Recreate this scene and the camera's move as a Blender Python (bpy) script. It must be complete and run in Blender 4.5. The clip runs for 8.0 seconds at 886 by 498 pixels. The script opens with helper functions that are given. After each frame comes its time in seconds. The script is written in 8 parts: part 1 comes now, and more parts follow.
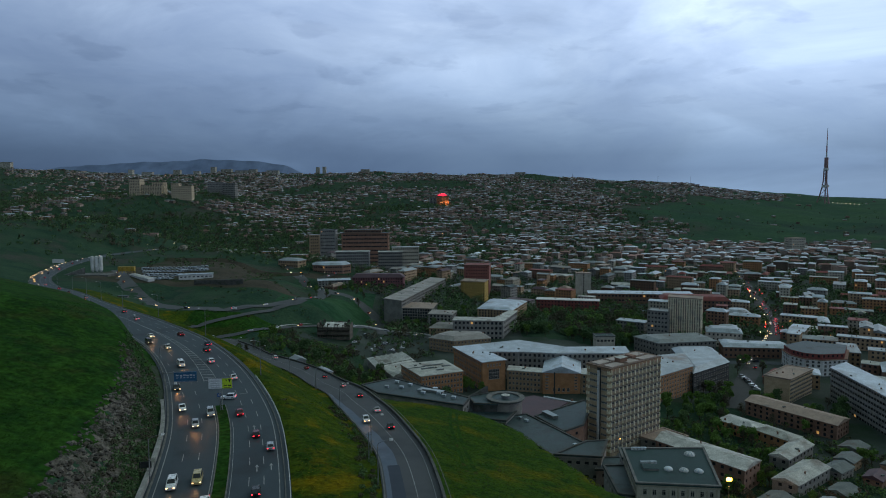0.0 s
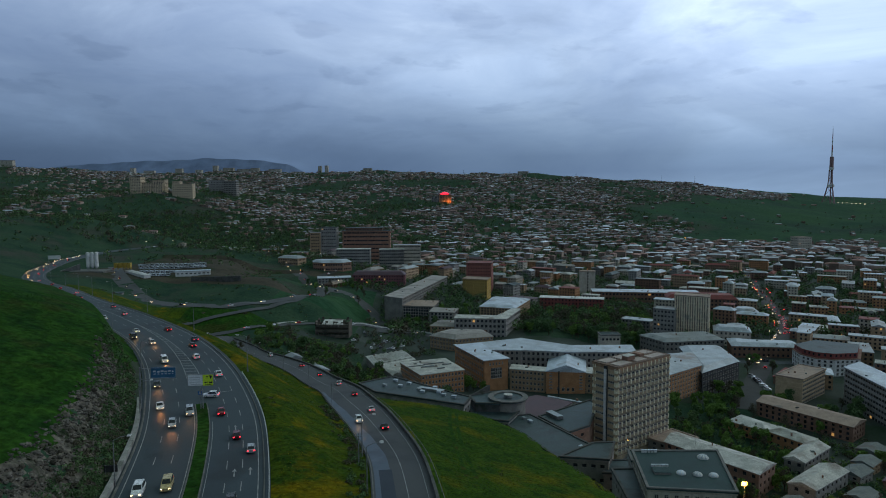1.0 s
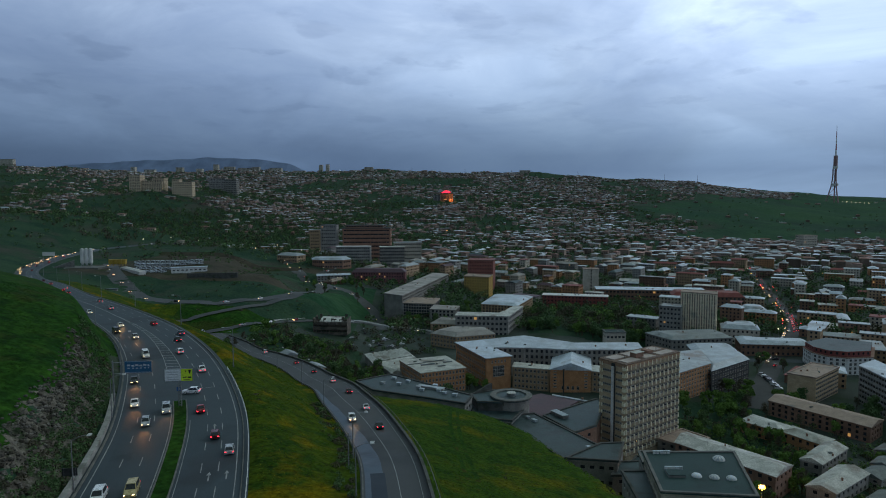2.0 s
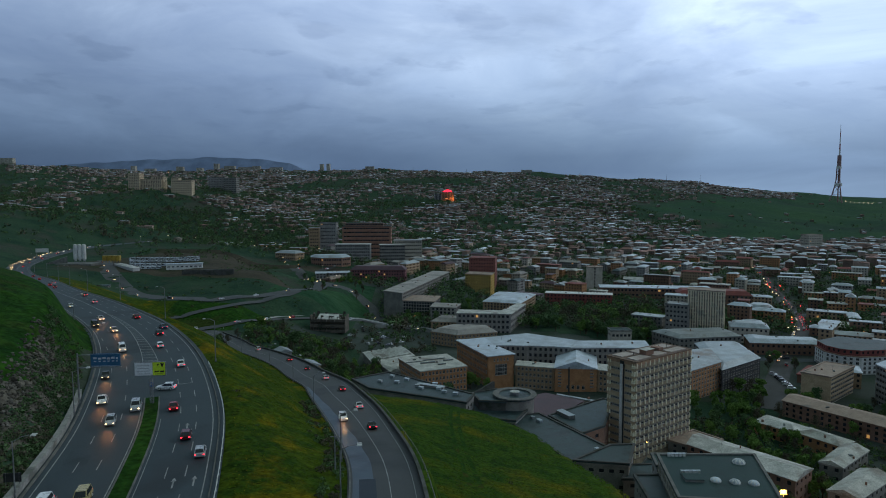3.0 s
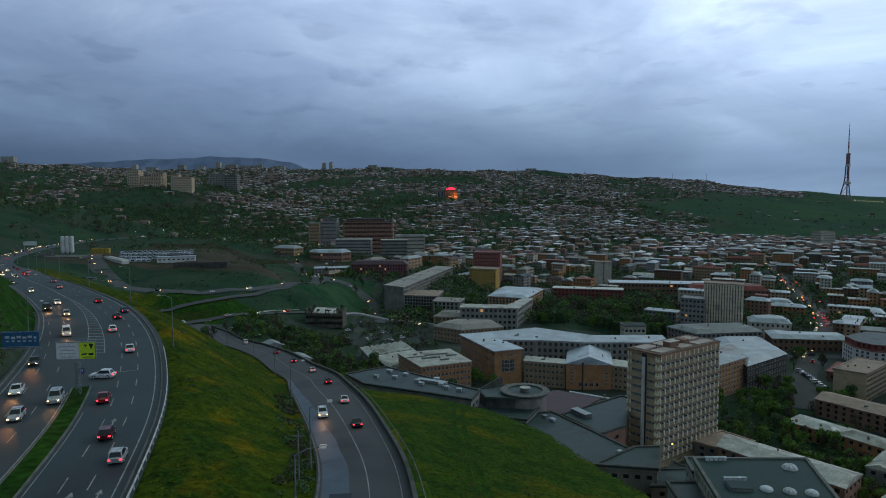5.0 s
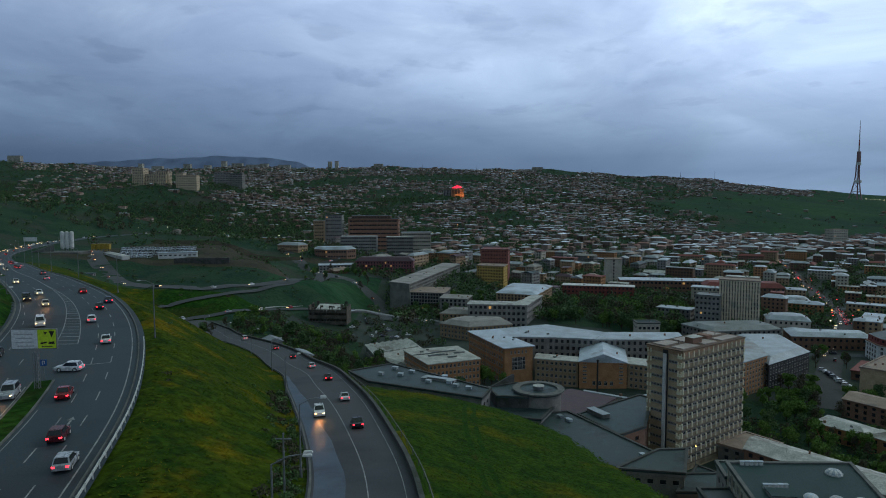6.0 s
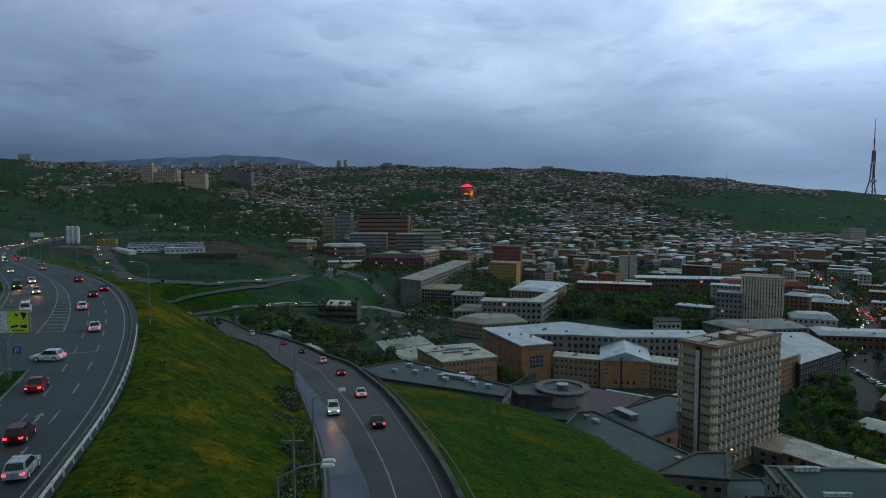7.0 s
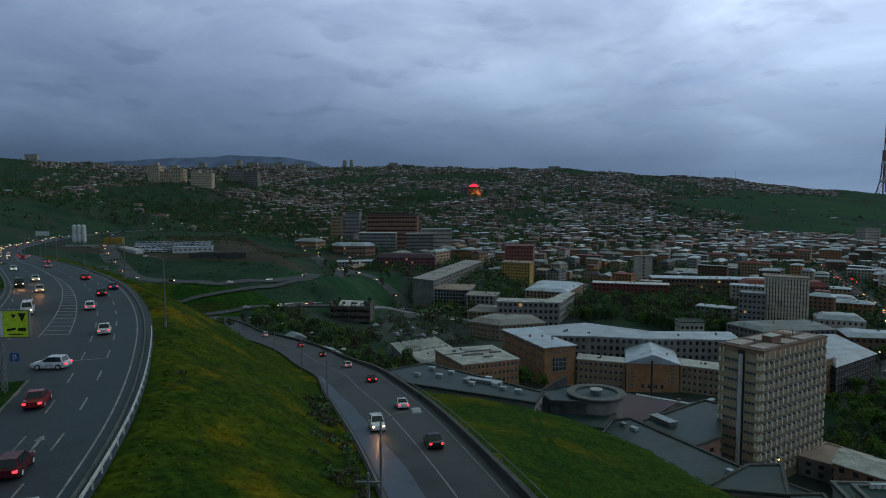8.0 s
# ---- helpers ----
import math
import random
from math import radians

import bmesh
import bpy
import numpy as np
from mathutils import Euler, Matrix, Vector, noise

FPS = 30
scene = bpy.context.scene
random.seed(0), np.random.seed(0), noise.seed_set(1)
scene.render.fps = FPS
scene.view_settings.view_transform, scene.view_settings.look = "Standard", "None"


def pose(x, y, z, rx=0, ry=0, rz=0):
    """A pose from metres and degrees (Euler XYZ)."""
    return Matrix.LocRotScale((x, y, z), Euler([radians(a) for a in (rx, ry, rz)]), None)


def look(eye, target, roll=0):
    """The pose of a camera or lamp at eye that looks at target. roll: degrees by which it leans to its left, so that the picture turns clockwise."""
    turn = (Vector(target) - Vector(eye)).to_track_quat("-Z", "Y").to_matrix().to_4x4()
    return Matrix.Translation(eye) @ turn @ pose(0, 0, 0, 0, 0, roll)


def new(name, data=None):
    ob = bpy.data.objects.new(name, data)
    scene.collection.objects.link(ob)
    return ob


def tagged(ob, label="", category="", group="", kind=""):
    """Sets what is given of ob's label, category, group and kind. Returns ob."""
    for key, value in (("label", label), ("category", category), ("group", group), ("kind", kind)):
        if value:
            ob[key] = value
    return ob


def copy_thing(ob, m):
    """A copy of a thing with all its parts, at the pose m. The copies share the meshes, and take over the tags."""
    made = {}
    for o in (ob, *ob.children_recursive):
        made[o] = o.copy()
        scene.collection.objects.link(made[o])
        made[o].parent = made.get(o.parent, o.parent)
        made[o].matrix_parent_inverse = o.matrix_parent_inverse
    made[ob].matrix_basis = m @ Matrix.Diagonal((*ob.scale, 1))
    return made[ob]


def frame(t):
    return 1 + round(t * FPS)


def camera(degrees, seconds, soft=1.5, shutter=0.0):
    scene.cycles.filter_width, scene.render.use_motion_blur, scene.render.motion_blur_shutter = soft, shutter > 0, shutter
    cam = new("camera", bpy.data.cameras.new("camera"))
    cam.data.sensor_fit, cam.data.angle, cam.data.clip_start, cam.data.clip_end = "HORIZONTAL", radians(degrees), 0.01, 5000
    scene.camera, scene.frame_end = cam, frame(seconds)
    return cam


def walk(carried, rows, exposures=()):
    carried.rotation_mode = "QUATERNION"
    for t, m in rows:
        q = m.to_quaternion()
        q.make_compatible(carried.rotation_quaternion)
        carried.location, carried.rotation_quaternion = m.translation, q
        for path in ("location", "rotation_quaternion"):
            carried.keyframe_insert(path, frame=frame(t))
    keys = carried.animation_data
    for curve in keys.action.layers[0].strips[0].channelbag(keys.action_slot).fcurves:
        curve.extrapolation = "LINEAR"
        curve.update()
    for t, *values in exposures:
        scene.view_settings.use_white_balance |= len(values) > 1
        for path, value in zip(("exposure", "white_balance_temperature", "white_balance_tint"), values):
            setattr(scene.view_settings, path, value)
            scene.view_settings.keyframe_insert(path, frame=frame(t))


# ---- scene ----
cam = camera(68.1, 8.0, soft=1.0)
PATH = [
    (0, (0.12, -6.224, 72.744), (0.125, -3.832, 72.552), -0.4),
    (0.5, (0.774, -0.089, 70.676), (0.773, 2.304, 70.484), -0.4),
    (1, (1.261, 6.218, 68.471), (1.256, 8.611, 68.279), -0.3),
    (1.5, (1.51, 12.32, 66.134), (1.502, 14.712, 65.942), -0.3),
    (3, (2.006, 32.596, 58.618), (1.991, 34.988, 58.429), -0.2),
    (3.5, (2.021, 39.198, 55.98), (2.004, 41.59, 55.793), -0.2),
    (4, (2.164, 45.749, 53.584), (2.143, 48.142, 53.398), -0.2),
    (4.5, (2.28, 52.457, 50.971), (2.255, 54.85, 50.786), -0.2),
    (6, (0.978, 73.348, 43.578), (0.929, 75.739, 43.393), -0.2),
    (6.5, (-0.488, 80.04, 41.136), (-0.559, 82.432, 40.952), -0.2),
    (7, (-2.827, 86.718, 38.782), (-2.906, 89.11, 38.598), -0.1),
    (7.5, (-6.244, 93.089, 37.034), (-6.328, 95.48, 36.852), -0.1),
    (8, (-10.459, 98.938, 36.667), (-10.555, 101.329, 36.485), -0.1),
]
walk(cam, [(t, look(eye, target, roll)) for t, eye, target, roll in PATH],
     exposures=[(0, 0.0), (7.4, 0.0), (8.0, -0.24)])

# ---------- world, sun ----------
SUN_UP, SUN_TURN = radians(28), radians(70)
world = bpy.data.worlds.new("dusk_sky")
scene.world = world
world.use_nodes = True
wt = world.node_tree
wt.nodes.clear()


def wnode(kind, **values):
    n = wt.nodes.new(kind)
    for k, v in values.items():
        if k == "op":
            n.operation = v
        elif k == "data":
            n.data_type = v
        else:
            n.inputs[int(k[1:])].default_value = v
    return n


def wlink(a, b):
    wt.links.new(a, b)


def wmath(op, a, b):
    n = wnode("ShaderNodeMath", op=op)
    for i, v in enumerate((a, b)):
        if isinstance(v, (int, float)):
            n.inputs[i].default_value = v
        else:
            wlink(v, n.inputs[i])
    return n.outputs[0]


def wramp(fac, stops):
    n = wt.nodes.new("ShaderNodeValToRGB")
    el = n.color_ramp.elements
    while len(el) < len(stops):
        el.new(0.5)
    for e, (p, c) in zip(el, stops):
        e.position, e.color = p, (*c, 1)
    wlink(fac, n.inputs[0])
    return n.outputs[0]


def wmix(kind, fac, a, b):
    n = wt.nodes.new("ShaderNodeMix")
    n.data_type, n.blend_type = "RGBA", kind
    if isinstance(fac, (int, float)):
        n.inputs[0].default_value = fac
    else:
        wlink(fac, n.inputs[0])
    for i, v in ((6, a), (7, b)):
        if isinstance(v, tuple):
            n.inputs[i].default_value = (*v, 1)
        else:
            wlink(v, n.inputs[i])
    return n.outputs[2]


sky = wt.nodes.new("ShaderNodeTexSky")
sky.sky_type, sky.sun_disc, sky.sun_elevation, sky.sun_rotation = "NISHITA", False, SUN_UP, SUN_TURN
coord = wt.nodes.new("ShaderNodeTexCoord")
sep = wt.nodes.new("ShaderNodeSeparateXYZ")
wlink(coord.outputs["Generated"], sep.inputs[0])
dx, dy, dz = sep.outputs
comb = wt.nodes.new("ShaderNodeCombineXYZ")
wlink(wmath("MULTIPLY", dx, 1.5), comb.inputs[0])
wlink(wmath("MULTIPLY", dy, 1.5), comb.inputs[1])
wlink(wmath("MULTIPLY", dz, 4.2), comb.inputs[2])
cloud = wt.nodes.new("ShaderNodeTexNoise")
cloud.inputs["Scale"].default_value, cloud.inputs["Detail"].default_value = 2.1, 7
cloud.inputs["Roughness"].default_value, cloud.inputs["Distortion"].default_value = 0.55, 0.5
wlink(comb.outputs[0], cloud.inputs["Vector"])
broad = wt.nodes.new("ShaderNodeTexNoise")
broad.inputs["Scale"].default_value, broad.inputs["Detail"].default_value = 1.15, 3
wlink(comb.outputs[0], broad.inputs["Vector"])
# overcast deck: dim slate near the horizon, paler and bluer overhead and towards the sunset side
deck = wramp(wmath("MULTIPLY", dz, 1.0), [(0.0, (0.18, 0.265, 0.42)), (0.035, (0.125, 0.19, 0.325)), (0.06, (0.145, 0.212, 0.35)), (0.095, (0.225, 0.305, 0.47)),
                                          (0.17, (0.37, 0.465, 0.68)), (0.33, (0.66, 0.77, 1.05)), (0.5, (0.58, 0.69, 0.69)), (1.0, (0.37, 0.465, 0.395))])
side = wramp(wmath("ADD", wmath("MULTIPLY", dx, 0.9), 0.5), [(0.0, (0.50, 0.54, 0.60)), (0.35, (0.72, 0.75, 0.80)), (0.62, (0.96, 0.97, 0.98)), (0.95, (1.36, 1.33, 1.32))])
body_ = wramp(cloud.outputs[0], [(0.32, (0.62, 0.65, 0.70)), (0.44, (0.88, 0.90, 0.94)), (0.54, (1.08, 1.07, 1.05)), (0.66, (1.50, 1.46, 1.40))])
tone = wmix("MULTIPLY", 1.0, deck, side)
tone = wmix("MULTIPLY", 1.0, tone, wramp(wmath("ADD", wmath("MULTIPLY", dy, 0.5), 0.5), [(0.0, (0.46, 0.48, 0.52)), (0.5, (0.60, 0.62, 0.66)), (0.8, (1.0, 1.0, 1.0))]))
tone = wmix("MULTIPLY", 0.5, tone, body_)
tone = wmix("MULTIPLY", 0.6, tone, wramp(broad.outputs[0], [(0.35, (0.75, 0.77, 0.80)), (0.65, (1.25, 1.22, 1.18))]))
flat_ = wt.nodes.new("ShaderNodeCombineXYZ")
depth = wmath("ADD", dz, 0.16)
wlink(wmath("DIVIDE", dx, depth), flat_.inputs[0])
wlink(wmath("MULTIPLY", wmath("DIVIDE", dy, depth), 1.0), flat_.inputs[1])
wisp = wt.nodes.new("ShaderNodeTexNoise")
wisp.inputs["Scale"].default_value, wisp.inputs["Detail"].default_value = 1.6, 9
wisp.inputs["Roughness"].default_value, wisp.inputs["Distortion"].default_value = 0.60, 0.6
wlink(flat_.outputs[0], wisp.inputs["Vector"])
tone = wmix("MULTIPLY", wramp(dz, [(0.05, (0.06,) * 3), (0.16, (0.42,) * 3), (0.30, (0.55,) * 3)]), tone, wramp(wisp.outputs[0], [(0.30, (0.70, 0.74, 0.80)), (0.44, (0.90, 0.92, 0.95)), (0.55, (1.06, 1.05, 1.04)), (0.70, (1.42, 1.36, 1.28))]))
scud = wt.nodes.new("ShaderNodeTexNoise")
scud.inputs["Scale"].default_value, scud.inputs["Detail"].default_value = 3.4, 6
scud.inputs["Roughness"].default_value, scud.inputs["Distortion"].default_value = 0.5, 0.3
wlink(flat_.outputs[0], scud.inputs["Vector"])
torn = wramp(scud.outputs[0], [(0.57, (1.0, 1.0, 1.0)), (0.64, (0.86, 0.87, 0.89)), (0.74, (0.80, 0.82, 0.85))])
tone = wmix("MULTIPLY", wramp(dz, [(0.06, (0.0,) * 3), (0.15, (0.9,) * 3)]), tone, torn)
air = wmix("MULTIPLY", 1.0, sky.outputs[0], (0.06, 0.06, 0.06))
final = wmix("MULTIPLY", 1.0, wmix("MIX", 0.94, air, tone), (0.965, 1.05, 1.045))
bg = wt.nodes.new("ShaderNodeBackground")
wlink(final, bg.inputs[0])
bg.inputs[1].default_value = 1.0
out = wt.nodes.new("ShaderNodeOutputWorld")
wlink(bg.outputs[0], out.inputs[0])

sun = new("sun", bpy.data.lights.new("sun", "SUN"))
sun.data.energy, sun.data.angle, sun.data.color = 0.35, radians(35), (1.0, 0.93, 0.86)
sun.matrix_world = look((0, 0, 300), (0 - math.sin(SUN_TURN) * 100, 0 - math.cos(SUN_TURN) * 100, 300 - math.tan(SUN_UP) * 100))


# ---------- materials ----------
def surf(name, c1, c2, rough=0.8, scale=1.0, fine=12.0, bump=0.15, metal=0.0, vary="", amount=0.25, third=None, spec=0.35, grit=0.2):
    """A worn surface: stains at a broad scale and grain at a fine one, between two colours, and a third in sparse patches."""
    m = bpy.data.materials.new(name)
    m.use_nodes = True
    nt = m.node_tree
    p = nt.nodes["Principled BSDF"]
    geo = nt.nodes.new("ShaderNodeNewGeometry")

    def noise_at(s, detail):
        n = nt.nodes.new("ShaderNodeTexNoise")
        n.inputs["Scale"].default_value, n.inputs["Detail"].default_value, n.inputs["Roughness"].default_value = s, detail, 0.6
        nt.links.new(geo.outputs["Position"], n.inputs["Vector"])
        return n.outputs[0]

    def mix(kind, fac, a, b):
        n = nt.nodes.new("ShaderNodeMix")
        n.data_type, n.blend_type = "RGBA", kind
        for i, v in ((0, fac), (6, a), (7, b)):
            if isinstance(v, (int, float)):
                n.inputs[i].default_value = v
            elif isinstance(v, tuple):
                n.inputs[i].default_value = (*v, 1)
            else:
                nt.links.new(v, n.inputs[i])
        return n.outputs[2]

    def ramp(fac, lo, hi, a=0.0, b=1.0):
        n = nt.nodes.new("ShaderNodeMapRange")
        n.inputs[1].default_value, n.inputs[2].default_value, n.inputs[3].default_value, n.inputs[4].default_value = lo, hi, a, b
        nt.links.new(fac, n.inputs[0])
        return n.outputs[0]

    broad_n, grain = noise_at(scale, 5), noise_at(fine, 3)
    col = mix("MIX", ramp(broad_n, 0.35, 0.65), c1, c2)
    if third:
        col = mix("MIX", ramp(noise_at(scale * 0.43, 4), 0.53, 0.66), col, third)
    col = mix("MULTIPLY", 1.0, col, mix("MIX", ramp(grain, 0.3, 0.7), (1 - grit * 1.1,) * 3, (1 + grit * 0.9,) * 3))
    if vary:
        if vary == "object":
            rnd = nt.nodes.new("ShaderNodeObjectInfo").outputs["Random"]
        else:
            rnd = geo.outputs["Random Per Island"]
        lo, hi = 1 - amount, 1 + amount
        col = mix("MULTIPLY", 1.0, col, mix("MIX", rnd, (lo, lo, lo * 0.97), (hi, hi, hi * 1.03)))
    nt.links.new(col, p.inputs["Base Color"])
    p.inputs["Metallic"].default_value = metal
    p.inputs["Specular IOR Level"].default_value = spec
    nt.links.new(ramp(broad_n, 0.3, 0.7, max(rough - 0.08, 0.05), min(rough + 0.08, 1)), p.inputs["Roughness"])
    if bump:
        b = nt.nodes.new("ShaderNodeBump")
        b.inputs["Strength"].default_value, b.inputs["Distance"].default_value = bump, 0.6 / fine
        nt.links.new(grain, b.inputs["Height"])
        nt.links.new(b.outputs[0], p.inputs["Normal"])
    return m


def glow(name, colour, strength):
    m = bpy.data.materials.new(name)
    m.use_nodes = True
    p = m.node_tree.nodes["Principled BSDF"]
    p.inputs["Base Color"].default_value = (*colour, 1)
    p.inputs["Emission Color"].default_value = (*colour, 1)
    p.inputs["Emission Strength"].default_value = strength
    return m


def glass(name, colour, rough=0.12):
    m = surf(name, colour, tuple(c * 1.6 for c in colour), rough, 0.4, 3.0, 0.02, 0.0, "island", 0.45)
    m.node_tree.nodes["Principled BSDF"].inputs["Specular IOR Level"].default_value = 0.6
    return m


M_GRASS = surf("meadow_grass", (0.020, 0.050, 0.005), (0.056, 0.082, 0.006), 0.95, 0.16, 0.8, 0.3, third=(0.142, 0.108, 0.004), spec=0.03, grit=0.5)
M_GRASS_EAST = surf("eastern_meadow_grass", (0.017, 0.048, 0.006), (0.040, 0.078, 0.008), 0.95, 0.14, 0.8, 0.3, third=(0.082, 0.086, 0.006), spec=0.03, grit=0.5)
M_GRASS_HILL = surf("hill_grass", (0.009, 0.038, 0.006), (0.026, 0.076, 0.010), 0.95, 0.11, 0.6, 0.3, third=(0.030, 0.046, 0.010), spec=0.03, grit=0.5)
# Scrub and pasture greens are shifted to blue, with distance haze mixed in.
M_SCRUB = surf("hazed_scrub_ground", (0.020, 0.050, 0.032), (0.042, 0.080, 0.046), 0.95, 0.03, 0.5, 0.6, third=(0.058, 0.064, 0.052), spec=0.03)
M_PASTURE = surf("hazed_far_pasture", (0.018, 0.060, 0.034), (0.036, 0.088, 0.040), 0.95, 0.006, 0.10, 0.4, third=(0.020, 0.046, 0.034), spec=0.03)
M_URBAN = surf("urban_ground", (0.036, 0.052, 0.045), (0.064, 0.080, 0.070), 0.92, 0.05, 1.2, 0.3, third=(0.026, 0.052, 0.026), spec=0.1)
M_EARTH = surf("bare_earth", (0.050, 0.046, 0.036), (0.078, 0.070, 0.052), 0.95, 0.08, 0.9, 0.5, third=(0.030, 0.048, 0.020), spec=0.05)
M_ROCK = surf("rock_cut", (0.056, 0.050, 0.041), (0.160, 0.145, 0.118), 0.92, 0.45, 1.6, 1.0, vary="object", amount=0.4, third=(0.024, 0.036, 0.018), spec=0.1)
M_ROAD = surf("worn_asphalt", (0.034, 0.051, 0.063), (0.051, 0.071, 0.085), 0.72, 0.10, 6.0, 0.12, third=(0.030, 0.040, 0.049), spec=0.25)
# Patched lane whose strong blue paints in the sky's reflection.
M_ROAD2 = surf("sky_blued_asphalt_lane", (0.040, 0.066, 0.096), (0.056, 0.086, 0.120), 0.5, 0.2, 6.0, 0.12, third=(0.028, 0.043, 0.063), spec=0.3)
M_ROADPATCH = surf("dark_patched_lane", (0.030, 0.047, 0.059), (0.047, 0.066, 0.080), 0.7, 0.2, 6.0, 0.12, third=(0.026, 0.040, 0.050), spec=0.25)
M_ROAD3 = surf("fresh_asphalt_patch", (0.019, 0.030, 0.045), (0.027, 0.039, 0.056), 0.7, 0.3, 6.0, 0.12, spec=0.25)
M_ROADRAMP = surf("grey_asphalt", (0.050, 0.056, 0.059), (0.070, 0.076, 0.079), 0.72, 0.10, 6.0, 0.12, third=(0.040, 0.046, 0.050), spec=0.25)
M_LINE = surf("road_paint", (0.15, 0.16, 0.165), (0.36, 0.37, 0.37), 0.7, 0.6, 5.0, 0.05)
M_ROADDIM = surf("old_dark_asphalt", (0.030, 0.034, 0.034), (0.046, 0.050, 0.049), 0.75, 0.12, 4.0, 0.12, third=(0.024, 0.028, 0.027), spec=0.25)
M_KERB = surf("concrete_kerb", (0.095, 0.10, 0.095), (0.18, 0.18, 0.17), 0.85, 0.5, 6.0, 0.3)
M_PALECONC = surf("pale_worn_concrete", (0.20, 0.205, 0.195), (0.34, 0.34, 0.32), 0.88, 0.5, 5.0, 0.3, third=(0.13, 0.135, 0.12))
M_DARKCONC = surf("dark_weathered_concrete", (0.055, 0.058, 0.056), (0.10, 0.10, 0.096), 0.9, 0.4, 4.0, 0.4, third=(0.04, 0.048, 0.035))
M_RAIL = surf("galvanised_rail", (0.54, 0.55, 0.53), (0.72, 0.73, 0.70), 0.55, 1.0, 9.0, 0.1, 0.15)
M_STEEL = surf("grey_painted_steel", (0.16, 0.17, 0.18), (0.26, 0.27, 0.28), 0.5, 1.0, 9.0, 0.05, 0.4)
M_DARKSTEEL = surf("dark_steel", (0.035, 0.037, 0.04), (0.06, 0.06, 0.065), 0.5, 1.0, 9.0, 0.05, 0.4)
M_SHEET = surf("galvanised_sheet_roof", (0.30, 0.355, 0.40), (0.48, 0.545, 0.60), 0.5, 0.12, 2.0, 0.2, 0.1, "object", 0.2, third=(0.26, 0.28, 0.29))
M_PALE = surf("pale_weathered_roof", (0.33, 0.34, 0.31), (0.56, 0.56, 0.52), 0.75, 0.2, 2.0, 0.3, 0, "object", 0.14, third=(0.24, 0.22, 0.19), grit=0.3)
M_DULL = surf("dull_sheet_roof", (0.22, 0.25, 0.265), (0.36, 0.395, 0.41), 0.55, 0.12, 2.0, 0.2, 0.1, "object", 0.25, third=(0.20, 0.17, 0.15))
M_MOSSROOF = surf("mossy_dark_roof", (0.085, 0.105, 0.100), (0.16, 0.18, 0.17), 0.8, 0.2, 2.5, 0.2, 0, "object", 0.25, third=(0.10, 0.09, 0.08))
M_TANROOF = surf("brownish_slab_roof", (0.22, 0.205, 0.185), (0.34, 0.32, 0.29), 0.75, 0.12, 2.0, 0.2, 0, "object", 0.15, third=(0.17, 0.16, 0.15))
# Paler blotches here hold both stains and painted wet reflections.
M_BITUMEN = surf("bitumen_roof", (0.018, 0.040, 0.045), (0.046, 0.080, 0.088), 0.58, 0.22, 3.0, 0.25, 0, "object", 0.15, third=(0.012, 0.025, 0.028), spec=0.35, grit=0.35)
M_GREENROOF = surf("dark_green_roof", (0.016, 0.044, 0.045), (0.032, 0.068, 0.068), 0.7, 0.12, 3.0, 0.2, third=(0.019, 0.034, 0.036), spec=0.2)
M_TAN = surf("tan_roof", (0.27, 0.20, 0.16), (0.38, 0.29, 0.23), 0.8, 0.3, 3.0, 0.2, third=(0.2, 0.17, 0.15))
M_REDROOF = surf("red_tile_roof", (0.17, 0.045, 0.042), (0.25, 0.07, 0.06), 0.75, 0.2, 3.0, 0.3)
M_RUSTROOF = surf("plum_sheet_roof", (0.070, 0.042, 0.056), (0.112, 0.066, 0.082), 0.7, 0.2, 3.0, 0.2)
M_TUFF = surf("orange_tuff_wall", (0.34, 0.170, 0.080), (0.47, 0.245, 0.125), 0.9, 0.25, 2.5, 0.3, 0, "object", 0.12)
M_TUFF2 = surf("pinkish_tuff_wall", (0.31, 0.215, 0.135), (0.43, 0.305, 0.20), 0.9, 0.25, 2.5, 0.3, 0, "object", 0.15)
M_YELLOW = surf("ochre_wall", (0.48, 0.31, 0.085), (0.58, 0.39, 0.12), 0.85, 0.25, 2.5, 0.2)
M_BEIGE = surf("beige_render_wall", (0.36, 0.33, 0.27), (0.50, 0.46, 0.38), 0.88, 0.2, 2.5, 0.25, 0, "object", 0.15)
M_GREYWALL = surf("grey_concrete_wall", (0.19, 0.185, 0.175), (0.30, 0.29, 0.27), 0.88, 0.2, 2.5, 0.25, 0, "object", 0.2)
M_WHITEWALL = surf("white_render_wall", (0.55, 0.55, 0.54), (0.72, 0.72, 0.70), 0.85, 0.3, 2.5, 0.2)
M_BLACKWALL = surf("black_basalt_wall", (0.030, 0.032, 0.036), (0.055, 0.057, 0.062), 0.75, 0.3, 3.0, 0.3)
M_BROWNWALL = surf("brown_brick_wall", (0.18, 0.105, 0.074), (0.26, 0.155, 0.112), 0.9, 0.3, 3.0, 0.3, 0, "object", 0.25)
M_STONE = surf("light_concrete_fin", (0.74, 0.67, 0.50), (0.88, 0.82, 0.66), 0.85, 0.5, 4.0, 0.2)
M_TOWERWALL = surf("sand_panel_wall", (0.45, 0.335, 0.215), (0.57, 0.44, 0.295), 0.88, 0.3, 3.0, 0.2)
M_PANE = glass("dark_window_glass", (0.018, 0.022, 0.028))
M_FRAME = surf("window_frame_paint", (0.26, 0.25, 0.23), (0.40, 0.385, 0.36), 0.7, 1.0, 5.0, 0.05)
M_LIT = glow("lit_window", (1.0, 0.50, 0.15), 0.38)
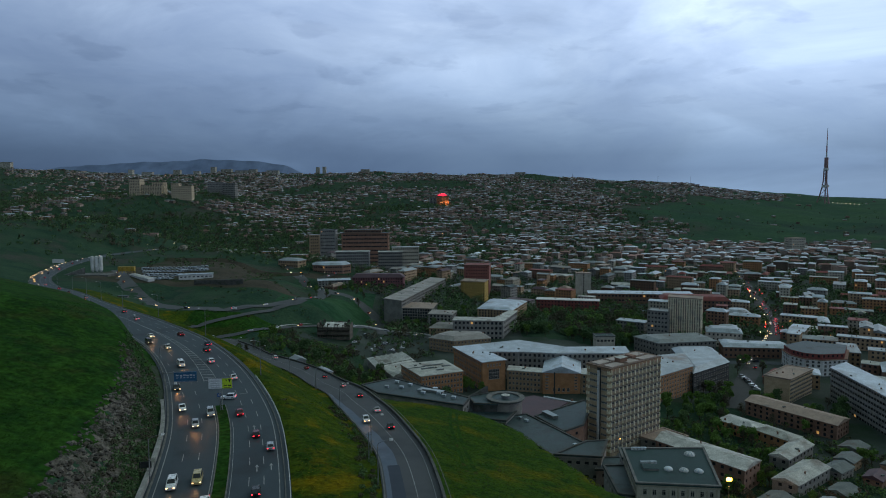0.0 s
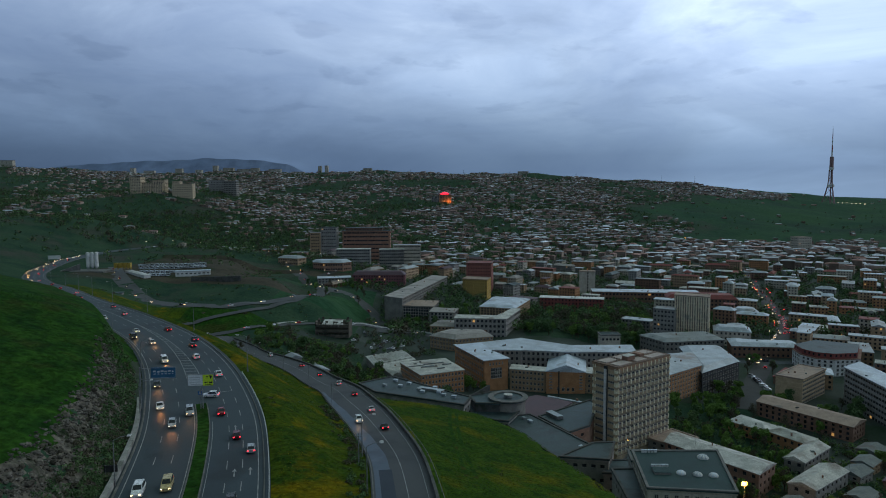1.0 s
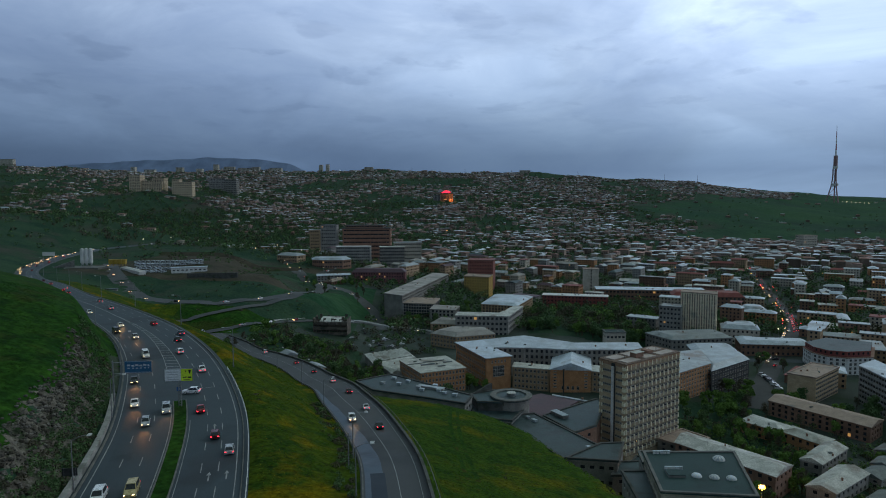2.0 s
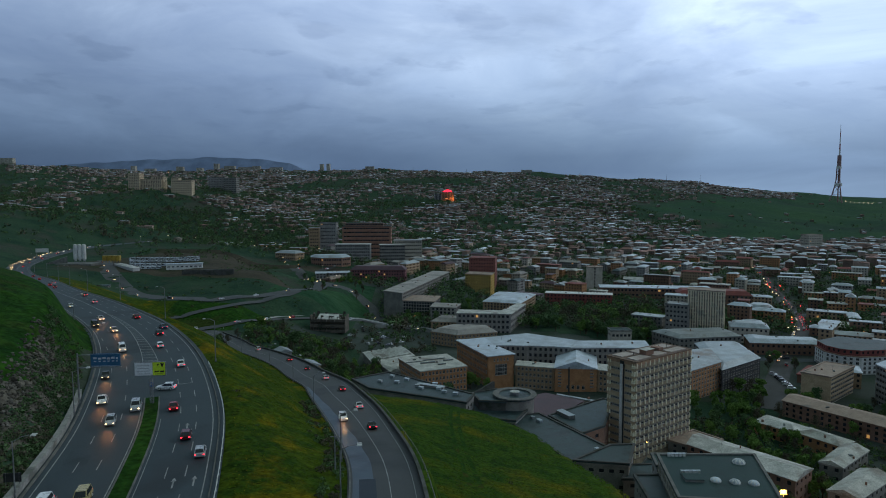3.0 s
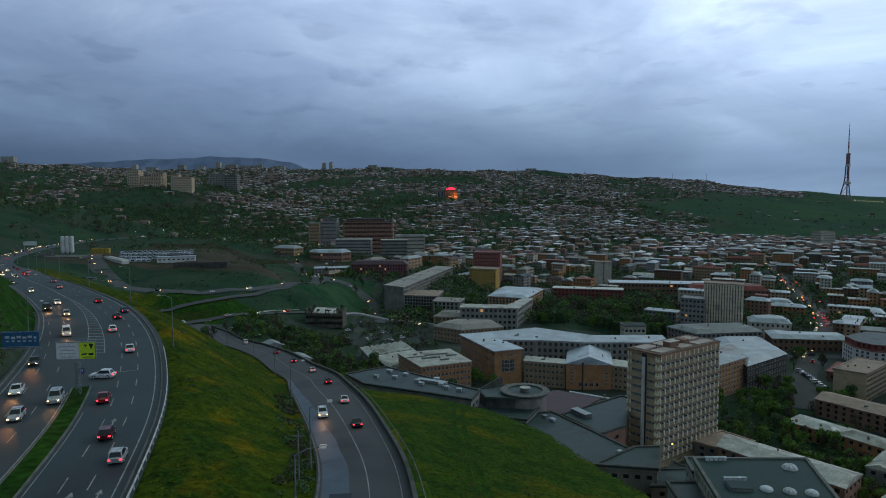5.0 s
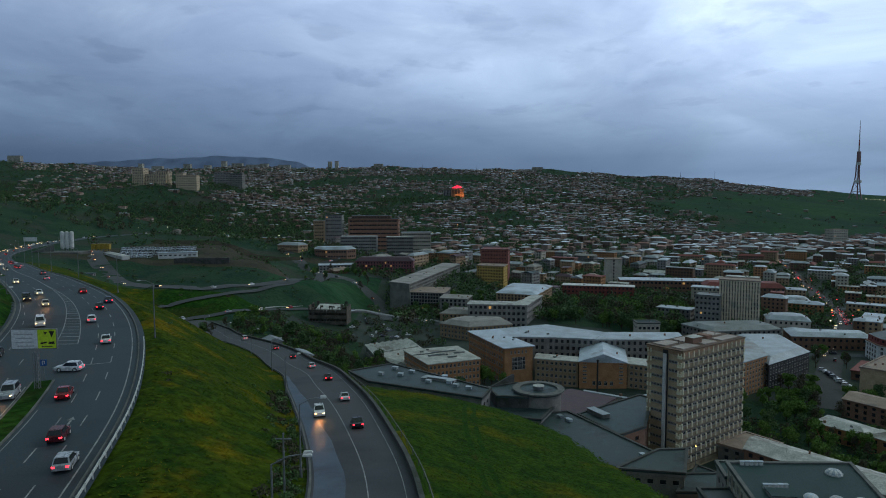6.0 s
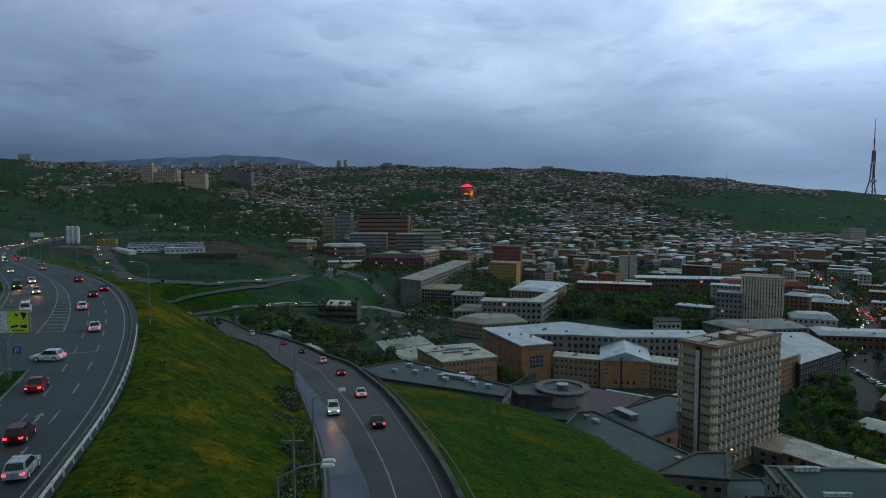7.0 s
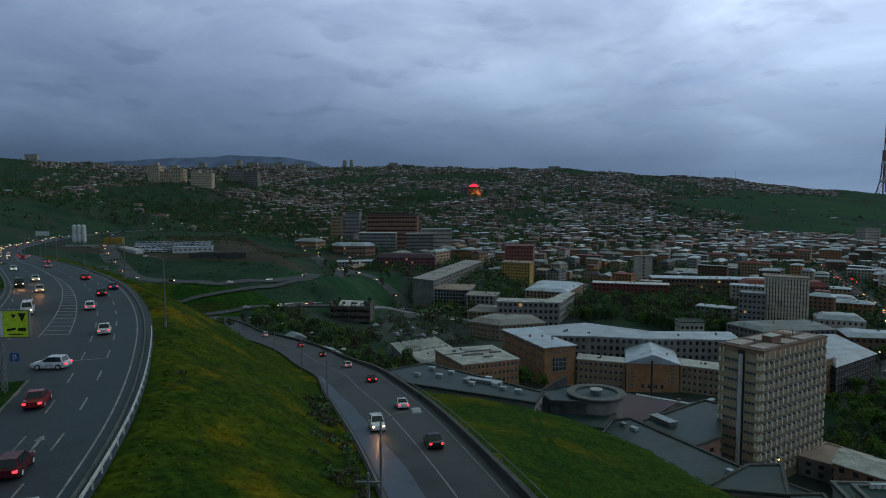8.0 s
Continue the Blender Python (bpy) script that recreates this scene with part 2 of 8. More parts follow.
M_REDWALL = surf("faded_red_panel_wall", (0.22, 0.080, 0.068), (0.31, 0.125, 0.105), 0.9, 0.3, 3.0, 0.2)
M_HOTELWALL = surf("red_brown_hotel_panel", (0.25, 0.135, 0.095), (0.34, 0.19, 0.14), 0.9, 0.3, 3.0, 0.3)
M_PLUMWALL = surf("plum_brick_wall", (0.15, 0.060, 0.070), (0.23, 0.10, 0.105), 0.9, 0.3, 3.0, 0.3, 0, "object", 0.15)
M_PALERIB = surf("pale_ribbed_panel", (0.68, 0.58, 0.44), (0.82, 0.72, 0.56), 0.88, 0.3, 2.5, 0.2, third=(0.42, 0.38, 0.33))
M_WARMBEIGE = surf("warm_beige_wall", (0.46, 0.36, 0.25), (0.58, 0.47, 0.34), 0.88, 0.2, 2.5, 0.2)
M_BARK = surf("bark", (0.06, 0.045, 0.032), (0.11, 0.085, 0.06), 0.95, 1.0, 8.0, 0.6)
M_LEAF = surf("spring_leaves", (0.088, 0.170, 0.036), (0.140, 0.235, 0.058), 0.85, 0.3, 2.0, 0.0, vary="island", amount=0.3, spec=0.1)
# Dark foliage with a little distance haze added as blue in its colour.
M_LEAF2 = surf("dark_hazed_leaves", (0.062, 0.118, 0.050), (0.098, 0.160, 0.064), 0.85, 0.05, 1.0, 0.0, vary="island", amount=0.4, spec=0.1)
M_TWIG = surf("bare_twigs", (0.070, 0.066, 0.044), (0.105, 0.098, 0.066), 0.9, 0.3, 2.0, 0.0, vary="island", amount=0.4, spec=0.1)
M_HOUSEWALL = surf("mixed_house_wall", (0.17, 0.115, 0.09), (0.38, 0.30, 0.245), 0.9, 0.05, 0.6, 0.0, vary="island", amount=0.6)
M_HOUSEROOF = surf("mixed_metal_roof", (0.19, 0.215, 0.24), (0.56, 0.605, 0.645), 0.6, 0.02, 0.5, 0.0, vary="island", amount=0.7, third=(0.14, 0.11, 0.10))
M_HOUSERED = surf("mixed_rust_roof", (0.16, 0.075, 0.060), (0.26, 0.14, 0.11), 0.75, 0.03, 0.5, 0.0, vary="island", amount=0.4)


# ---------- mesh helpers ----------
class Geo:
    """Gathers faces for one mesh."""

    def __init__(self):
        self.v, self.f, self.m = [], [], []

    def face(self, pts, mat=0):
        k = len(self.v)
        self.v.extend([tuple(p) for p in pts])
        self.f.append(tuple(range(k, k + len(pts))))
        self.m.append(mat)

    def box(self, cx, cy, cz, sx, sy, sz, turn=0.0, mat=0, top=None):
        """A box by its centre and sizes; top: the scale of its upper face."""
        c, s = math.cos(turn), math.sin(turn)
        k = len(self.v)
        for w, sc in ((-0.5, 1.0), (0.5, top if top is not None else 1.0)):
            for a, b in ((-0.5, -0.5), (0.5, -0.5), (0.5, 0.5), (-0.5, 0.5)):
                x, y = a * sx * sc, b * sy * sc
                self.v.append((cx + c * x - s * y, cy + s * x + c * y, cz + w * sz))
        for q in ((3, 2, 1, 0), (4, 5, 6, 7), (0, 1, 5, 4), (1, 2, 6, 5), (2, 3, 7, 6), (3, 0, 4, 7)):
            self.f.append(tuple(k + i for i in q))
            self.m.append(mat)

    def tube(self, a, b, r0, r1=None, n=6, mat=0, caps=True):
        r1 = r0 if r1 is None else r1
        a, b = Vector(a), Vector(b)
        d = (b - a).normalized()
        u = d.cross(Vector((0, 0, 1)) if abs(d.z) < 0.9 else Vector((1, 0, 0))).normalized()
        w = d.cross(u)
        k = len(self.v)
        for p, r in ((a, r0), (b, r1)):
            for i in range(n):
                t = 2 * math.pi * i / n
                self.v.append(tuple(p + (u * math.cos(t) + w * math.sin(t)) * r))
        for i in range(n):
            j = (i + 1) % n
            self.f.append((k + j, k + i, k + n + i, k + n + j))
            self.m.append(mat)
        if caps:
            self.f.append(tuple(k + i for i in range(n)))
            self.f.append(tuple(k + n + n - 1 - i for i in range(n)))
            self.m += [mat, mat]

    def prism(self, poly, z0, z1, mat=0, top_mat=None):
        n = len(poly)
        self.face([(x, y, z1) for x, y in poly], mat if top_mat is None else top_mat)
        self.face([(x, y, z0) for x, y in reversed(poly)], mat)
        for i in range(n):
            (ax, ay), (bx, by) = poly[i], poly[(i + 1) % n]
            self.face([(ax, ay, z0), (bx, by, z0), (bx, by, z1), (ax, ay, z1)], mat)

    def mesh(self, name, mats, smooth=False):
        me = bpy.data.meshes.new(name)
        me.from_pydata(self.v, [], self.f)
        for m in mats:
            me.materials.append(m)
        me.polygons.foreach_set("material_index", self.m)
        if smooth:
            me.polygons.foreach_set("use_smooth", [True] * len(self.f))
        me.update()
        return me


def part(name, geo, mats, parent, label="", smooth=False):
    """One mesh object under a thing; geo is a Geo or a mesh."""
    me = geo.mesh(name, mats if isinstance(mats, (list, tuple)) else [mats], smooth) if isinstance(geo, Geo) else geo
    ob = new(name, me)
    ob.parent = parent
    return tagged(ob, label) if label else ob


def thing(name, label, category, at=(0, 0, 0), turn=0.0, group="", kind=""):
    ob = new(name)
    ob.empty_display_size = 0.5
    ob.location, ob.rotation_euler = at, (0, 0, turn)
    return tagged(ob, label, category, group, kind)


def whole(name, geo, mats, label, category, group="", kind="", at=(0, 0, 0), smooth=False):
    ob = new(name, geo.mesh(name, mats if isinstance(mats, (list, tuple)) else [mats], smooth))
    ob.location = at
    return tagged(ob, label, category, group, kind)


def ccw(poly):
    a = sum(poly[i][0] * poly[(i + 1) % len(poly)][1] - poly[(i + 1) % len(poly)][0] * poly[i][1] for i in range(len(poly)))
    return list(poly) if a > 0 else list(reversed(poly))


# ---------- the lie of the land ----------
S = 1.2  # metres for one unit of the plan


def spline(rows, step=2.0):
    """A smooth line through (y, value) rows, sampled evenly in y."""
    k = np.array([r[0] for r in rows], float)
    v = np.array([r[1] for r in rows], float)
    s = np.gradient(v, k)
    ys = np.arange(k[0], k[-1] + step, step)
    i = np.clip(np.searchsorted(k, ys, "right") - 1, 0, len(k) - 2)
    h = k[i + 1] - k[i]
    t = np.clip((ys - k[i]) / h, 0, 1)
    return ys, (2 * t**3 - 3 * t**2 + 1) * v[i] + (t**3 - 2 * t**2 + t) * h * s[i] + (3 * t**2 - 2 * t**3) * v[i + 1] + (t**3 - t**2) * h * s[i + 1]


def metres(table):
    return table[0] * S, table[1] * S


PLAN_HWY = spline([(-120, 6), (-40, -3), (20, -9), (60, -16.5), (90, -23.6), (110, -28.9), (130, -35.2), (150, -43.6), (175, -56.3), (200, -72), (250, -111), (310, -160), (380, -211.5),
                   (420, -241), (460, -274), (500, -303), (530, -320), (560, -333), (620, -354), (680, -366), (740, -369), (790, -360), (830, -349), (900, -330), (1150, -300)])
PLAN_HWY_Z = spline([(-120, 14), (0, 13.6), (90, 13.6), (130, 13.9), (160, 14.1), (200, 14.2), (250, 12.8), (310, 9.3), (380, 4.4), (460, -1.5), (500, -2.2), (560, -3.0), (620, -3.2), (680, -3.0), (740, -3), (830, -3.5), (1150, -5)])
PLAN_HWY_WIDE = spline([(-120, 20.8), (60, 20.8), (150, 20.8), (200, 18.8), (300, 16.6), (1150, 16.6)])
PLAN_RAMP = spline([(-120, 18), (20, 6), (60, 2), (100, -1.0), (122, -3.9), (142, -8.3), (167, -14.6), (186, -20.3), (205, -26.3), (231, -37.9), (250, -45.5),
                    (270, -54.3), (303, -72), (333, -90.5), (361, -105), (400, -132), (450, -165)])
PLAN_RAMP_Z = spline([(-120, 40), (40, 21), (80, 15.7), (120, 10.2), (160, 4.6), (200, -1.5), (250, -9.3), (300, -16.7), (350, -23.5), (400, -27.5), (450, -29)])
HWY_RIGHT, HWY_Z, HWY_WIDE, RAMP_RIGHT, RAMP_Z = (metres(t) for t in (PLAN_HWY, PLAN_HWY_Z, PLAN_HWY_WIDE, PLAN_RAMP, PLAN_RAMP_Z))
PLAN_RAMP_WIDE = spline([(-120, 8.5), (105, 8.6), (120, 8.9), (131, 9.3), (145, 10.0), (160, 10.9), (182, 11.5), (215, 11.0), (260, 10.8), (300, 10.5), (450, 10.5)])
RAMP_WIDE = metres(PLAN_RAMP_WIDE)


def along(table, y):
    return np.interp(y, table[0], table[1])


def lean(table, y):
    """The cosine of the line's heading off the y axis."""
    g = np.interp(y, table[0], np.gradient(table[1], table[0]))
    return 1 / np.sqrt(1 + g * g)


def smooth01(a, b, v):
    t = np.clip((v - a) / (b - a), 0, 1)
    return t * t * (3 - 2 * t)


# spot levels of the valley floor and its western terraces
SPOTS = np.array([(-5, 310, -43), (40, 340, -47), (100, 250, -47), (160, 300, -49), (160, 450, -50), (250, 350, -50), (0, 450, -47), (-50, 530, -50),
                  (100, 650, -48), (300, 600, -50), (500, 500, -52), (-75, 440, -36), (-66, 372, -38), (-138, 650, -38), (200, 850, -44), (500, 900, -46),
                  (-223, 476, -14.5), (-200, 457, -16), (-168, 450, -16), (-138, 457, -16), (-112, 473, -16.5), (-104, 500, -18), (-112, 560, -27), (-154, 402, -20),
                  (-134, 432, -20), (-131, 391, -26), (-115, 441, -29), (-100, 462, -32), (-72, 478, -37), (-267, 562, -6), (-235, 530, -6.2), (-193, 542, -6.3),
                  (-220, 610, -6), (-275, 600, -6), (-45, 395, -46), (-28, 400, -46), (-45, 450, -45), (-30, 470, -46), (-66, 436, -40), (-78, 452, -37), (-155, 540, -8), (-215, 500, -13), (-178, 500, -13), (-150, 505, -12), (-291, 548, -3), (-160, 600, -16),
                  (-250, 680, -8), (-345, 740, -3.4), (-300, 830, -4.5), (-250, 850, -6), (-170, 700, -24), (-60, 850, -38), (140, 150, -40), (-180, 800, -18)], float)


def valley(x, y):
    num, den = np.zeros_like(x), np.zeros_like(x)
    for sx, sy, sz in SPOTS:
        w = 1 / ((x - sx) ** 2 + ((y - sy) * 0.8) ** 2 + 150) ** 1.8
        num, den = num + w * sz, den + w
    return num / den


def heights(x, y):
    """Ground level in metres for arrays of x and y."""
    x, y = np.asarray(x, float) / S, np.asarray(y, float) / S
    u = x / np.maximum(y, 50)
    top = np.interp(u, (-1.2, -0.68, -0.5, -0.3, -0.16, 0.05, 0.19, 0.35, 0.45, 0.53, 0.6, 0.9), (215, 195, 160, 158, 158, 150, 136, 106, 80, 60, 40, 20))
    rise = np.interp(y, (900, 1100, 1300, 1500, 1800, 2200, 2600, 3200, 4500), (0, 0.05, 0.14, 0.25, 0.46, 0.76, 0.99, 1.0, 0.8))
    far = -44 + (top + 44) * rise + 62 * np.exp(-(((x + 720) / 290) ** 2) - ((y - 1480) / 330) ** 2)
    far = far + 5 * np.sin(x * 0.011 + 1) * np.sin(y * 0.009) * smooth01(1000, 1400, y) + 3 * np.sin(x * 0.031) * np.sin(y * 0.023 + 2) * smooth01(1000, 1400, y)
    near = valley(x, y)
    k = smooth01(780, 1050, y)
    base = near * (1 - k) + far * k
    # the meadow slope between the ramp and the town
    plane = 23.6 - 0.25 * x - 0.17 * y + 0.7 * np.sin(x * 0.11 + 0.4) * np.sin(y * 0.07)
    foot = np.interp(x, (-60, -30, 0, 12, 27, 40, 57, 80, 140), (275, 209, 226, 228, 211, 149, 143, 118, 60))
    east = np.maximum(base, plane - 1.1 * np.maximum(0, y - foot))
    # the two roads cut into the hillside
    def station(table):
        """Where along a road the foot of the perpendicular lies."""
        g = np.interp(y, table[0], np.gradient(table[1], table[0]))
        return y + np.clip((x - along(table, y)) * g / (1 + g * g), -60, 60)

    ch, cr = lean(PLAN_HWY, y), lean(PLAN_RAMP, y)
    hr, hz = along(PLAN_HWY, y), along(PLAN_HWY_Z, station(PLAN_HWY))
    hw = along(PLAN_HWY_WIDE, y)
    rr, rz = along(PLAN_RAMP, y), along(PLAN_RAMP_Z, station(PLAN_RAMP))
    d_h = (x - hr) * ch
    rw = along(PLAN_RAMP_WIDE, y)
    d_r = (x - rr) * cr + rw
    span = np.maximum(d_h - 2.5, 0) / np.maximum(np.maximum(d_h - 2.5, 0) + np.maximum(-d_r - 3.0, 0), 0.1)
    strip = hz + (rz - hz) * span ** (1.3 - 0.17 * smooth01(150, 215, y)) + 0.5 * np.sin(x * 0.2) * np.sin(y * 0.13) * np.clip(span * (1 - span) * 4, 0, 1)
    ramp_here = 1 - smooth01(395, 440, y)
    mid = np.where(d_r < -2.9, strip, np.where(d_r < rw + 2.2, rz, np.minimum(rz - 0.2, east)))
    west_bank = hz + (base - hz) * smooth01(2, 55, d_h)
    right = mid * ramp_here + west_bank * (1 - ramp_here)
    d_l = -d_h - hw
    tall = np.interp(y, (60, 115, 165, 265, 340), (6.0, 6.5, 11.0, 10.0, 0.0))
    cut = tall * smooth01(0.8, np.interp(y, (100, 170), (12.5, 9.5)), d_l) + np.minimum(0.32 * np.maximum(d_l - 4, 0), 34 + 0.06 * np.maximum(d_l - 100, 0))
    left = hz + np.minimum(cut, 75) * (1 - 0.5 * smooth01(950, 1200, y)) + 0.8 * np.sin(x * 0.09 + 2) * np.sin(y * 0.06) * smooth01(8, 30, d_l)
    z = np.where(d_h > 1.0, right, np.where(d_l > 0, left, hz))
    k = smooth01(850, 1100, y)
    return (z * (1 - k) + base * k) * S


def ground(x, y):
    return float(heights(np.array([x]), np.array([y]))[0])


# Distance haze is put into this ridge's pale blue base colour.
M_HAZE = surf("haze_coloured_ridge", (0.18, 0.235, 0.36), (0.215, 0.275, 0.41), 1.0, 0.002, 0.01, 0.0, spec=0.0)


# ---------- ground: one sheet to the horizon ----------
def steps(*spans):
    vals = [spans[0][0]]
    for a, b, s in spans:
        n = max(1, round((b - a) / s))
        vals += [a + (b - a) * (i + 1) / n for i in range(n)]
    return np.array(vals)


gx = steps((-4600, -1600, 150), (-1600, -600, 40), (-600, -150, 10), (-150, -86, 2.5), (-86, -26, 1.2), (-26, 130, 2.5), (130, 400, 12), (400, 1600, 40), (1600, 4600, 150))
gy = steps((-700, 0, 50), (0, 60, 6), (60, 200, 1.25), (200, 300, 2.5), (300, 480, 5), (480, 700, 10), (700, 1200, 25), (1200, 3200, 40), (3200, 4000, 120))
gx, gy = gx * S, gy * S
XX, YY = np.meshgrid(gx, gy)
ZZ = heights(XX, YY)
d_hwy = (XX - along(HWY_RIGHT, YY)) * lean(HWY_RIGHT, YY)
d_left = -d_hwy - along(HWY_WIDE, YY)
d_ramp = (XX - along(RAMP_RIGHT, YY)) * lean(RAMP_RIGHT, YY) + along(RAMP_WIDE, YY)
# the road beds lie just under the pavements
bed = ((d_hwy < 2) & (d_left < 2) & (YY < 1010)) | ((d_ramp > -1.5) & (d_ramp < along(RAMP_WIDE, YY) + 1.5) & (YY < 505))
ZZ = ZZ - 0.35 * bed
rough_rock = ((d_left > 2.2) & (d_left < 13) & (YY < 200)).astype(float)
for i, j in zip(*np.nonzero(rough_rock)):
    ZZ[i, j] += 0.7 * noise.fractal(Vector((XX[i, j] * 0.25, YY[i, j] * 0.25, 3.0)), 1.0, 2.0, 4)
nx, ny = len(gx), len(gy)
me = bpy.data.meshes.new("ground")
ii, jj = np.meshgrid(np.arange(ny - 1), np.arange(nx - 1), indexing="ij")
a = (ii * nx + jj).ravel()
quads = np.stack([a, a + 1, a + nx + 1, a + nx], 1)
me.from_pydata(np.stack([XX, YY, ZZ], -1).reshape(-1, 3).tolist(), [], quads.tolist())
for m in (M_GRASS, M_GRASS_HILL, M_SCRUB, M_PASTURE, M_URBAN, M_ROCK, M_EARTH, M_GRASS_EAST):
    me.materials.append(m)
cx = (XX[:-1, :-1] + XX[1:, 1:]) / 2 / S
cy = (YY[:-1, :-1] + YY[1:, 1:]) / 2 / S
cz = (ZZ[:-1, :-1] + ZZ[1:, 1:]) / 2 / S
c_h = (cx - along(PLAN_HWY, cy)) * lean(PLAN_HWY, cy)
c_l = -c_h - along(PLAN_HWY_WIDE, cy)
c_r = (cx - along(PLAN_RAMP, cy)) * lean(PLAN_RAMP, cy)
kind_of = np.full(cx.shape, 4)
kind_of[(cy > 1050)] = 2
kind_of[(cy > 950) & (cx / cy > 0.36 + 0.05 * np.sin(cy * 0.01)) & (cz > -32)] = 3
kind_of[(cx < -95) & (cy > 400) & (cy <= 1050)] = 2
kind_of[(c_h > 0) & (c_r < 0) & (cy < 440)] = 0
kind_of[(c_r > 0) & (cy < 260) & (cx < 140) & (cz > -36)] = 7
kind_of[(c_l > 0) & (cy < 320)] = 1
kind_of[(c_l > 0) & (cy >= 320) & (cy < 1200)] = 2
kind_of[(c_l > 0.5) & (c_l < np.interp(cy, (60, 110, 150, 175), (12, 9, 5, 0.5)) + 1.2 * np.sin(cy * 0.23)) & (cy < 175)] = 2
broken = np.sin(cx * 0.8 + cy * 0.5) * np.sin(cy * 0.5 - cx * 0.3) + 0.7 * np.sin(cx * 2.9 + cy) * np.sin(cy * 2.3 - cx * 0.7)
kind_of[(c_l > 2.4) & (c_l < np.interp(cy, (60, 110, 150, 175), (12.5, 9.8, 6, 0.5)) + 1.2 * np.sin(cy * 0.23)) & (cy < 172) & (broken > -0.55 + 0.16 * np.maximum(0, 6 - c_l))] = 5
kind_of[(cx < -62) & (cx > -128) & (cy > 488) & (cy < 612) & (c_h > 0)] = 3
kind_of[(cx < -62) & (cx > -128) & (cy > 440) & (cy <= 488) & (c_h > 0)] = 2
kind_of[(cx < -112) & (cx > -175) & (cy > 400) & (cy < 446) & (c_h > 0)] = 1
kind_of[(cx < -100) & (cx > -300) & (cy > 515) & (cy < 720) & (c_h > 12)] = 6
kind_of[(cx < -25) & (cx > -125) & (cy > 290) & (cy < 415) & (c_r > 8) & ~((cx > -50) & (cy > 372))] = 2
kind_of[(cx > 60) & (cx < 180) & (472 - 0.25 * (cx - 60) < cy) & (cy < 600 - 0.2 * (cx - 60))] = 2
kind_of[(cx > 100) & (cx < 150) & (cy > 200) & (cy < 330)] = 2
kind_of[(cx < -80) & (cx > -180) & (cy > 560) & (cy < 700) & (c_h > 12)] = 2
me.polygons.foreach_set("material_index", kind_of.ravel())
me.polygons.foreach_set("use_smooth", (kind_of.ravel() != 5))
me.update()
tagged(new("ground", me), "grassy hillsides falling to a wide town valley", "ground", kind="structure")


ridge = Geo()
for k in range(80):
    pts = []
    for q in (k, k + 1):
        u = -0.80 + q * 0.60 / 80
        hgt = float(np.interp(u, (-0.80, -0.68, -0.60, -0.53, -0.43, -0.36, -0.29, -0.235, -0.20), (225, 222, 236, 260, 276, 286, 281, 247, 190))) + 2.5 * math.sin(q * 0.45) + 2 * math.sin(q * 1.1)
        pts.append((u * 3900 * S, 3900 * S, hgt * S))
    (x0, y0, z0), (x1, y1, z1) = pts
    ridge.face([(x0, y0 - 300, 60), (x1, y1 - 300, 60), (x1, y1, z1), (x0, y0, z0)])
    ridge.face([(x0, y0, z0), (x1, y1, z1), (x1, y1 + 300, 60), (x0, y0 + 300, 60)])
whole("backdrop_mountains", ridge, M_HAZE, "faint mountains beyond the plateau, coloured haze-blue", "mountains", kind="structure")


# ---------- roads ----------
def ribbon(line, wide, lift, y0, y1, left=0.0, right=None, step=4.0, z_line=None, thick=0.0):
    """A strip that follows a road's right edge, from the offset left to the offset right (metres, to the left)."""
    g = Geo()
    ys = np.arange(y0, y1 + step * 0.5, step)
    slope = np.interp(ys, line[0], np.gradient(line[1], line[0]))
    nrm = np.stack([-np.ones_like(slope), slope], 1) / np.sqrt(1 + slope**2)[:, None]
    base = np.stack([along(line, ys), ys], 1)
    zs = along(z_line, ys) + lift
    a = left(ys) if callable(left) else np.full_like(ys, left)
    b = wide(ys) if callable(wide) else np.full_like(ys, wide)
    pa, pb = base + nrm * a[:, None], base + nrm * b[:, None]
    for i in range(len(ys) - 1):
        q = [(*pa[i], zs[i]), (*pa[i + 1], zs[i + 1]), (*pb[i + 1], zs[i + 1]), (*pb[i], zs[i])]
        g.face(q)
        if thick:
            lo = [(x, y, z - thick) for x, y, z in q]
            g.face([lo[0], lo[1], q[1], q[0]])
            g.face([q[3], q[2], lo[2], lo[3]])
    return g


def hwy(left, wide, lift, y0, y1, **k):
    return ribbon(HWY_RIGHT, wide, lift, y0, y1, left, z_line=HWY_Z, **k)


def ramp(left, wide, lift, y0, y1, **k):
    return ribbon(RAMP_RIGHT, wide, lift, y0, y1, left, z_line=RAMP_Z, **k)


whole("road_highway", hwy(-1.2, lambda y: along(HWY_WIDE, y) + 1.0, 0.0, -120, 990), M_ROAD, "dual carriageway of worn grey asphalt curving along the hillside", "road", kind="structure")
whole("road_ramp", ramp(-1.0, lambda y: along(RAMP_WIDE, y) + 0.6, 0.0, -120, 505), M_ROADRAMP, "sloping two-lane asphalt road below the highway", "road", kind="structure")


# ---------- buildings ----------
def grown(poly, d):
    """The polygon with its sides moved out by d."""
    n, res = len(poly), []
    for i in range(n):
        p0, p1, p2 = Vector(poly[i - 1]), Vector(poly[i]), Vector(poly[(i + 1) % n])
        n1 = Vector(((p1 - p0).y, -(p1 - p0).x)).normalized()
        n2 = Vector(((p2 - p1).y, -(p2 - p1).x)).normalized()
        b = (n1 + n2)
        b = b / max(b.length_squared / 2, 0.35)
        res.append((p1.x + b.x * d, p1.y + b.y * d))
    return res


WINDOWS = {}


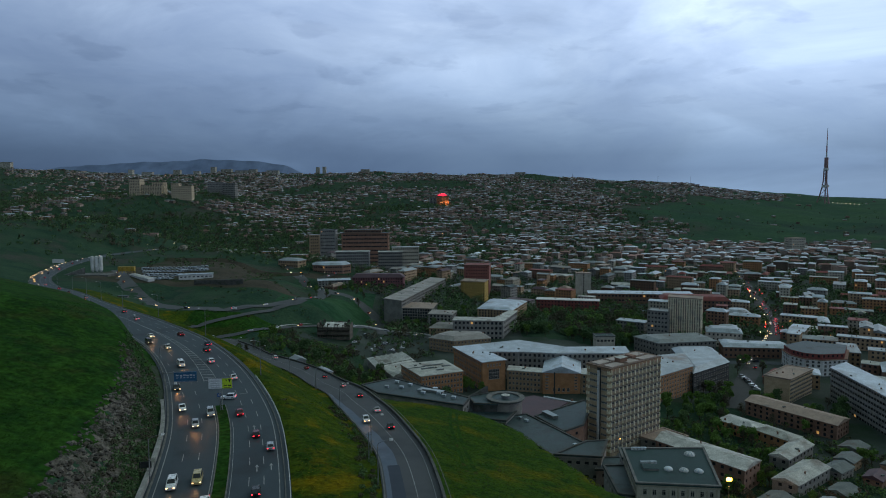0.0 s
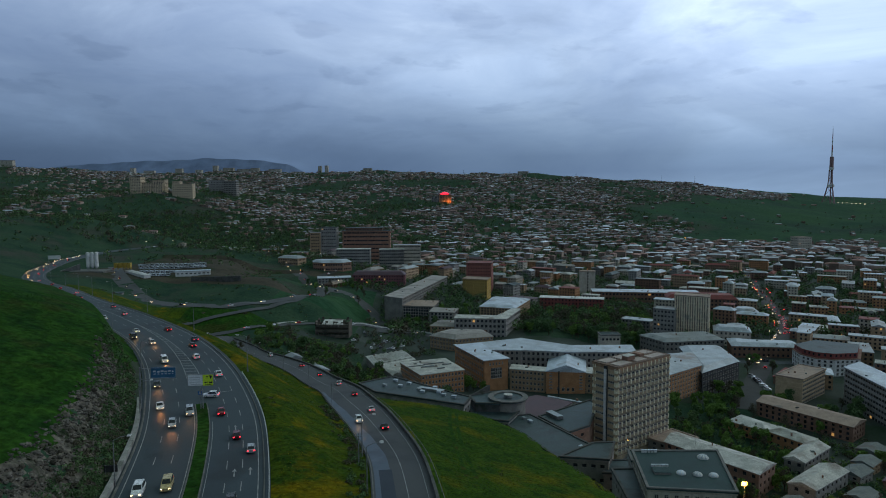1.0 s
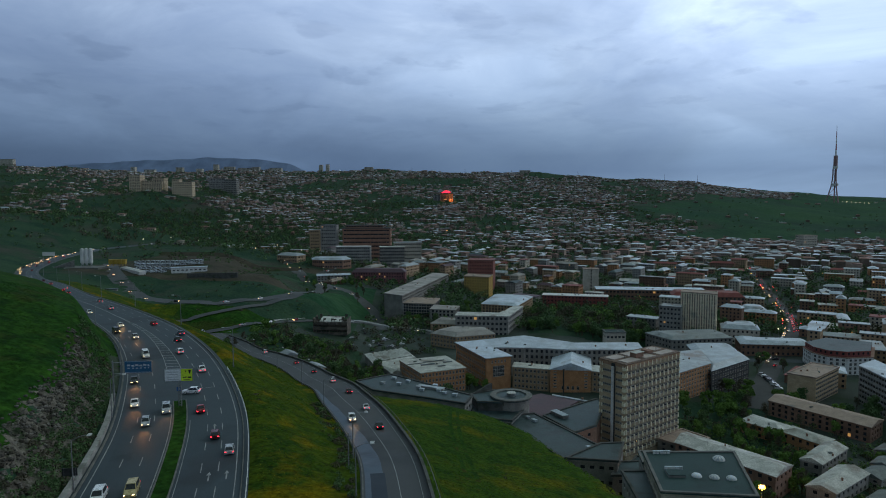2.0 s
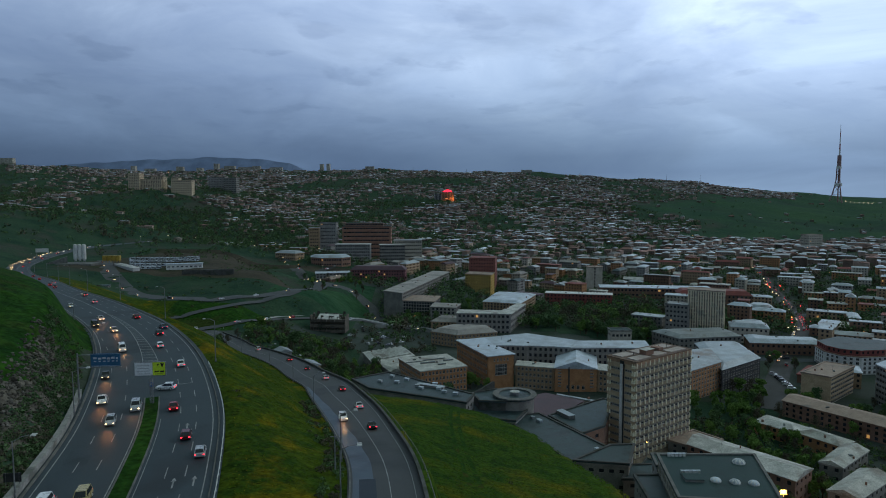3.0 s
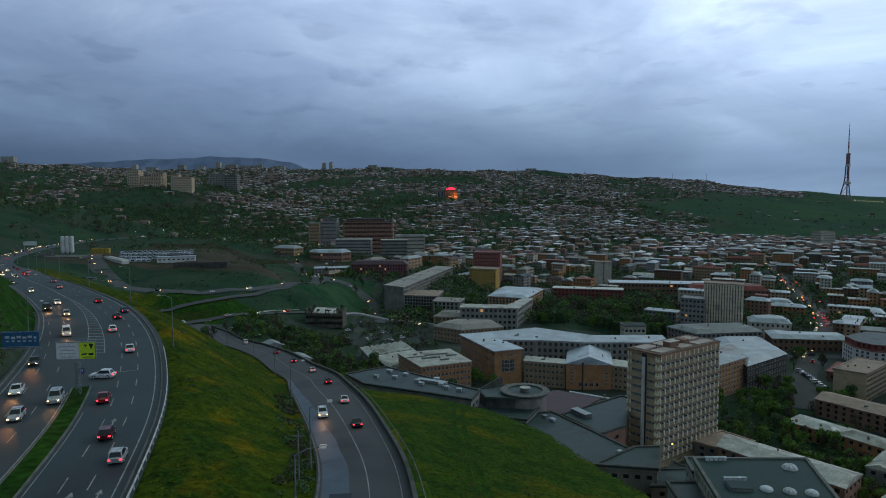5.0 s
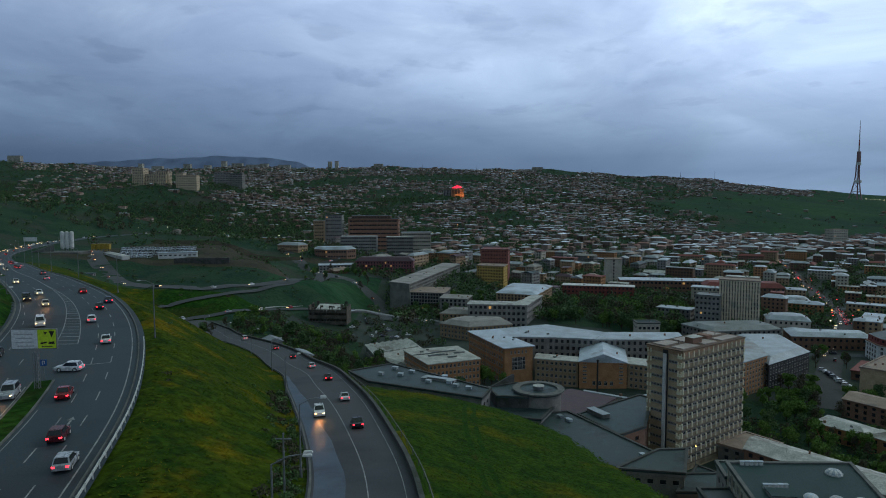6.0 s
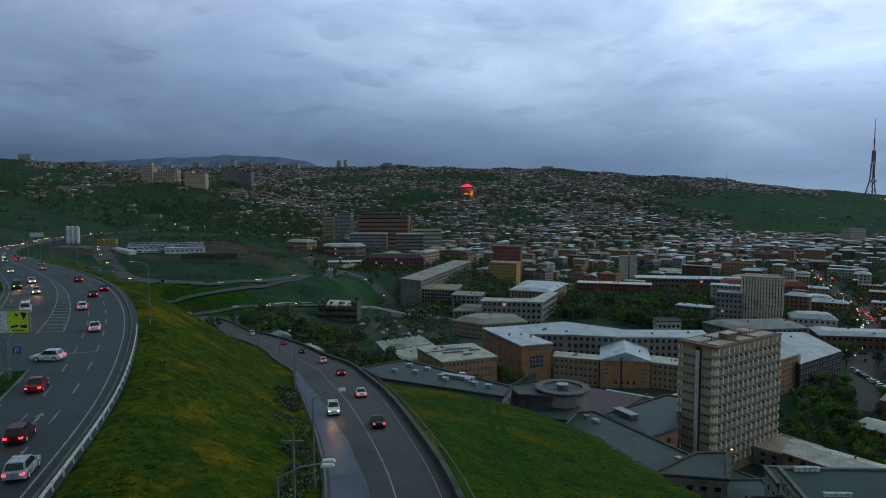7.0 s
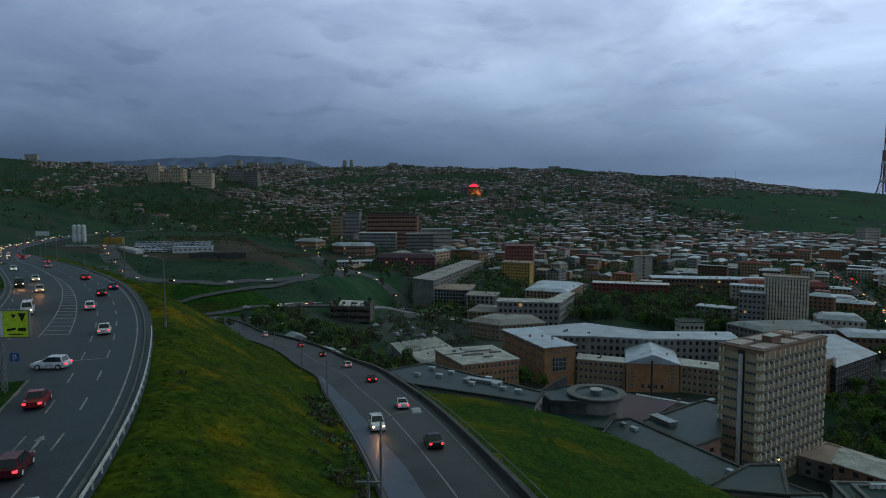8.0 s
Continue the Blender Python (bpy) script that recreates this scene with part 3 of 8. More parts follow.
def window_mesh(w, h, lit=False):
    """A window unit: one frame, proud of the wall, round a recessed pane. It lies in the xz plane and looks along -y."""
    key = (round(w, 1), round(h, 1), lit)
    if key not in WINDOWS:
        g = Geo()
        f = 0.11
        for a, b_, y in ((w / 2, h / 2, 0.0), (w / 2, h / 2, -0.10), (w / 2 - f, h / 2 - f, -0.10), (w / 2 - f, h / 2 - f, -0.015)):
            g.v += [(-a, y, -b_), (a, y, -b_), (a, y, b_), (-a, y, b_)]
        for ring in range(3):
            for i in range(4):
                p, q = ring * 4 + i, ring * 4 + (i + 1) % 4
                g.f.append((p, q, q + 4, p + 4))
                g.m.append(0)
        g.f.append((12, 13, 14, 15))
        g.m.append(1)
        g.box(0, -0.06, 0.0, 0.09, 0.08, h - 2 * f)
        g.box(0, -0.06, h * 0.22, w - 2 * f, 0.06, 0.08)
        g.box(0, -0.12, -h / 2 - 0.06, w + 0.3, 0.26, 0.12)
        WINDOWS[key] = g.mesh("window", [M_FRAME, M_LIT if lit else M_PANE])
    return WINDOWS[key]


def wall_with_niches(g, poly, z0, z1, floors, bay, win_w, win_h, first=0.0, lit_rate=0.02, rng=None, niche=True, plain=()):
    """Walls round a plan, each bay and storey with a recessed window opening."""
    n = len(poly)
    fh = (z1 - z0 - first) / max(floors, 1)
    for i in range(n):
        a, b = Vector(poly[i]), Vector(poly[(i + 1) % n])
        e = b - a
        ln = e.length
        e.normalize()
        nb = int(ln // bay) if niche and i not in plain else 0
        inw = Vector((-e.y, e.x)) * 0.28

        def p(s, z, deep=False):
            q = a + e * s + (inw if deep else Vector((0, 0)))
            return (q.x, q.y, z)

        if nb == 0 or floors == 0:
            g.face([p(0, z0), p(ln, z0), p(ln, z1), p(0, z1)])
            continue
        off = (ln - nb * bay) / 2
        if off > 0.01:
            g.face([p(0, z0), p(off, z0), p(off, z1), p(0, z1)])
            g.face([p(ln - off, z0), p(ln, z0), p(ln, z1), p(ln - off, z1)])
        if first > 0:
            g.face([p(off, z0), p(ln - off, z0), p(ln - off, z0 + first), p(off, z0 + first)])
        for k in range(nb):
            s0, s1 = off + k * bay, off + (k + 1) * bay
            w0, w1 = (s0 + s1 - win_w) / 2, (s0 + s1 + win_w) / 2
            g.face([p(s0, z0 + first), p(w0, z0 + first), p(w0, z1), p(s0, z1)])
            g.face([p(w1, z0 + first), p(s1, z0 + first), p(s1, z1), p(w1, z1)])
            low = z0 + first
            for fl in range(floors):
                c = z0 + first + (fl + 0.52) * fh
                h0, h1 = c - win_h / 2, c + win_h / 2
                g.face([p(w0, low), p(w1, low), p(w1, h0), p(w0, h0)])
                lit = rng is not None and rng.random() < lit_rate
                g.face([p(w0, h0, 1), p(w1, h0, 1), p(w1, h1, 1), p(w0, h1, 1)], 2 if lit else 1)
                g.face([p(w0, h0), p(w1, h0), p(w1, h0, 1), p(w0, h0, 1)])
                g.face([p(w0, h0), p(w0, h0, 1), p(w0, h1, 1), p(w0, h1)])
                g.face([p(w1, h0, 1), p(w1, h0), p(w1, h1), p(w1, h1, 1)])
                g.face([p(w0, h1, 1), p(w1, h1, 1), p(w1, h1), p(w0, h1)])
                low = h1
            g.face([p(w0, low), p(w1, low), p(w1, z1), p(w0, z1)])


def roof_geo(poly, z, style, rise=2.0, over=0.5, c=(0, 0)):
    g = Geo()
    out_ = grown(poly, over)
    if style == "flat":
        g.prism(out_, z - 0.05, z + 0.35)
    elif style == "slab":
        g.prism(out_, z - 0.05, z + 0.4)
    else:
        n = len(poly)
        g.prism(out_, z - 0.05, z + 0.15)
        if style == "hip":
            top = grown(poly, -min(4.5, 0.32 * math.sqrt(abs(area(poly)))))
            zt = z + rise
            g.face([(x, y, zt) for x, y in top])
            for i in range(n):
                j = (i + 1) % n
                g.face([(*out_[i], z + 0.154), (*out_[j], z + 0.154), (*top[j], zt), (*top[i], zt)])
        if style == "gable":
            p = [Vector(q) for q in out_]
            if (p[1] - p[0]).length > (p[2] - p[1]).length:
                p = p[1:] + p[:1]
            r0, r1 = (p[0] + p[1]) / 2, (p[2] + p[3]) / 2
            zt, zb = z + rise, z + 0.154
            t = [(q.x, q.y, zb) for q in p]
            g.face([t[1], t[2], (r1.x, r1.y, zt), (r0.x, r0.y, zt)])
            g.face([t[3], t[0], (r0.x, r0.y, zt), (r1.x, r1.y, zt)])
            g.face([t[0], t[1], (r0.x, r0.y, zt)])
            g.face([t[2], t[3], (r1.x, r1.y, zt)])
    return g


def area(poly):
    return 0.5 * sum(poly[i][0] * poly[(i + 1) % len(poly)][1] - poly[(i + 1) % len(poly)][0] * poly[i][1] for i in range(len(poly)))


def parapet_geo(poly, z, over):
    """An upstand round a flat roof, one closed ring."""
    g = Geo()
    n = len(poly)
    out_, inner = grown(poly, over), grown(poly, -0.35)
    for ring, zz in ((out_, z + 0.35), (out_, z + 0.75), (inner, z + 0.75), (inner, z + 0.35)):
        g.v += [(x, y, zz) for x, y in ring]
    for r in range(3):
        for i in range(n):
            j = (i + 1) % n
            g.f.append((r * n + i, r * n + j, (r + 1) * n + j, (r + 1) * n + i))
            g.m.append(0)
    return g


FOOTPRINTS = []


def building(name, label, plan, top, wall, roof, floors=4, bay=3.4, win=(1.5, 1.7), style="flat", rise=2.0, bottom=None, units=False, lit=0.002, first=0.8, over=0.5, group="", category="building", bare=(), piers=False, bands=0):
    """A building on a plan, up to its eaves at the level top. units: window units are parts of their own instead of plain niches;
    bare: middles of sides with no windows; piers: pilasters between the bays; bands: how many storeys have a string course."""
    plan = [(x * S, y * S) for x, y in ccw(plan)]
    top *= S
    cx_, cy_ = sum(p[0] for p in plan) / len(plan), sum(p[1] for p in plan) / len(plan)
    z0 = (min(ground(x, y) for x, y in plan) - 0.6) if bottom is None else bottom
    FOOTPRINTS.append((cx_, cy_, max(math.hypot(x - cx_, y - cy_) for x, y in plan), plan))
    base = thing(name, label, category, (cx_, cy_, z0), 0, group)
    loc = [(x - cx_, y - cy_) for x, y in plan]
    rng = random.Random(int(cx_ * 7 + cy_ * 13))
    g = Geo()
    h = top - z0
    floors = max(1, floors)
    plain = [i for i in range(len(plan)) for bx, by in bare if math.hypot((plan[i][0] + plan[(i + 1) % len(plan)][0]) / 2 - bx * S, (plan[i][1] + plan[(i + 1) % len(plan)][1]) / 2 - by * S) < 3]
    turned = [i for i in range(len(loc)) if (loc[(i + 1) % len(loc)][0] - loc[i][0]) < -0.3 * math.hypot(loc[(i + 1) % len(loc)][0] - loc[i][0], loc[(i + 1) % len(loc)][1] - loc[i][1])]
    unit_sides = [i for i in range(len(loc)) if units and i not in plain and i not in turned]
    wall_with_niches(g, loc, 0, h, floors, bay, win[0], win[1], first, lit, rng, True, plain + unit_sides)
    part("wall", g, [wall, M_PANE, M_LIT], base)
    if floors > 1 and group != "town buildings":
        g = Geo()
        g.prism(grown(loc, 0.28), h - 0.75, h - 0.06)
        part("cornice", g, wall, base)
    for k in range(bands):
        g = Geo()
        zb = first + (k + 1) * (h - first) / floors
        g.prism(grown(loc, 0.13), zb - 0.14, zb + 0.12)
        part("string_course", g, wall, base)
    if piers:
        tall = h - first - 0.8
        pier = Geo()
        pier.box(0, 0, tall / 2, 0.55, 0.36, tall)
        pier_me = pier.mesh("pilaster", [wall])
        for i in range(len(loc)):
            a, b = Vector(loc[i]), Vector(loc[(i + 1) % len(loc)])
            e = b - a
            nb = int(e.length // bay)
            if i in plain or i in turned or nb < 3:
                continue
            for k in range(nb + 1):
                q = a + e.normalized() * ((e.length - nb * bay) / 2 + k * bay)
                w = part("pilaster", pier_me, None, base)
                w.location, w.rotation_euler = (q.x, q.y, first), (0, 0, math.atan2(e.y, e.x))
    part("roof", roof_geo(loc, h, style, rise, over), [roof], base)
    if style == "flat":
        part("parapet", parapet_geo(loc, h, over), [M_DARKCONC if roof is M_BITUMEN else M_TAN if roof is M_TAN else M_KERB], base)
    if units:
        fh = (h - first) / floors
        for i in range(len(loc)):
            a, b = Vector(loc[i]), Vector(loc[(i + 1) % len(loc)])
            e = b - a
            nb = int(e.length // bay) if i in unit_sides else 0
            turn = math.atan2(e.y, e.x)
            for k in range(nb):
                s = (e.length - nb * bay) / 2 + (k + 0.5) * bay
                q = a + e.normalized() * s
                for fl in range(floors):
                    w = part("window", window_mesh(win[0], win[1], rng.random() < lit), None, base)
                    w.location, w.rotation_euler = (q.x, q.y, first + (fl + 0.52) * fh), (0, 0, turn)
    return base


def rect(x, y, w, d, turn):
    """A rectangle by its centre, sizes and turn in degrees."""
    c, s = math.cos(radians(turn)), math.sin(radians(turn))
    return [(x + c * a * w / 2 - s * b * d / 2, y + s * a * w / 2 + c * b * d / 2) for a, b in ((-1, -1), (1, -1), (1, 1), (-1, 1))]


# the courtyard institute and its neighbours
WING = building("institute_wing", "orange tuff institute wing with grey sheet roof", [(7, 384), (22, 347), (35, 352), (26, 372), (22, 388)], -30, M_TUFF, M_SHEET, 5, 3.0, (1.3, 2.0), "slab", units=True, bare=((28.5, 349.5),), piers=True, over=0.9)
building("institute_wing", "long grey institute wing round the courtyard", [(22, 388.2), (26.5, 372), (44, 371), (66, 367), (73, 383), (48, 402), (10, 386)], -30.2, M_GREYWALL, M_SHEET, 5, 3.2, (1.5, 2.0), "slab", piers=True, bands=1)
building("institute_wing", "grey institute wing with sheet metal roof", [(66.5, 367), (108, 366), (110, 383), (73.5, 383)], -30.4, M_GREYWALL, M_SHEET, 5, 3.2, (1.5, 2.0), "slab", bands=1)
building("institute_front_wing", "low brownish front wing of the institute", [(36, 351), (54, 345), (56, 353), (38, 360)], -35.5, M_TUFF2, M_PALE, 4, 2.4, (1.3, 1.6), "slab", units=True, piers=True, bands=3)
HALL = building("institute_hall", "orange gabled institute hall with pale sheet roof", [(54.3, 343.6), (74.5, 341.5), (80, 368), (60, 370)], -35, M_TUFF, M_SHEET, 5, 3.6, (1.2, 1.3), "gable", 4.5, units=True, bare=((64.4, 342.5),))
building("institute_front_wing", "low brownish front wing beside the gabled hall", [(75, 342), (92, 333), (96, 343), (78, 353)], -35.5, M_TUFF2, M_PALE, 4, 2.4, (1.3, 1.6), "slab", units=True, piers=True, bands=3)

def facade_grid(base, a, b, z0, z1, cols, rows, w, gap_x=0.0, shift=0.0, h=1.5):
    """Windows in rows on the middle of one side, each a part."""
    pa, pb = Vector((a[0] * S - base.location.x, a[1] * S - base.location.y)), Vector((b[0] * S - base.location.x, b[1] * S - base.location.y))
    e = (pb - pa).normalized()
    mid = (pa + pb) / 2 + e * shift
    turn = math.atan2(e.y, e.x)
    for r in range(rows):
        for c in range(cols):
            q = mid + e * (c - (cols - 1) / 2) * (w + gap_x)
            u = part("window", window_mesh(w, h), None, base)
            u.location, u.rotation_euler = (q.x, q.y, z0 + (r + 0.5) * (z1 - z0) / rows), (0, 0, turn)


top_w = -30 * S - WING.location.z
facade_grid(WING, (22, 347), (35, 352), top_w - 3.6, top_w - 1.4, 5, 1, 0.9, 1.3, h=1.7)
facade_grid(WING, (22, 347), (35, 352), top_w - 12.0, top_w - 5.2, 5, 3, 1.5, 0.05, h=2.2)
top_h = -35 * S - HALL.location.z
for side in (-1, 1):
    facade_grid(HALL, (54.3, 343.6), (74.5, 341.5), top_h - 11.5, top_h + 0.2, 1, 6, 1.9, shift=side * 9.3, h=0.8)
facade_grid(HALL, (54.3, 343.6), (74.5, 341.5), top_h + 1.2, top_h + 2.6, 1, 1, 1.1, h=1.1)
facade_grid(HALL, (54.3, 343.6), (74.5, 341.5), top_h - 12.5, top_h - 9.6, 4, 1, 1.6, 1.4, h=2.2)
building("workshop_building", "three-storey tuff building with patched pale flat roof", [(-23, 355), (-11, 330), (11, 340), (1, 364)], -33, M_TUFF, M_PALE, 4, 2.2, (1.2, 1.8), "slab", units=True, bands=3)
building("slab_block", "tall grey concrete slab office block", [(-50, 556), (-34, 543), (4, 690), (-12, 700)], -27, M_GREYWALL, M_TANROOF, 8, 3.2, (1.5, 1.8), "slab", bare=((-42, 549.5),))
building("slab_annex", "glazed grey annex with brown cornice", [(-33.5, 543), (-8, 537), (-4, 566), (-27, 571)], -33, M_GREYWALL, M_TAN, 6, 2.6, (2.0, 2.2), "slab", piers=True)
building("apartment_block", "ochre yellow apartment block", [(19, 642), (42, 632), (47, 652), (24, 662)], -23.6, M_YELLOW, M_TAN, 8, 3.0, (1.7, 1.6), "flat", bands=7)
building("apartment_block", "red stepped apartment block", [(24, 690), (50, 686), (54, 712), (28, 716)], -13, M_REDWALL, M_REDROOF, 9, 3.2, (1.5, 1.5), "flat", bands=8)
building("campus_building", "grey campus building with sheet roof", [(29, 525), (56, 514), (74, 560), (43, 572)], -31, M_TUFF2, M_SHEET, 5, 3.0, (1.6, 1.9), "hip", 2.0, bands=1)
building("campus_building", "long campus wing with pale roof", [(8, 475), (45, 470), (60, 512), (54, 514), (40, 484), (10, 488)], -31, M_GREYWALL, M_PALE, 4, 3.6, (2.0, 2.2), "slab")
building("campus_building", "low grey link building", [(-11, 513), (8, 508), (12, 526), (-8, 532)], -33, M_GREYWALL, M_TANROOF, 4, 3.6, (2.0, 2.2), "slab")
building("villa", "tuff house with hipped beige roof", [(-10, 487), (15, 481), (20, 497), (-5, 503)], -39, M_TUFF2, M_TANROOF, 2, 3.2, (1.3, 1.7), "hip", 3)
building("villa", "beige stone mansion with hipped roof", [(-9, 450), (8, 438), (34, 447), (30, 462), (4, 466)], -38.5, M_TUFF2, M_TANROOF, 3, 3.0, (1.3, 1.8), "hip", 3, units=True, bands=2)
building("shed", "row of old sheds with white corrugated roof", [(-47, 400), (-39, 377), (-17, 392), (-25, 413)], -40.6, M_GREYWALL, M_PALE, 1, 6, (2, 1.5), "slab")
building("shed", "long shed with pale sheet roof", [(-36, 372), (-27, 352), (-22, 353), (-8, 382)], -39, M_GREYWALL, M_PALE, 1, 6, (2, 1.5), "gable", 2)
building("flat_roofed_hall", "long hall with dark flat roof against the slope", [(-35, 276), (-27, 264), (8, 247), (11, 256), (-22, 286)], -21.6, M_GREYWALL, M_BITUMEN, 4, 4, (2, 1.5), "flat")
building("theatre_hall", "dark flat-roofed hall beside the tower block", [(38.7, 261), (47.1, 243.2), (56, 250), (66, 277), (63, 281)], -31, M_BROWNWALL, M_BITUMEN, 3, 5, (2, 1.5), "flat")
building("theatre_hall", "hall with plum sheet roof", [(30, 296), (37, 272), (50, 284), (58, 294), (44, 305)], -36, M_GREYWALL, M_RUSTROOF, 2, 5, (2, 1.5), "slab")
building("terrace_hall", "long dark flat roof along the foot of the slope", [(21, 250), (34, 254.5), (51, 222), (38, 211)], -28, M_GREYWALL, M_BITUMEN, 4, 3.4, (1.6, 1.3), "flat")
building("terrace_hall", "dark flat block stepping down beside the slope", [(9.5, 262), (12.5, 246), (24.5, 243), (32, 259), (25, 267)], -26.6, M_GREYWALL, M_BITUMEN, 4, 3.2, (1.2, 1.3), "flat")
building("garage_block", "dark raised block at the foot of the slope", [(38.2, 210.5), (53, 208), (58.5, 222.5), (51.3, 222)], -27, M_GREYWALL, M_BITUMEN, 4, 3.4, (1.6, 1.3), "flat")
building("garage_block", "low dark roof stepping down behind the terrace", [(51, 206), (62, 206), (64, 216), (56, 215.5)], -30.5, M_GREYWALL, M_BITUMEN, 4, 3.4, (1.6, 1.3), "flat")
building("garage_block", "grey garage block at the foot of the slope", [(59, 228), (66, 222), (76, 238), (70, 246)], -41, M_GREYWALL, M_BITUMEN, 2, 5, (2, 1.2), "flat")
building("court_wall", "long pale wall behind the theatre", [(50, 309.6), (65.5, 299.2), (75, 305.4), (74.6, 306.2), (65.5, 300.2), (50.3, 310.4)], -38, M_BEIGE, M_SHEET, 1, 9, (1, 1), "slab", category="wall")
building("office_building", "stone office building with dark green flat roof", [(56, 192), (53, 168), (74.6, 165.3), (80.6, 192)], -18, M_BEIGE, M_GREENROOF, 6, 3.0, (1.2, 1.9), "flat", units=True, bands=5, piers=True)
building("long_building", "long building with weathered pale roof", [(86, 252), (94, 262), (118, 231), (108, 222)], -38, M_BROWNWALL, M_PALE, 3, 4, (1.6, 1.6), "gable", 2)
building("annex", "low flat-roofed annex of the tower block", [(84, 266), (92, 257), (104, 266), (97, 276)], -42, M_GREYWALL, M_TAN, 2, 4, (1.6, 1.6), "flat")
building("tuff_building", "orange tuff apartment building with grey roof", [(111, 326), (137, 347), (143, 376), (118, 369)], -33, M_TUFF, M_DULL, 7, 3.0, (1.3, 1.5), "slab", units=True, bands=1)
building("basalt_building", "black basalt office building with pale roof", [(136, 343), (166, 367), (170, 402), (145, 402)], -36, M_BLACKWALL, M_SHEET, 5, 3.0, (1.3, 1.7), "hip", 2.5, units=True, bands=4)
building("tower_block", "pale ribbed tower block", [(173, 491), (194, 479), (200, 492), (179, 504)], -17.5, M_PALERIB, M_TAN, 12, 2.0, (0.7, 2.7), "flat", piers=True)
building("office_block", "grey office block with white coping", [(156, 487), (169, 479), (176, 494), (163, 500)], -27, M_GREYWALL, M_DULL, 7, 3.0, (1.6, 1.6), "flat")
building("long_building", "long low building with bluish sheet roof", [(137, 456), (147, 433), (189, 440), (186, 463)], -40, M_GREYWALL, M_DULL, 3, 3.6, (1.6, 1.6), "hip", 2.5)
building("tuff_block", "sand-coloured block with tan flat roof", [(172, 338), (181, 329), (204, 349), (195, 358)], -36, M_TOWERWALL, M_TAN, 6, 3.0, (2.3, 1.4), "flat", units=True, bands=5, bare=((176.5, 333.5),))
block = building("round_cornered_block", "white block with brown attic storey", [(220, 412), (217.5, 398), (221, 388), (230, 384), (246, 386), (262, 410), (240, 424)], -40, M_WHITEWALL, M_BROWNWALL, 4, 3.6, (1.7, 1.9), "slab", units=True)
attic = Geo()
ring = [(x * S - block.location.x, y * S - block.location.y) for x, y in ccw([(220.5, 411), (218.4, 398), (221.7, 389), (230, 385), (245, 387), (260, 409), (240, 422.6)])]
wall_with_niches(attic, ring, -40 * S - block.location.z + 0.4, -36.4 * S - block.location.z, 1, 3.6, 1.5, 1.8, 0.4)
attic.face([(x, y, -36.4 * S - block.location.z) for x, y in ring], 2)
part("attic", attic, [M_REDROOF, M_PANE, M_BITUMEN], block, "brown-red attic storey with windows")
building("office_slab", "long grey glazed office building", [(205, 334), (199, 270), (213, 268), (219, 344)], -31, M_GREYWALL, M_SHEET, 7, 2.8, (2.4, 1.5), "slab", bands=6)
building("long_building", "long brown building with dull sheet roof", [(151, 314), (162, 323), (186, 287), (175, 278)], -42, M_BROWNWALL, M_TAN, 3, 3.6, (1.5, 1.7), "gable", 2)
building("row_building", "low tuff row with pale sheet roof", [(127, 290), (136, 297), (145, 282), (137, 276)], -43, M_TUFF, M_PALE, 2, 3.6, (1.5, 1.6), "hip", 2)
building("row_building", "low tuff row with lit windows and pale roof", [(137, 275.5), (145, 281), (153, 266), (145, 261)], -42.5, M_TUFF, M_PALE, 2, 3.6, (1.5, 1.6), "hip", 2, lit=0.06)
building("workshop", "low workshop with ridged pale roof", [(129, 246), (147, 262), (152, 256), (134, 241)], -42, M_GREYWALL, M_PALE, 2, 4, (1.5, 1.6), "gable", 2)
building("workshop", "low workshop with weathered white roof", [(118, 222), (138, 238), (144, 231), (124, 216)], -41, M_GREYWALL, M_PALE, 2, 4, (1.5, 1.6), "gable", 2)


# ---------- the sand-coloured tower block ----------
M_CORNICE = surf("rusty_cornice_panel", (0.33, 0.20, 0.125), (0.44, 0.28, 0.18), 0.88, 0.4, 3.0, 0.2, third=(0.26, 0.18, 0.13))
M_ROOFEDGE = surf("rusty_roof_edge", (0.11, 0.070, 0.052), (0.18, 0.12, 0.088), 0.85, 0.4, 3.0, 0.2, third=(0.10, 0.075, 0.06))
M_ROOFTAN = surf("faded_tan_roof_panel", (0.36, 0.30, 0.27), (0.48, 0.41, 0.37), 0.8, 0.3, 3.0, 0.2)
M_LEDGE = surf("dark_ledge_stone", (0.10, 0.08, 0.065), (0.17, 0.14, 0.11), 0.88, 0.5, 3.0, 0.2)
M_BROWNINFILL = surf("brown_infill_panel", (0.27, 0.215, 0.15), (0.42, 0.34, 0.245), 0.88, 0.5, 3.0, 0.2, third=(0.22, 0.165, 0.11))


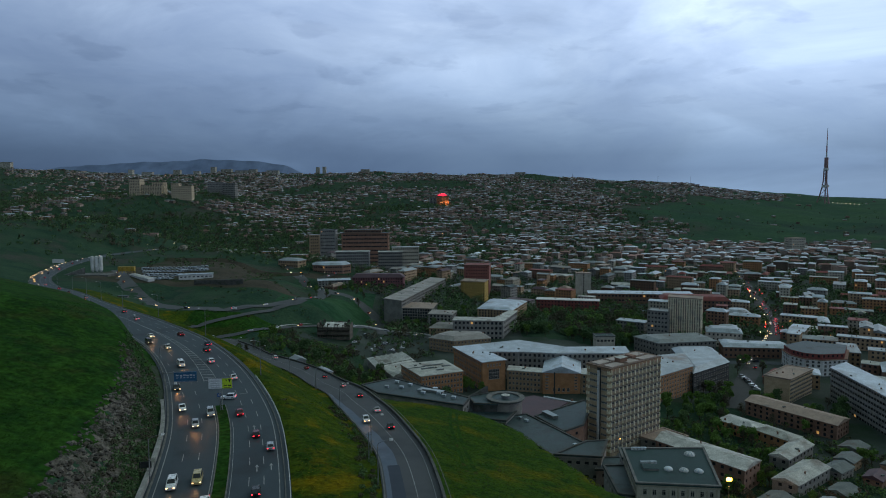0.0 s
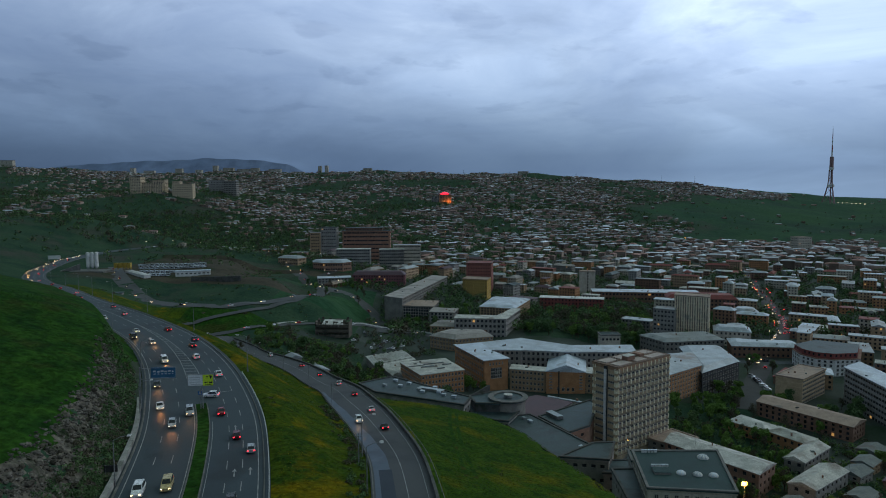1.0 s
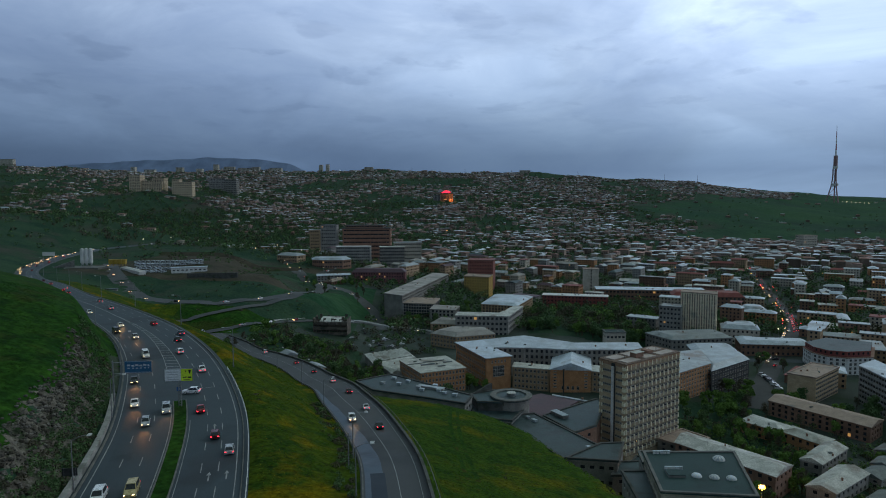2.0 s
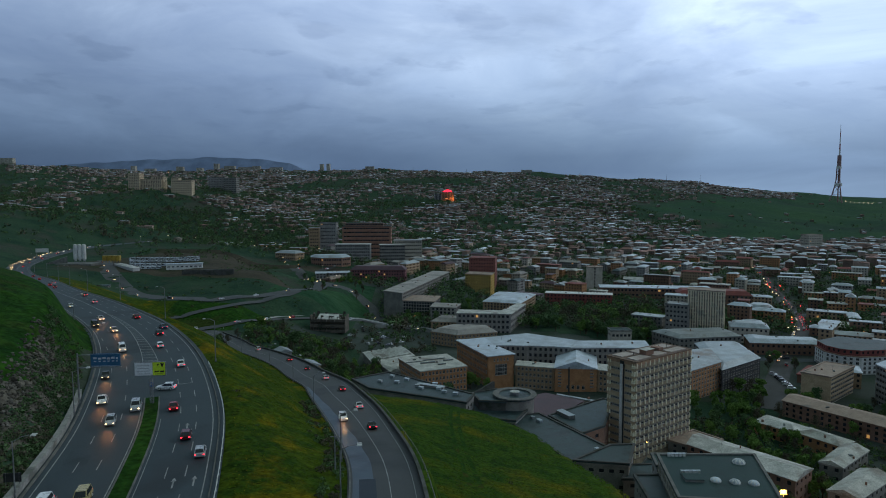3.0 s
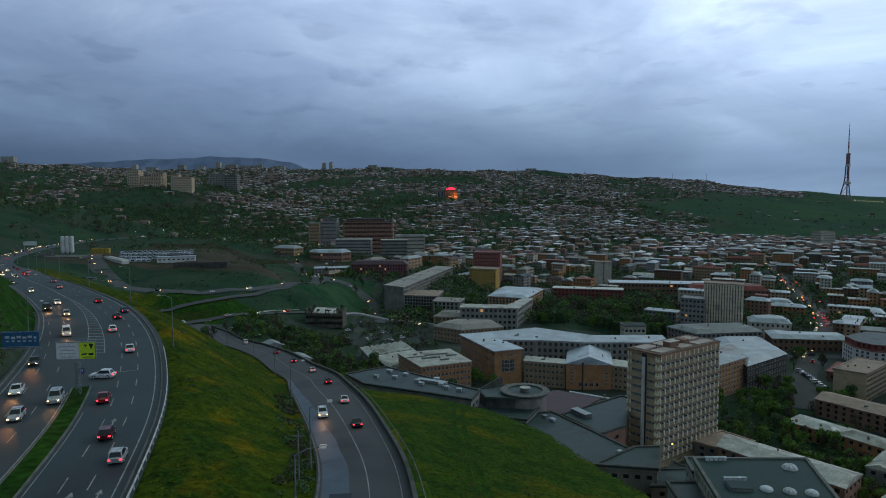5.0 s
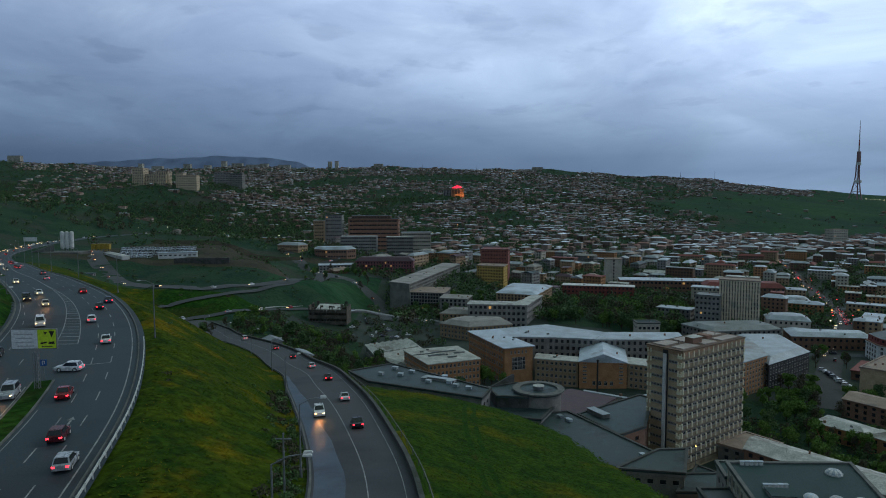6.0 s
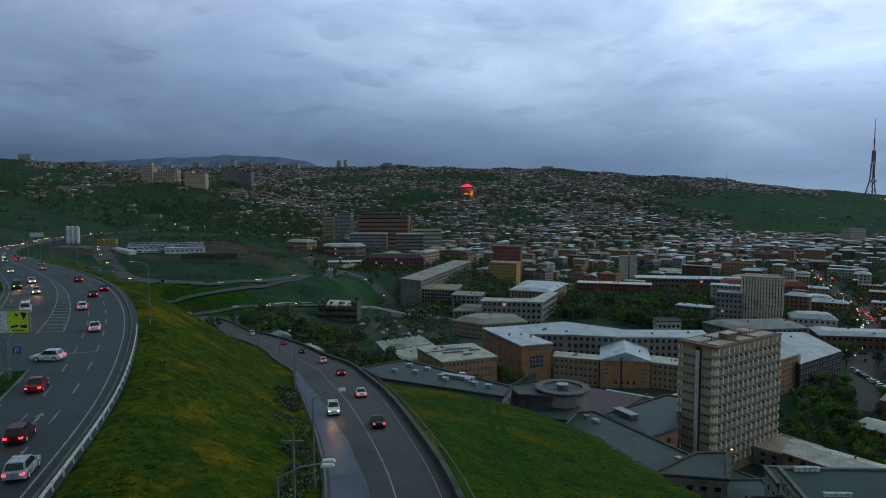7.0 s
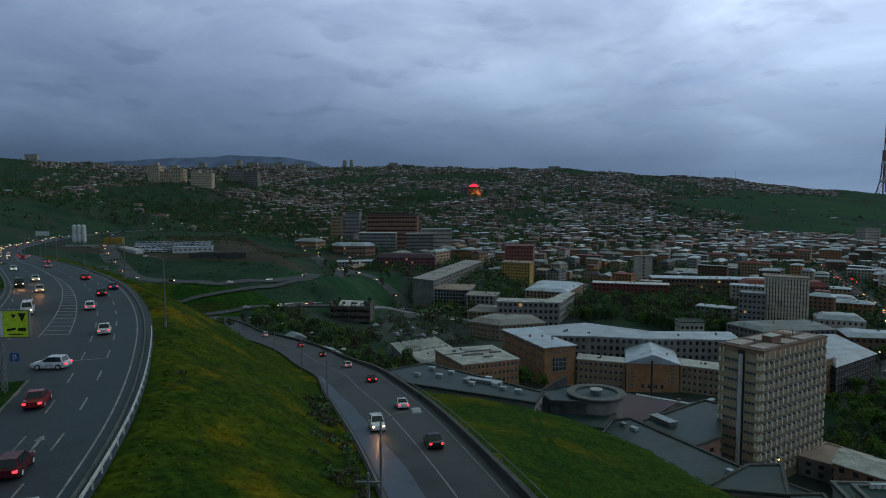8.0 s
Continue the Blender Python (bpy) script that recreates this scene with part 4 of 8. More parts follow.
def panel_tower():
    turn = radians(37)
    long_, deep, base_z, top_z, storeys, bays = 33.4 * S, 12.5 * S, -50.0 * S, -9.4 * S, 15, 13
    t = thing("tower_block", "sand-coloured panel tower block with pale concrete fins", "tower block", (68.1 * S, 254.4 * S, base_z), turn)
    c, s = math.cos(turn), math.sin(turn)
    mx, my = 68.1 * S + c * long_ / 2 - s * deep / 2, 254.4 * S + s * long_ / 2 + c * deep / 2
    FOOTPRINTS.append((mx, my, 22 * S, ccw(rect(mx, my, long_, deep, 37))))
    h = top_z - base_z
    fh = h / storeys
    g = Geo()
    g.prism([(0, 0), (long_, 0), (long_, deep), (0, deep)], 0, h)
    part("wall", g, M_TOWERWALL, t)
    g = Geo()
    g.box(long_ / 2, -0.03, h * 0.54, long_ - 0.8, 0.06, h * 0.9)
    part("front_infill", g, M_BROWNINFILL, t, "brown infill panels behind the fins")
    g = Geo()
    g.prism([(-0.5, -0.5), (long_ + 0.5, -0.5), (long_ + 0.5, deep + 0.5), (-0.5, deep + 0.5)], h, h + 0.25)
    part("roof", g, M_ROOFEDGE, t)
    g = Geo()
    g.prism([(-0.25, -0.25), (long_ + 0.25, -0.25), (long_ + 0.25, deep + 0.25), (-0.25, deep + 0.25)], h - 1.7, h)
    part("cornice", g, M_CORNICE, t)
    for sx, sy, w, d in ((0.17, 0.24, 0.25, 0.33), (0.15, 0.74, 0.22, 0.36), (0.48, 0.25, 0.20, 0.34), (0.46, 0.74, 0.28, 0.34), (0.80, 0.22, 0.28, 0.30), (0.80, 0.72, 0.26, 0.36)):
        g = Geo()
        g.box(sx * long_, sy * deep, h + 0.42, w * long_, d * deep, 0.34)
        part("roof_panel", g, M_ROOFTAN, t)
    g = Geo()
    g.box(0.36 * long_, 0.36 * deep, h + 1.6, 5.6, 3.4, 2.2)
    pent = part("penthouse", g, M_BROWNWALL, t)
    g = Geo()
    g.box(0.36 * long_, 0.36 * deep, h + 2.78, 6.2, 4.0, 0.16)
    part("penthouse_roof", g, M_PALE, pent)
    g = Geo()
    g.box(0.62 * long_, 0.5 * deep, h + 1.3, 3.0, 4.6, 1.3)
    part("vent_box", g, M_BROWNWALL, t)
    for k in range(5):
        g = Geo()
        g.tube(((0.2 + 0.15 * k) * long_, 0.5 * deep, h + 0.5), ((0.2 + 0.15 * k) * long_, 0.5 * deep, h + 2.0 + 0.4 * (k % 2)), 0.12, 0.12, 6)
        part("vent_pipe", g, M_DARKSTEEL, t)
    step = long_ / bays
    seg = Geo()
    seg.box(0, 0, 0, 0.46, 0.55, fh * 0.64)
    seg_me = seg.mesh("fin", [M_STONE])
    wm = window_mesh(2.3, 1.2)
    sp = Geo()
    sp.box(0, 0, 0, long_ + 0.1, 0.24, 0.20)
    sp_me = sp.mesh("ledge", [M_LEDGE])
    for fl in range(2, storeys):
        z = (fl + 0.5) * fh
        for k in range(bays + 1):
            f = part("fin", seg_me, None, t)
            f.location = (min(max(k * step, 0.2), long_ - 0.2), -0.2, z + 0.05)
        for k in range(bays):
            w = part("window", wm, None, t)
            w.location = ((k + 0.5) * step, -0.06, z + fh * 0.27)
        l = part("ledge", sp_me, None, t)
        l.location = (long_ / 2, -0.05, z - fh * 0.5)
    # the narrow face: rows of small windows either side of a dark shaft with a white pipe
    small = window_mesh(1.1, 1.0)
    for fl in range(2, storeys):
        z = (fl + 0.5) * fh
        for k, yy in enumerate((2.7, 3.9, 5.1, 8.9, 10.1, 11.3, 12.5)):
            w = part("window", small, None, t)
            w.location, w.rotation_euler = (0, yy * deep / 15, z + 0.5), (0, 0, -math.pi / 2)
        for yy in (0.4, 1.6, deep - 1.7, deep - 0.4):
            f = part("fin", seg_me, None, t)
            f.location, f.rotation_euler, f.scale = (-0.2, yy, z - 0.1), (0, 0, -math.pi / 2), (1, 1, 0.7)
    g = Geo()
    g.box(-0.15, deep * 0.47, h * 0.54, 0.3, 2.2, h * 0.90)
    part("shaft", g, M_DARKSTEEL, t)
    g = Geo()
    g.box(-0.62, deep * 0.47, h * 0.53, 0.7, 1.15, h * 0.86)
    part("pipe", g, M_WHITEWALL, t)
    bal = Geo()
    bal.box(0, 0, 0, 1.1, 1.5, 1.0)
    bal_me = bal.mesh("balcony", [M_STONE])
    for fl in range(3, storeys):
        q = part("balcony", bal_me, None, t)
        q.location = (-0.35, 0.9, (fl + 0.3) * fh)
    return t


panel_tower()


# ---------- road markings, kerbs, rails ----------
def hwy_point(y, off, table=None, z_table=None):
    """A place on a road: y along it, off metres to the left of its right edge; with the road's heading."""
    table, z_table = table or HWY_RIGHT, z_table or HWY_Z
    g = float(np.interp(y, table[0], np.gradient(table[1], table[0])))
    n = math.sqrt(1 + g * g)
    return (float(along(table, y)) - off / n, y + off * g / n, float(along(z_table, y))), math.atan2(1, g)


def joined(geos):
    g = Geo()
    for o in geos:
        k = len(g.v)
        g.v += o.v
        g.f += [tuple(i + k for i in f) for f in o.f]
        g.m += o.m
    return g


def dashes(strip, off, y0, y1, long_, gap, wide=0.16):
    return joined([strip(off, off + wide, 0.012, y, y + long_, step=long_ / 2) for y in np.arange(y0, y1, long_ + gap)])


def wide_at(y):
    return along(HWY_WIDE, y)


MEDIAN_END = 172.0
RAMP_MID = metres(spline([(-120, 3.6), (105, 3.6), (115, 3.8), (134, 4.3), (150, 4.9), (165, 5.5), (185, 6.2), (220, 6.1), (260, 5.8), (300, 5.4), (450, 5.3)]))
RAMP_SEAM = metres(spline([(-120, 5.4), (105, 5.6), (117, 5.8), (134, 6.6), (154, 8.2), (172, 9.3), (190, 10.2), (215, 10.9), (450, 11.6)]))
whole("road_markings_edge", joined([hwy(0.9, 1.08, 0.012, 30, 900), hwy(lambda y: wide_at(y) - 1.0, lambda y: wide_at(y) - 0.82, 0.012, 30, 900),
                                    hwy(14.1, 14.28, 0.012, 30, MEDIAN_END), hwy(10.3, 10.42, 0.012, 30, MEDIAN_END - 14),
                                    hwy(lambda y: wide_at(y) * 0.5 - 0.15, lambda y: wide_at(y) * 0.5 + 0.1, 0.012, 282, 900)]),
      M_LINE, "worn white edge lines on the highway", "road marking", kind="structure")
for off in (3.9, 6.8):
    whole("road_markings_lane", dashes(hwy, off, 40, 700, 4.0, 6.0), M_LINE, "white dashed lane line on the highway", "road marking", kind="structure")
for off in (17.4, 20.7):
    whole("road_markings_lane", dashes(hwy, off, 40, 260, 4.0, 8.0), M_LINE, "white dashed lane line on the highway", "road marking", kind="structure")
whole("road_markings_lane", dashes(hwy, 14.6, 270, 800, 4.0, 8.0), M_LINE, "white dashed lane line on the highway", "road marking", kind="structure")
# hatched gore where the carriageways part
gore = Geo()
for k in range(27):
    y = 196 + k * 3.2
    half = 1.9 * (1 - (y - 196) / 92)
    c = float(wide_at(y)) * 0.5 - 0.2
    pa, _ = hwy_point(y, c - half)
    pb, _ = hwy_point(y + 1.4, c + half)
    pc, _ = hwy_point(y + 1.75, c + half)
    pd, _ = hwy_point(y + 0.35, c - half)
    gore.face([(p[0], p[1], p[2] + 0.014) for p in (pa, pd, pc, pb)])
for s in (-1, 1):
    gore = joined([gore, hwy(lambda y, s=s: wide_at(y) * 0.5 - 0.2 + s * 1.9 * np.clip(1 - (y - 196) / 92, 0, 1) - 0.08,
                             lambda y, s=s: wide_at(y) * 0.5 - 0.2 + s * 1.9 * np.clip(1 - (y - 196) / 92, 0, 1) + 0.08, 0.013, 196, 288)])
whole("road_markings_gore", gore, M_LINE, "hatched white gore where the carriageways part", "road marking", kind="structure")
turn_line = joined([hwy(lambda y: 4.0 + (y - 178) * 0.0, lambda y: np.full_like(y, 11.0), 0.013, 179.8, 180.0, step=0.2)])
whole("road_markings_turn", turn_line, M_LINE, "white line across the turning place", "road marking", kind="structure")


def lane_arrow(y, off, strip_line, strip_z):
    p, h = hwy_point(y, off, strip_line, strip_z)
    g = Geo()
    pts = [(-1.8, -0.12), (0.6, -0.12), (0.6, -0.42), (1.9, 0.0), (0.6, 0.42), (0.6, 0.12), (-1.8, 0.12)]
    c, s = math.cos(h), math.sin(h)
    slope = float(np.interp(y, strip_z[0], np.gradient(strip_z[1], strip_z[0]))) * s
    g.face([(p[0] + c * a - s * b, p[1] + s * a + c * b, p[2] + 0.02 + a * slope) for a, b in pts])
    whole("lane_arrow", g, M_LINE, "worn white arrow painted on the asphalt", "road marking", "lane arrows", kind="structure")


for y, off in ((152, 5.5), (128, 5.4), (128, 2.5), (104, 8.2)):
    lane_arrow(y, off, HWY_RIGHT, HWY_Z)
whole("road_markings_ramp", joined([ramp(lambda y: along(RAMP_MID, y), lambda y: along(RAMP_MID, y) + 0.14, 0.012, 60, 480), ramp(0.7, 0.8, 0.012, 60, 480)]), M_LINE,
      "thin worn lines on the lower road", "road marking", kind="structure")
whole("road_patch", ramp(lambda y: along(RAMP_SEAM, y) + 0.12 * np.sin(y * 0.33), lambda y: along(RAMP_WIDE, y) - 0.2, 0.006, 70, 248), M_ROAD2, "bluish patched strip of asphalt on the lower road", "road", kind="structure")
whole("road_patch", ramp(lambda y: along(RAMP_SEAM, y) - 0.2, lambda y: along(RAMP_WIDE, y) - 1.2, 0.010, 100, 137), M_ROAD3, "square asphalt patch on the lower road", "road", kind="structure")
whole("road_patch", hwy(19.5, 23.2, 0.006, 104, 190), M_ROADPATCH, "darker patched strip of asphalt on the highway", "road", kind="structure")

# grassed median with kerbs
whole("median_kerb", joined([hwy(10.85, 11.1, 0.2, 20, MEDIAN_END, thick=0.25), hwy(13.6, 13.85, 0.2, 20, MEDIAN_END, thick=0.25)]), M_KERB, "pale concrete kerbs of the grassed median", "kerb", kind="structure")
whole("median_grass", hwy(11.1, 13.6, 0.16, 20, MEDIAN_END, thick=0.2), M_GRASS_HILL, "narrow strip of grass between the carriageways", "grass", kind="structure")
whole("highway_kerb", joined([hwy(-0.2, 0.0, 0.22, 20, 900, thick=0.3), hwy(lambda y: wide_at(y), lambda y: wide_at(y) + 0.35, 0.22, 20, 900, thick=0.3)]), M_KERB, "grey concrete kerbs along the highway", "kerb", kind="structure")


def guard_rail(label, spot, y0, y1, gap, beams=((0.50, 0.62), (0.66, 0.80)), mat=M_RAIL):
    """Galvanised beams on posts; spot gives the place and heading for a y."""
    (x, y, z), h = spot(y0)
    t = thing("guard_rail", label, "guard rail", (x, y, z))
    o = Vector((x, y, z))
    post = Geo()
    post.box(0, 0, 0.35, 0.12, 0.10, 0.9)
    post.box(0, 0, 0.82, 0.10, 0.16, 0.10)
    pm = post.mesh("post", [mat])
    ys = np.arange(y0, y1, gap)
    for v in ys:
        p, h = spot(float(v))
        q = part("post", pm, None, t)
        q.location, q.rotation_euler = Vector(p) - o, (0, 0, h)
    g = Geo()
    for a, b in zip(ys[:-1], ys[1:]):
        p, h = spot(float(a))
        q, _ = spot(float(b))
        n = Vector((math.sin(h), -math.cos(h), 0)) * 0.08
        for lo, hi in beams:
            pa, qa = Vector(p) - o, Vector(q) - o
            k = [(pa - n, lo), (qa - n, lo), (qa - n, hi), (pa - n, hi), (pa + n * 0.2, lo), (qa + n * 0.2, lo), (qa + n * 0.2, hi), (pa + n * 0.2, hi)]
            vv = [(c.x, c.y, c.z + w) for c, w in k]
            for f in ((3, 2, 1, 0), (4, 5, 6, 7), (3, 7, 6, 2), (0, 1, 5, 4)):
                g.face([vv[i] for i in f])
    part("beam", g, mat, t)


guard_rail("galvanised guard rail along the highway shoulder", lambda y: hwy_point(y, -1.0), 30, 194, 2.6)
guard_rail("galvanised rail above the meadow slope", lambda y: hwy_point(y, -1.75, RAMP_RIGHT, RAMP_Z), 60, 236, 5.0, ((0.72, 0.82),), M_KERB)


def wall_along(name, label, strip, a, b, lift, y0, y1, thick, mat, cap):
    t = thing(name, label, "wall", (0, 0, 0), kind="structure")
    part("wall_body", strip(a, b, lift, y0, y1, thick=thick), mat, t)
    part("coping", strip(a - 0.08, b + 0.08, lift + 0.14, y0, y1, thick=0.14), cap, t)


wall_along("retaining_wall", "low concrete wall at the foot of the rock cut", lambda *k, **q: hwy(*k, **q), 26.1, 26.9, 1.1, 60, 182, 1.6, M_PALECONC, M_PALECONC)
wall_along("parapet_wall", "weathered concrete parapet along the lower road", lambda *k, **q: ramp(*k, **q), -0.8, -0.4, 0.75, 40, 470, 3.2, M_DARKCONC, M_DARKCONC)
whole("ramp_kerb", ramp(lambda y: along(RAMP_WIDE, y) + 0.1, lambda y: along(RAMP_WIDE, y) + 0.35, 0.22, 40, 480, thick=0.35), M_KERB, "pale kerb along the lower road", "kerb", kind="structure")


# ---------- lamp posts, signs ----------
M_LENS = surf("lamp_lens", (0.5, 0.5, 0.48), (0.62, 0.62, 0.6), 0.3, 2, 8, 0.0)


def lamp_post(tall=10.0, reach=2.2, twin=False):
    t = thing("street_lamp", "grey steel street lamp with a bent arm", "street lamp", (0, 0, -500), group="street lamps")
    g = Geo()
    g.tube((0, 0, -1.5), (0, 0, tall * 0.5), 0.13, 0.10, 8)
    g.tube((0, 0, tall * 0.5), (0, 0, tall), 0.10, 0.07, 8)
    g.tube((0, 0, -0.3), (0, 0, 0.8), 0.19, 0.17, 8)
    part("pole", g, M_STEEL, t)
    for s in (1,):
        g = Geo()
        g.tube((0, 0, tall - 0.05), (0.5 * reach * s, 0, tall + 0.55), 0.055, 0.05, 6)
        g.tube((0.5 * reach * s, 0, tall + 0.55), (reach * s, 0, tall + 0.7), 0.05, 0.045, 6)
        part("arm", g, M_STEEL, t)
        for off in (-0.32, 0.32) if twin else (0.0,):
            g = Geo()
            g.box((reach + 0.3) * s, off, tall + 0.74, 0.75, 0.26, 0.13, top=0.75)
            hd = part("lamp_head", g, M_WHITEWALL, t)
            g = Geo()
            g.box((reach + 0.3) * s, off, tall + 0.635, 0.6, 0.22, 0.03)
            part("lens", g, M_LENS, hd)
    return t


LAMP, LAMP_LOW = lamp_post(10.5), lamp_post(8.5, 2.4, True)
first_lamp = [True, True]


def stand(kind, p, turn):
    src = (LAMP, LAMP_LOW)[kind]
    if first_lamp[kind]:
        src.matrix_basis = pose(*p, 0, 0, turn)
        first_lamp[kind] = False
    else:
        copy_thing(src, pose(*p, 0, 0, turn))


for y in (196, 258, 310, 362, 414, 466, 518, 575, 635, 700, 770):
    p, h = hwy_point(y, -3.0)
    stand(0, (p[0], p[1], min(p[2], ground(p[0], p[1]) + 0.6)), math.degrees(h) + 90)
for y, off in ((128, 26.0), (166, 26.0), (212, 24.6), (270, 23.0)):
    p, h = hwy_point(y, off)
    stand(1, p, math.degrees(h) - 90)
for y in (122, 149, 205, 262, 318, 375, 430):
    p, h = hwy_point(y, float(along(RAMP_WIDE, y)) + 1.3, RAMP_RIGHT, RAMP_Z)
    stand(1, p, math.degrees(h) - 90)


def billboard():
    (x, y, z), h = hwy_point(168, 12.3)
    t = thing("billboard", "roadside billboard with white and lime panels on a lattice mast", "billboard", (x, y, z))
    g = Geo()
    for sx, sy in ((-0.28, -0.28), (0.28, -0.28), (0.28, 0.28), (-0.28, 0.28)):
        g.tube((sx, sy, -0.2), (sx, sy, 5.4), 0.05, 0.05, 5)
    for k in range(9):
        a, b = k * 0.6, k * 0.6 + 0.6
        for q0, q1 in (((-0.28, -0.28), (0.28, -0.28)), ((0.28, -0.28), (0.28, 0.28)), ((0.28, 0.28), (-0.28, 0.28)), ((-0.28, 0.28), (-0.28, -0.28))):
            g.tube((*q0, a), (*q1, b), 0.025, 0.025, 4)
    part("mast", g, M_STEEL, t)
    w, lo, hi = 7.1, 5.2, 8.3
    g = Geo()
    g.box(0, 0, (lo + hi) / 2, w, 0.28, hi - lo)
    board = part("board", g, M_STEEL, t)
    board.scale, board.location = (0.87, 1, 0.93), (-0.1, 0, 1.0)
    lime = surf("lime_print", (0.55, 0.72, 0.03), (0.62, 0.80, 0.05), 0.6, 0.5, 4, 0.0)
    white = surf("white_print", (0.62, 0.64, 0.66), (0.72, 0.74, 0.75), 0.6, 0.5, 4, 0.0)
    black = surf("black_print", (0.012, 0.012, 0.012), (0.02, 0.02, 0.02), 0.6, 0.5, 4, 0.0)
    grey = surf("grey_print", (0.36, 0.38, 0.40), (0.44, 0.46, 0.48), 0.6, 0.5, 4, 0.0)
    for s in (1, -1):
        g = Geo()
        g.box(-1.45 * s, -0.15 * s, (lo + hi) / 2, 4.0, 0.02, hi - lo - 0.24)
        part("white_panel", g, white, board)
        g = Geo()
        g.box(2.0 * s, -0.15 * s, (lo + hi) / 2, 2.8, 0.02, hi - lo - 0.24)
        part("lime_panel", g, lime, board)
        for k in range(4):
            g = Geo()
            g.box((-1.6 + 0.1 * k) * s, -0.163 * s, hi - 0.8 - k * 0.6, 2.9 - 0.3 * (k % 2), 0.004, 0.16)
            part("printed_bar", g, grey, board)
        yy = -0.163 * s
        for shape in (((2.3, hi - 0.3), (3.2, hi - 0.4), (2.75, hi - 1.35)), ((1.5, hi - 0.4), (2.1, hi - 0.55), (1.75, hi - 0.95)), ((1.0, lo + 0.75), (2.0, lo + 0.9), (2.0, lo + 1.15), (1.0, lo + 1.0)),
                      ((2.2, lo + 0.8), (3.2, lo + 0.7), (3.1, lo + 1.15), (2.3, lo + 1.1)), ((1.15, lo + 0.34), (2.85, lo + 0.34), (2.85, lo + 0.46), (1.15, lo + 0.46))):
            g = Geo()
            g.face([(a * s, yy, c) for a, c in shape])
            part("printed_shape", g, black, board)
    t.rotation_euler = (0, 0, radians(6))


def direction_sign():
    (x, y, z), h = hwy_point(174, 26.0)
    t = thing("direction_sign", "blue overhead direction sign on a steel cantilever", "road sign", (x, y, z), radians(6))
    g = Geo()
    g.tube((0, 0, -0.5), (0, 0, 10.4), 0.22, 0.16, 8)
    part("pole", g, M_STEEL, t)
    g = Geo()
    for zz in (7.4, 10.0):
        g.tube((0, 0, zz), (8.6, 0, zz), 0.10, 0.08, 6)
    part("boom", g, M_STEEL, t)
    blue = surf("blue_sign_face", (0.02, 0.10, 0.20), (0.03, 0.13, 0.25), 0.5, 0.5, 4, 0.0)
    pale = surf("white_sign_print", (0.42, 0.46, 0.50), (0.50, 0.54, 0.58), 0.5, 0.5, 4, 0.0)
    g = Geo()
    g.box(4.9, -0.2, 8.7, 7.4, 0.10, 2.8)
    face = part("panel", g, blue, t)
    face.scale, face.location = (0.78, 1, 0.95), (1.75, 0, 0.7)
    g = Geo()
    for i, (cx_, w) in enumerate(((1.7, 0.9), (2.9, 0.8), (4.0, 0.9), (5.1, 0.8), (6.2, 0.9), (7.2, 0.5))):
        g.box(cx_ + 0.6, -0.256, 9.1 - 0.12 * (i % 2), w, 0.008, 0.42)
        g.box(cx_ + 0.6, -0.256, 8.4, w * 0.7, 0.008, 0.22)
    g.box(4.9, -0.256, 9.98, 7.2, 0.008, 0.06)
    g.box(4.9, -0.256, 7.42, 7.2, 0.008, 0.06)
    part("printed_bars", g, pale, face)


billboard()
direction_sign()


def small_sign(y, off):
    p, h = hwy_point(y, off)
    t = thing("sign_frame", "bare steel frame of a roadside sign", "road sign", p, radians(8))
    g = Geo()
    g.tube((-0.9, 0, -0.5), (-0.9, 0, 2.9), 0.05, 0.05, 6)
    g.tube((0.9, 0, -0.5), (0.9, 0, 2.9), 0.05, 0.05, 6)
    part("posts", g, M_STEEL, t)
    g = Geo()
    g.box(0, 0, 2.2, 2.4, 0.08, 1.3)
    part("panel", g, M_DARKSTEEL, t)


small_sign(131, 27.2)


def turn_sign():
    (x, y, z), h = hwy_point(173.5, 12.4)
    t = thing("traffic_sign", "small square blue traffic sign on the median nose", "road sign", (x, y, z), radians(8))
    g = Geo()
    g.tube((0, 0, -0.3), (0, 0, 2.4), 0.04, 0.04, 6)
    part("post", g, M_STEEL, t)
    g = Geo()
    g.box(0, -0.06, 2.5, 0.95, 0.04, 0.95)
    face = part("panel", g, surf("blue_sign_enamel", (0.02, 0.09, 0.28), (0.03, 0.12, 0.34), 0.4, 1, 6, 0.0), t)
    g = Geo()
    g.box(-0.14, -0.085, 2.44, 0.10, 0.006, 0.55)
    g.box(0.14, -0.085, 2.50, 0.10, 0.006, 0.42)
    g.box(0.0, -0.085, 2.74, 0.36, 0.006, 0.10)
    part("symbol", g, M_WHITEWALL, face)


turn_sign()


# ---------- vehicles ----------
PAINTS = {"white": (0.70, 0.71, 0.72), "silver": (0.36, 0.38, 0.40), "dark": (0.022, 0.024, 0.028), "red": (0.26, 0.018, 0.022), "maroon": (0.10, 0.012, 0.02),
          "blue": (0.035, 0.06, 0.12), "gold": (0.42, 0.34, 0.16), "grey": (0.12, 0.13, 0.14)}
M_CARGLASS = glass("car_glass", (0.012, 0.015, 0.018), 0.08)
M_TYRE = surf("tyre_rubber", (0.012, 0.012, 0.012), (0.022, 0.022, 0.022), 0.85, 3, 20, 0.1)
M_HEAD = glow("headlight_glow", (1.0, 0.66, 0.32), 8.0)
M_HEADFAR = glow("full_beam_glow", (1.0, 0.60, 0.26), 8.0)
M_TAIL = glow("tail_light_glow", (1.0, 0.03, 0.05), 4.2)
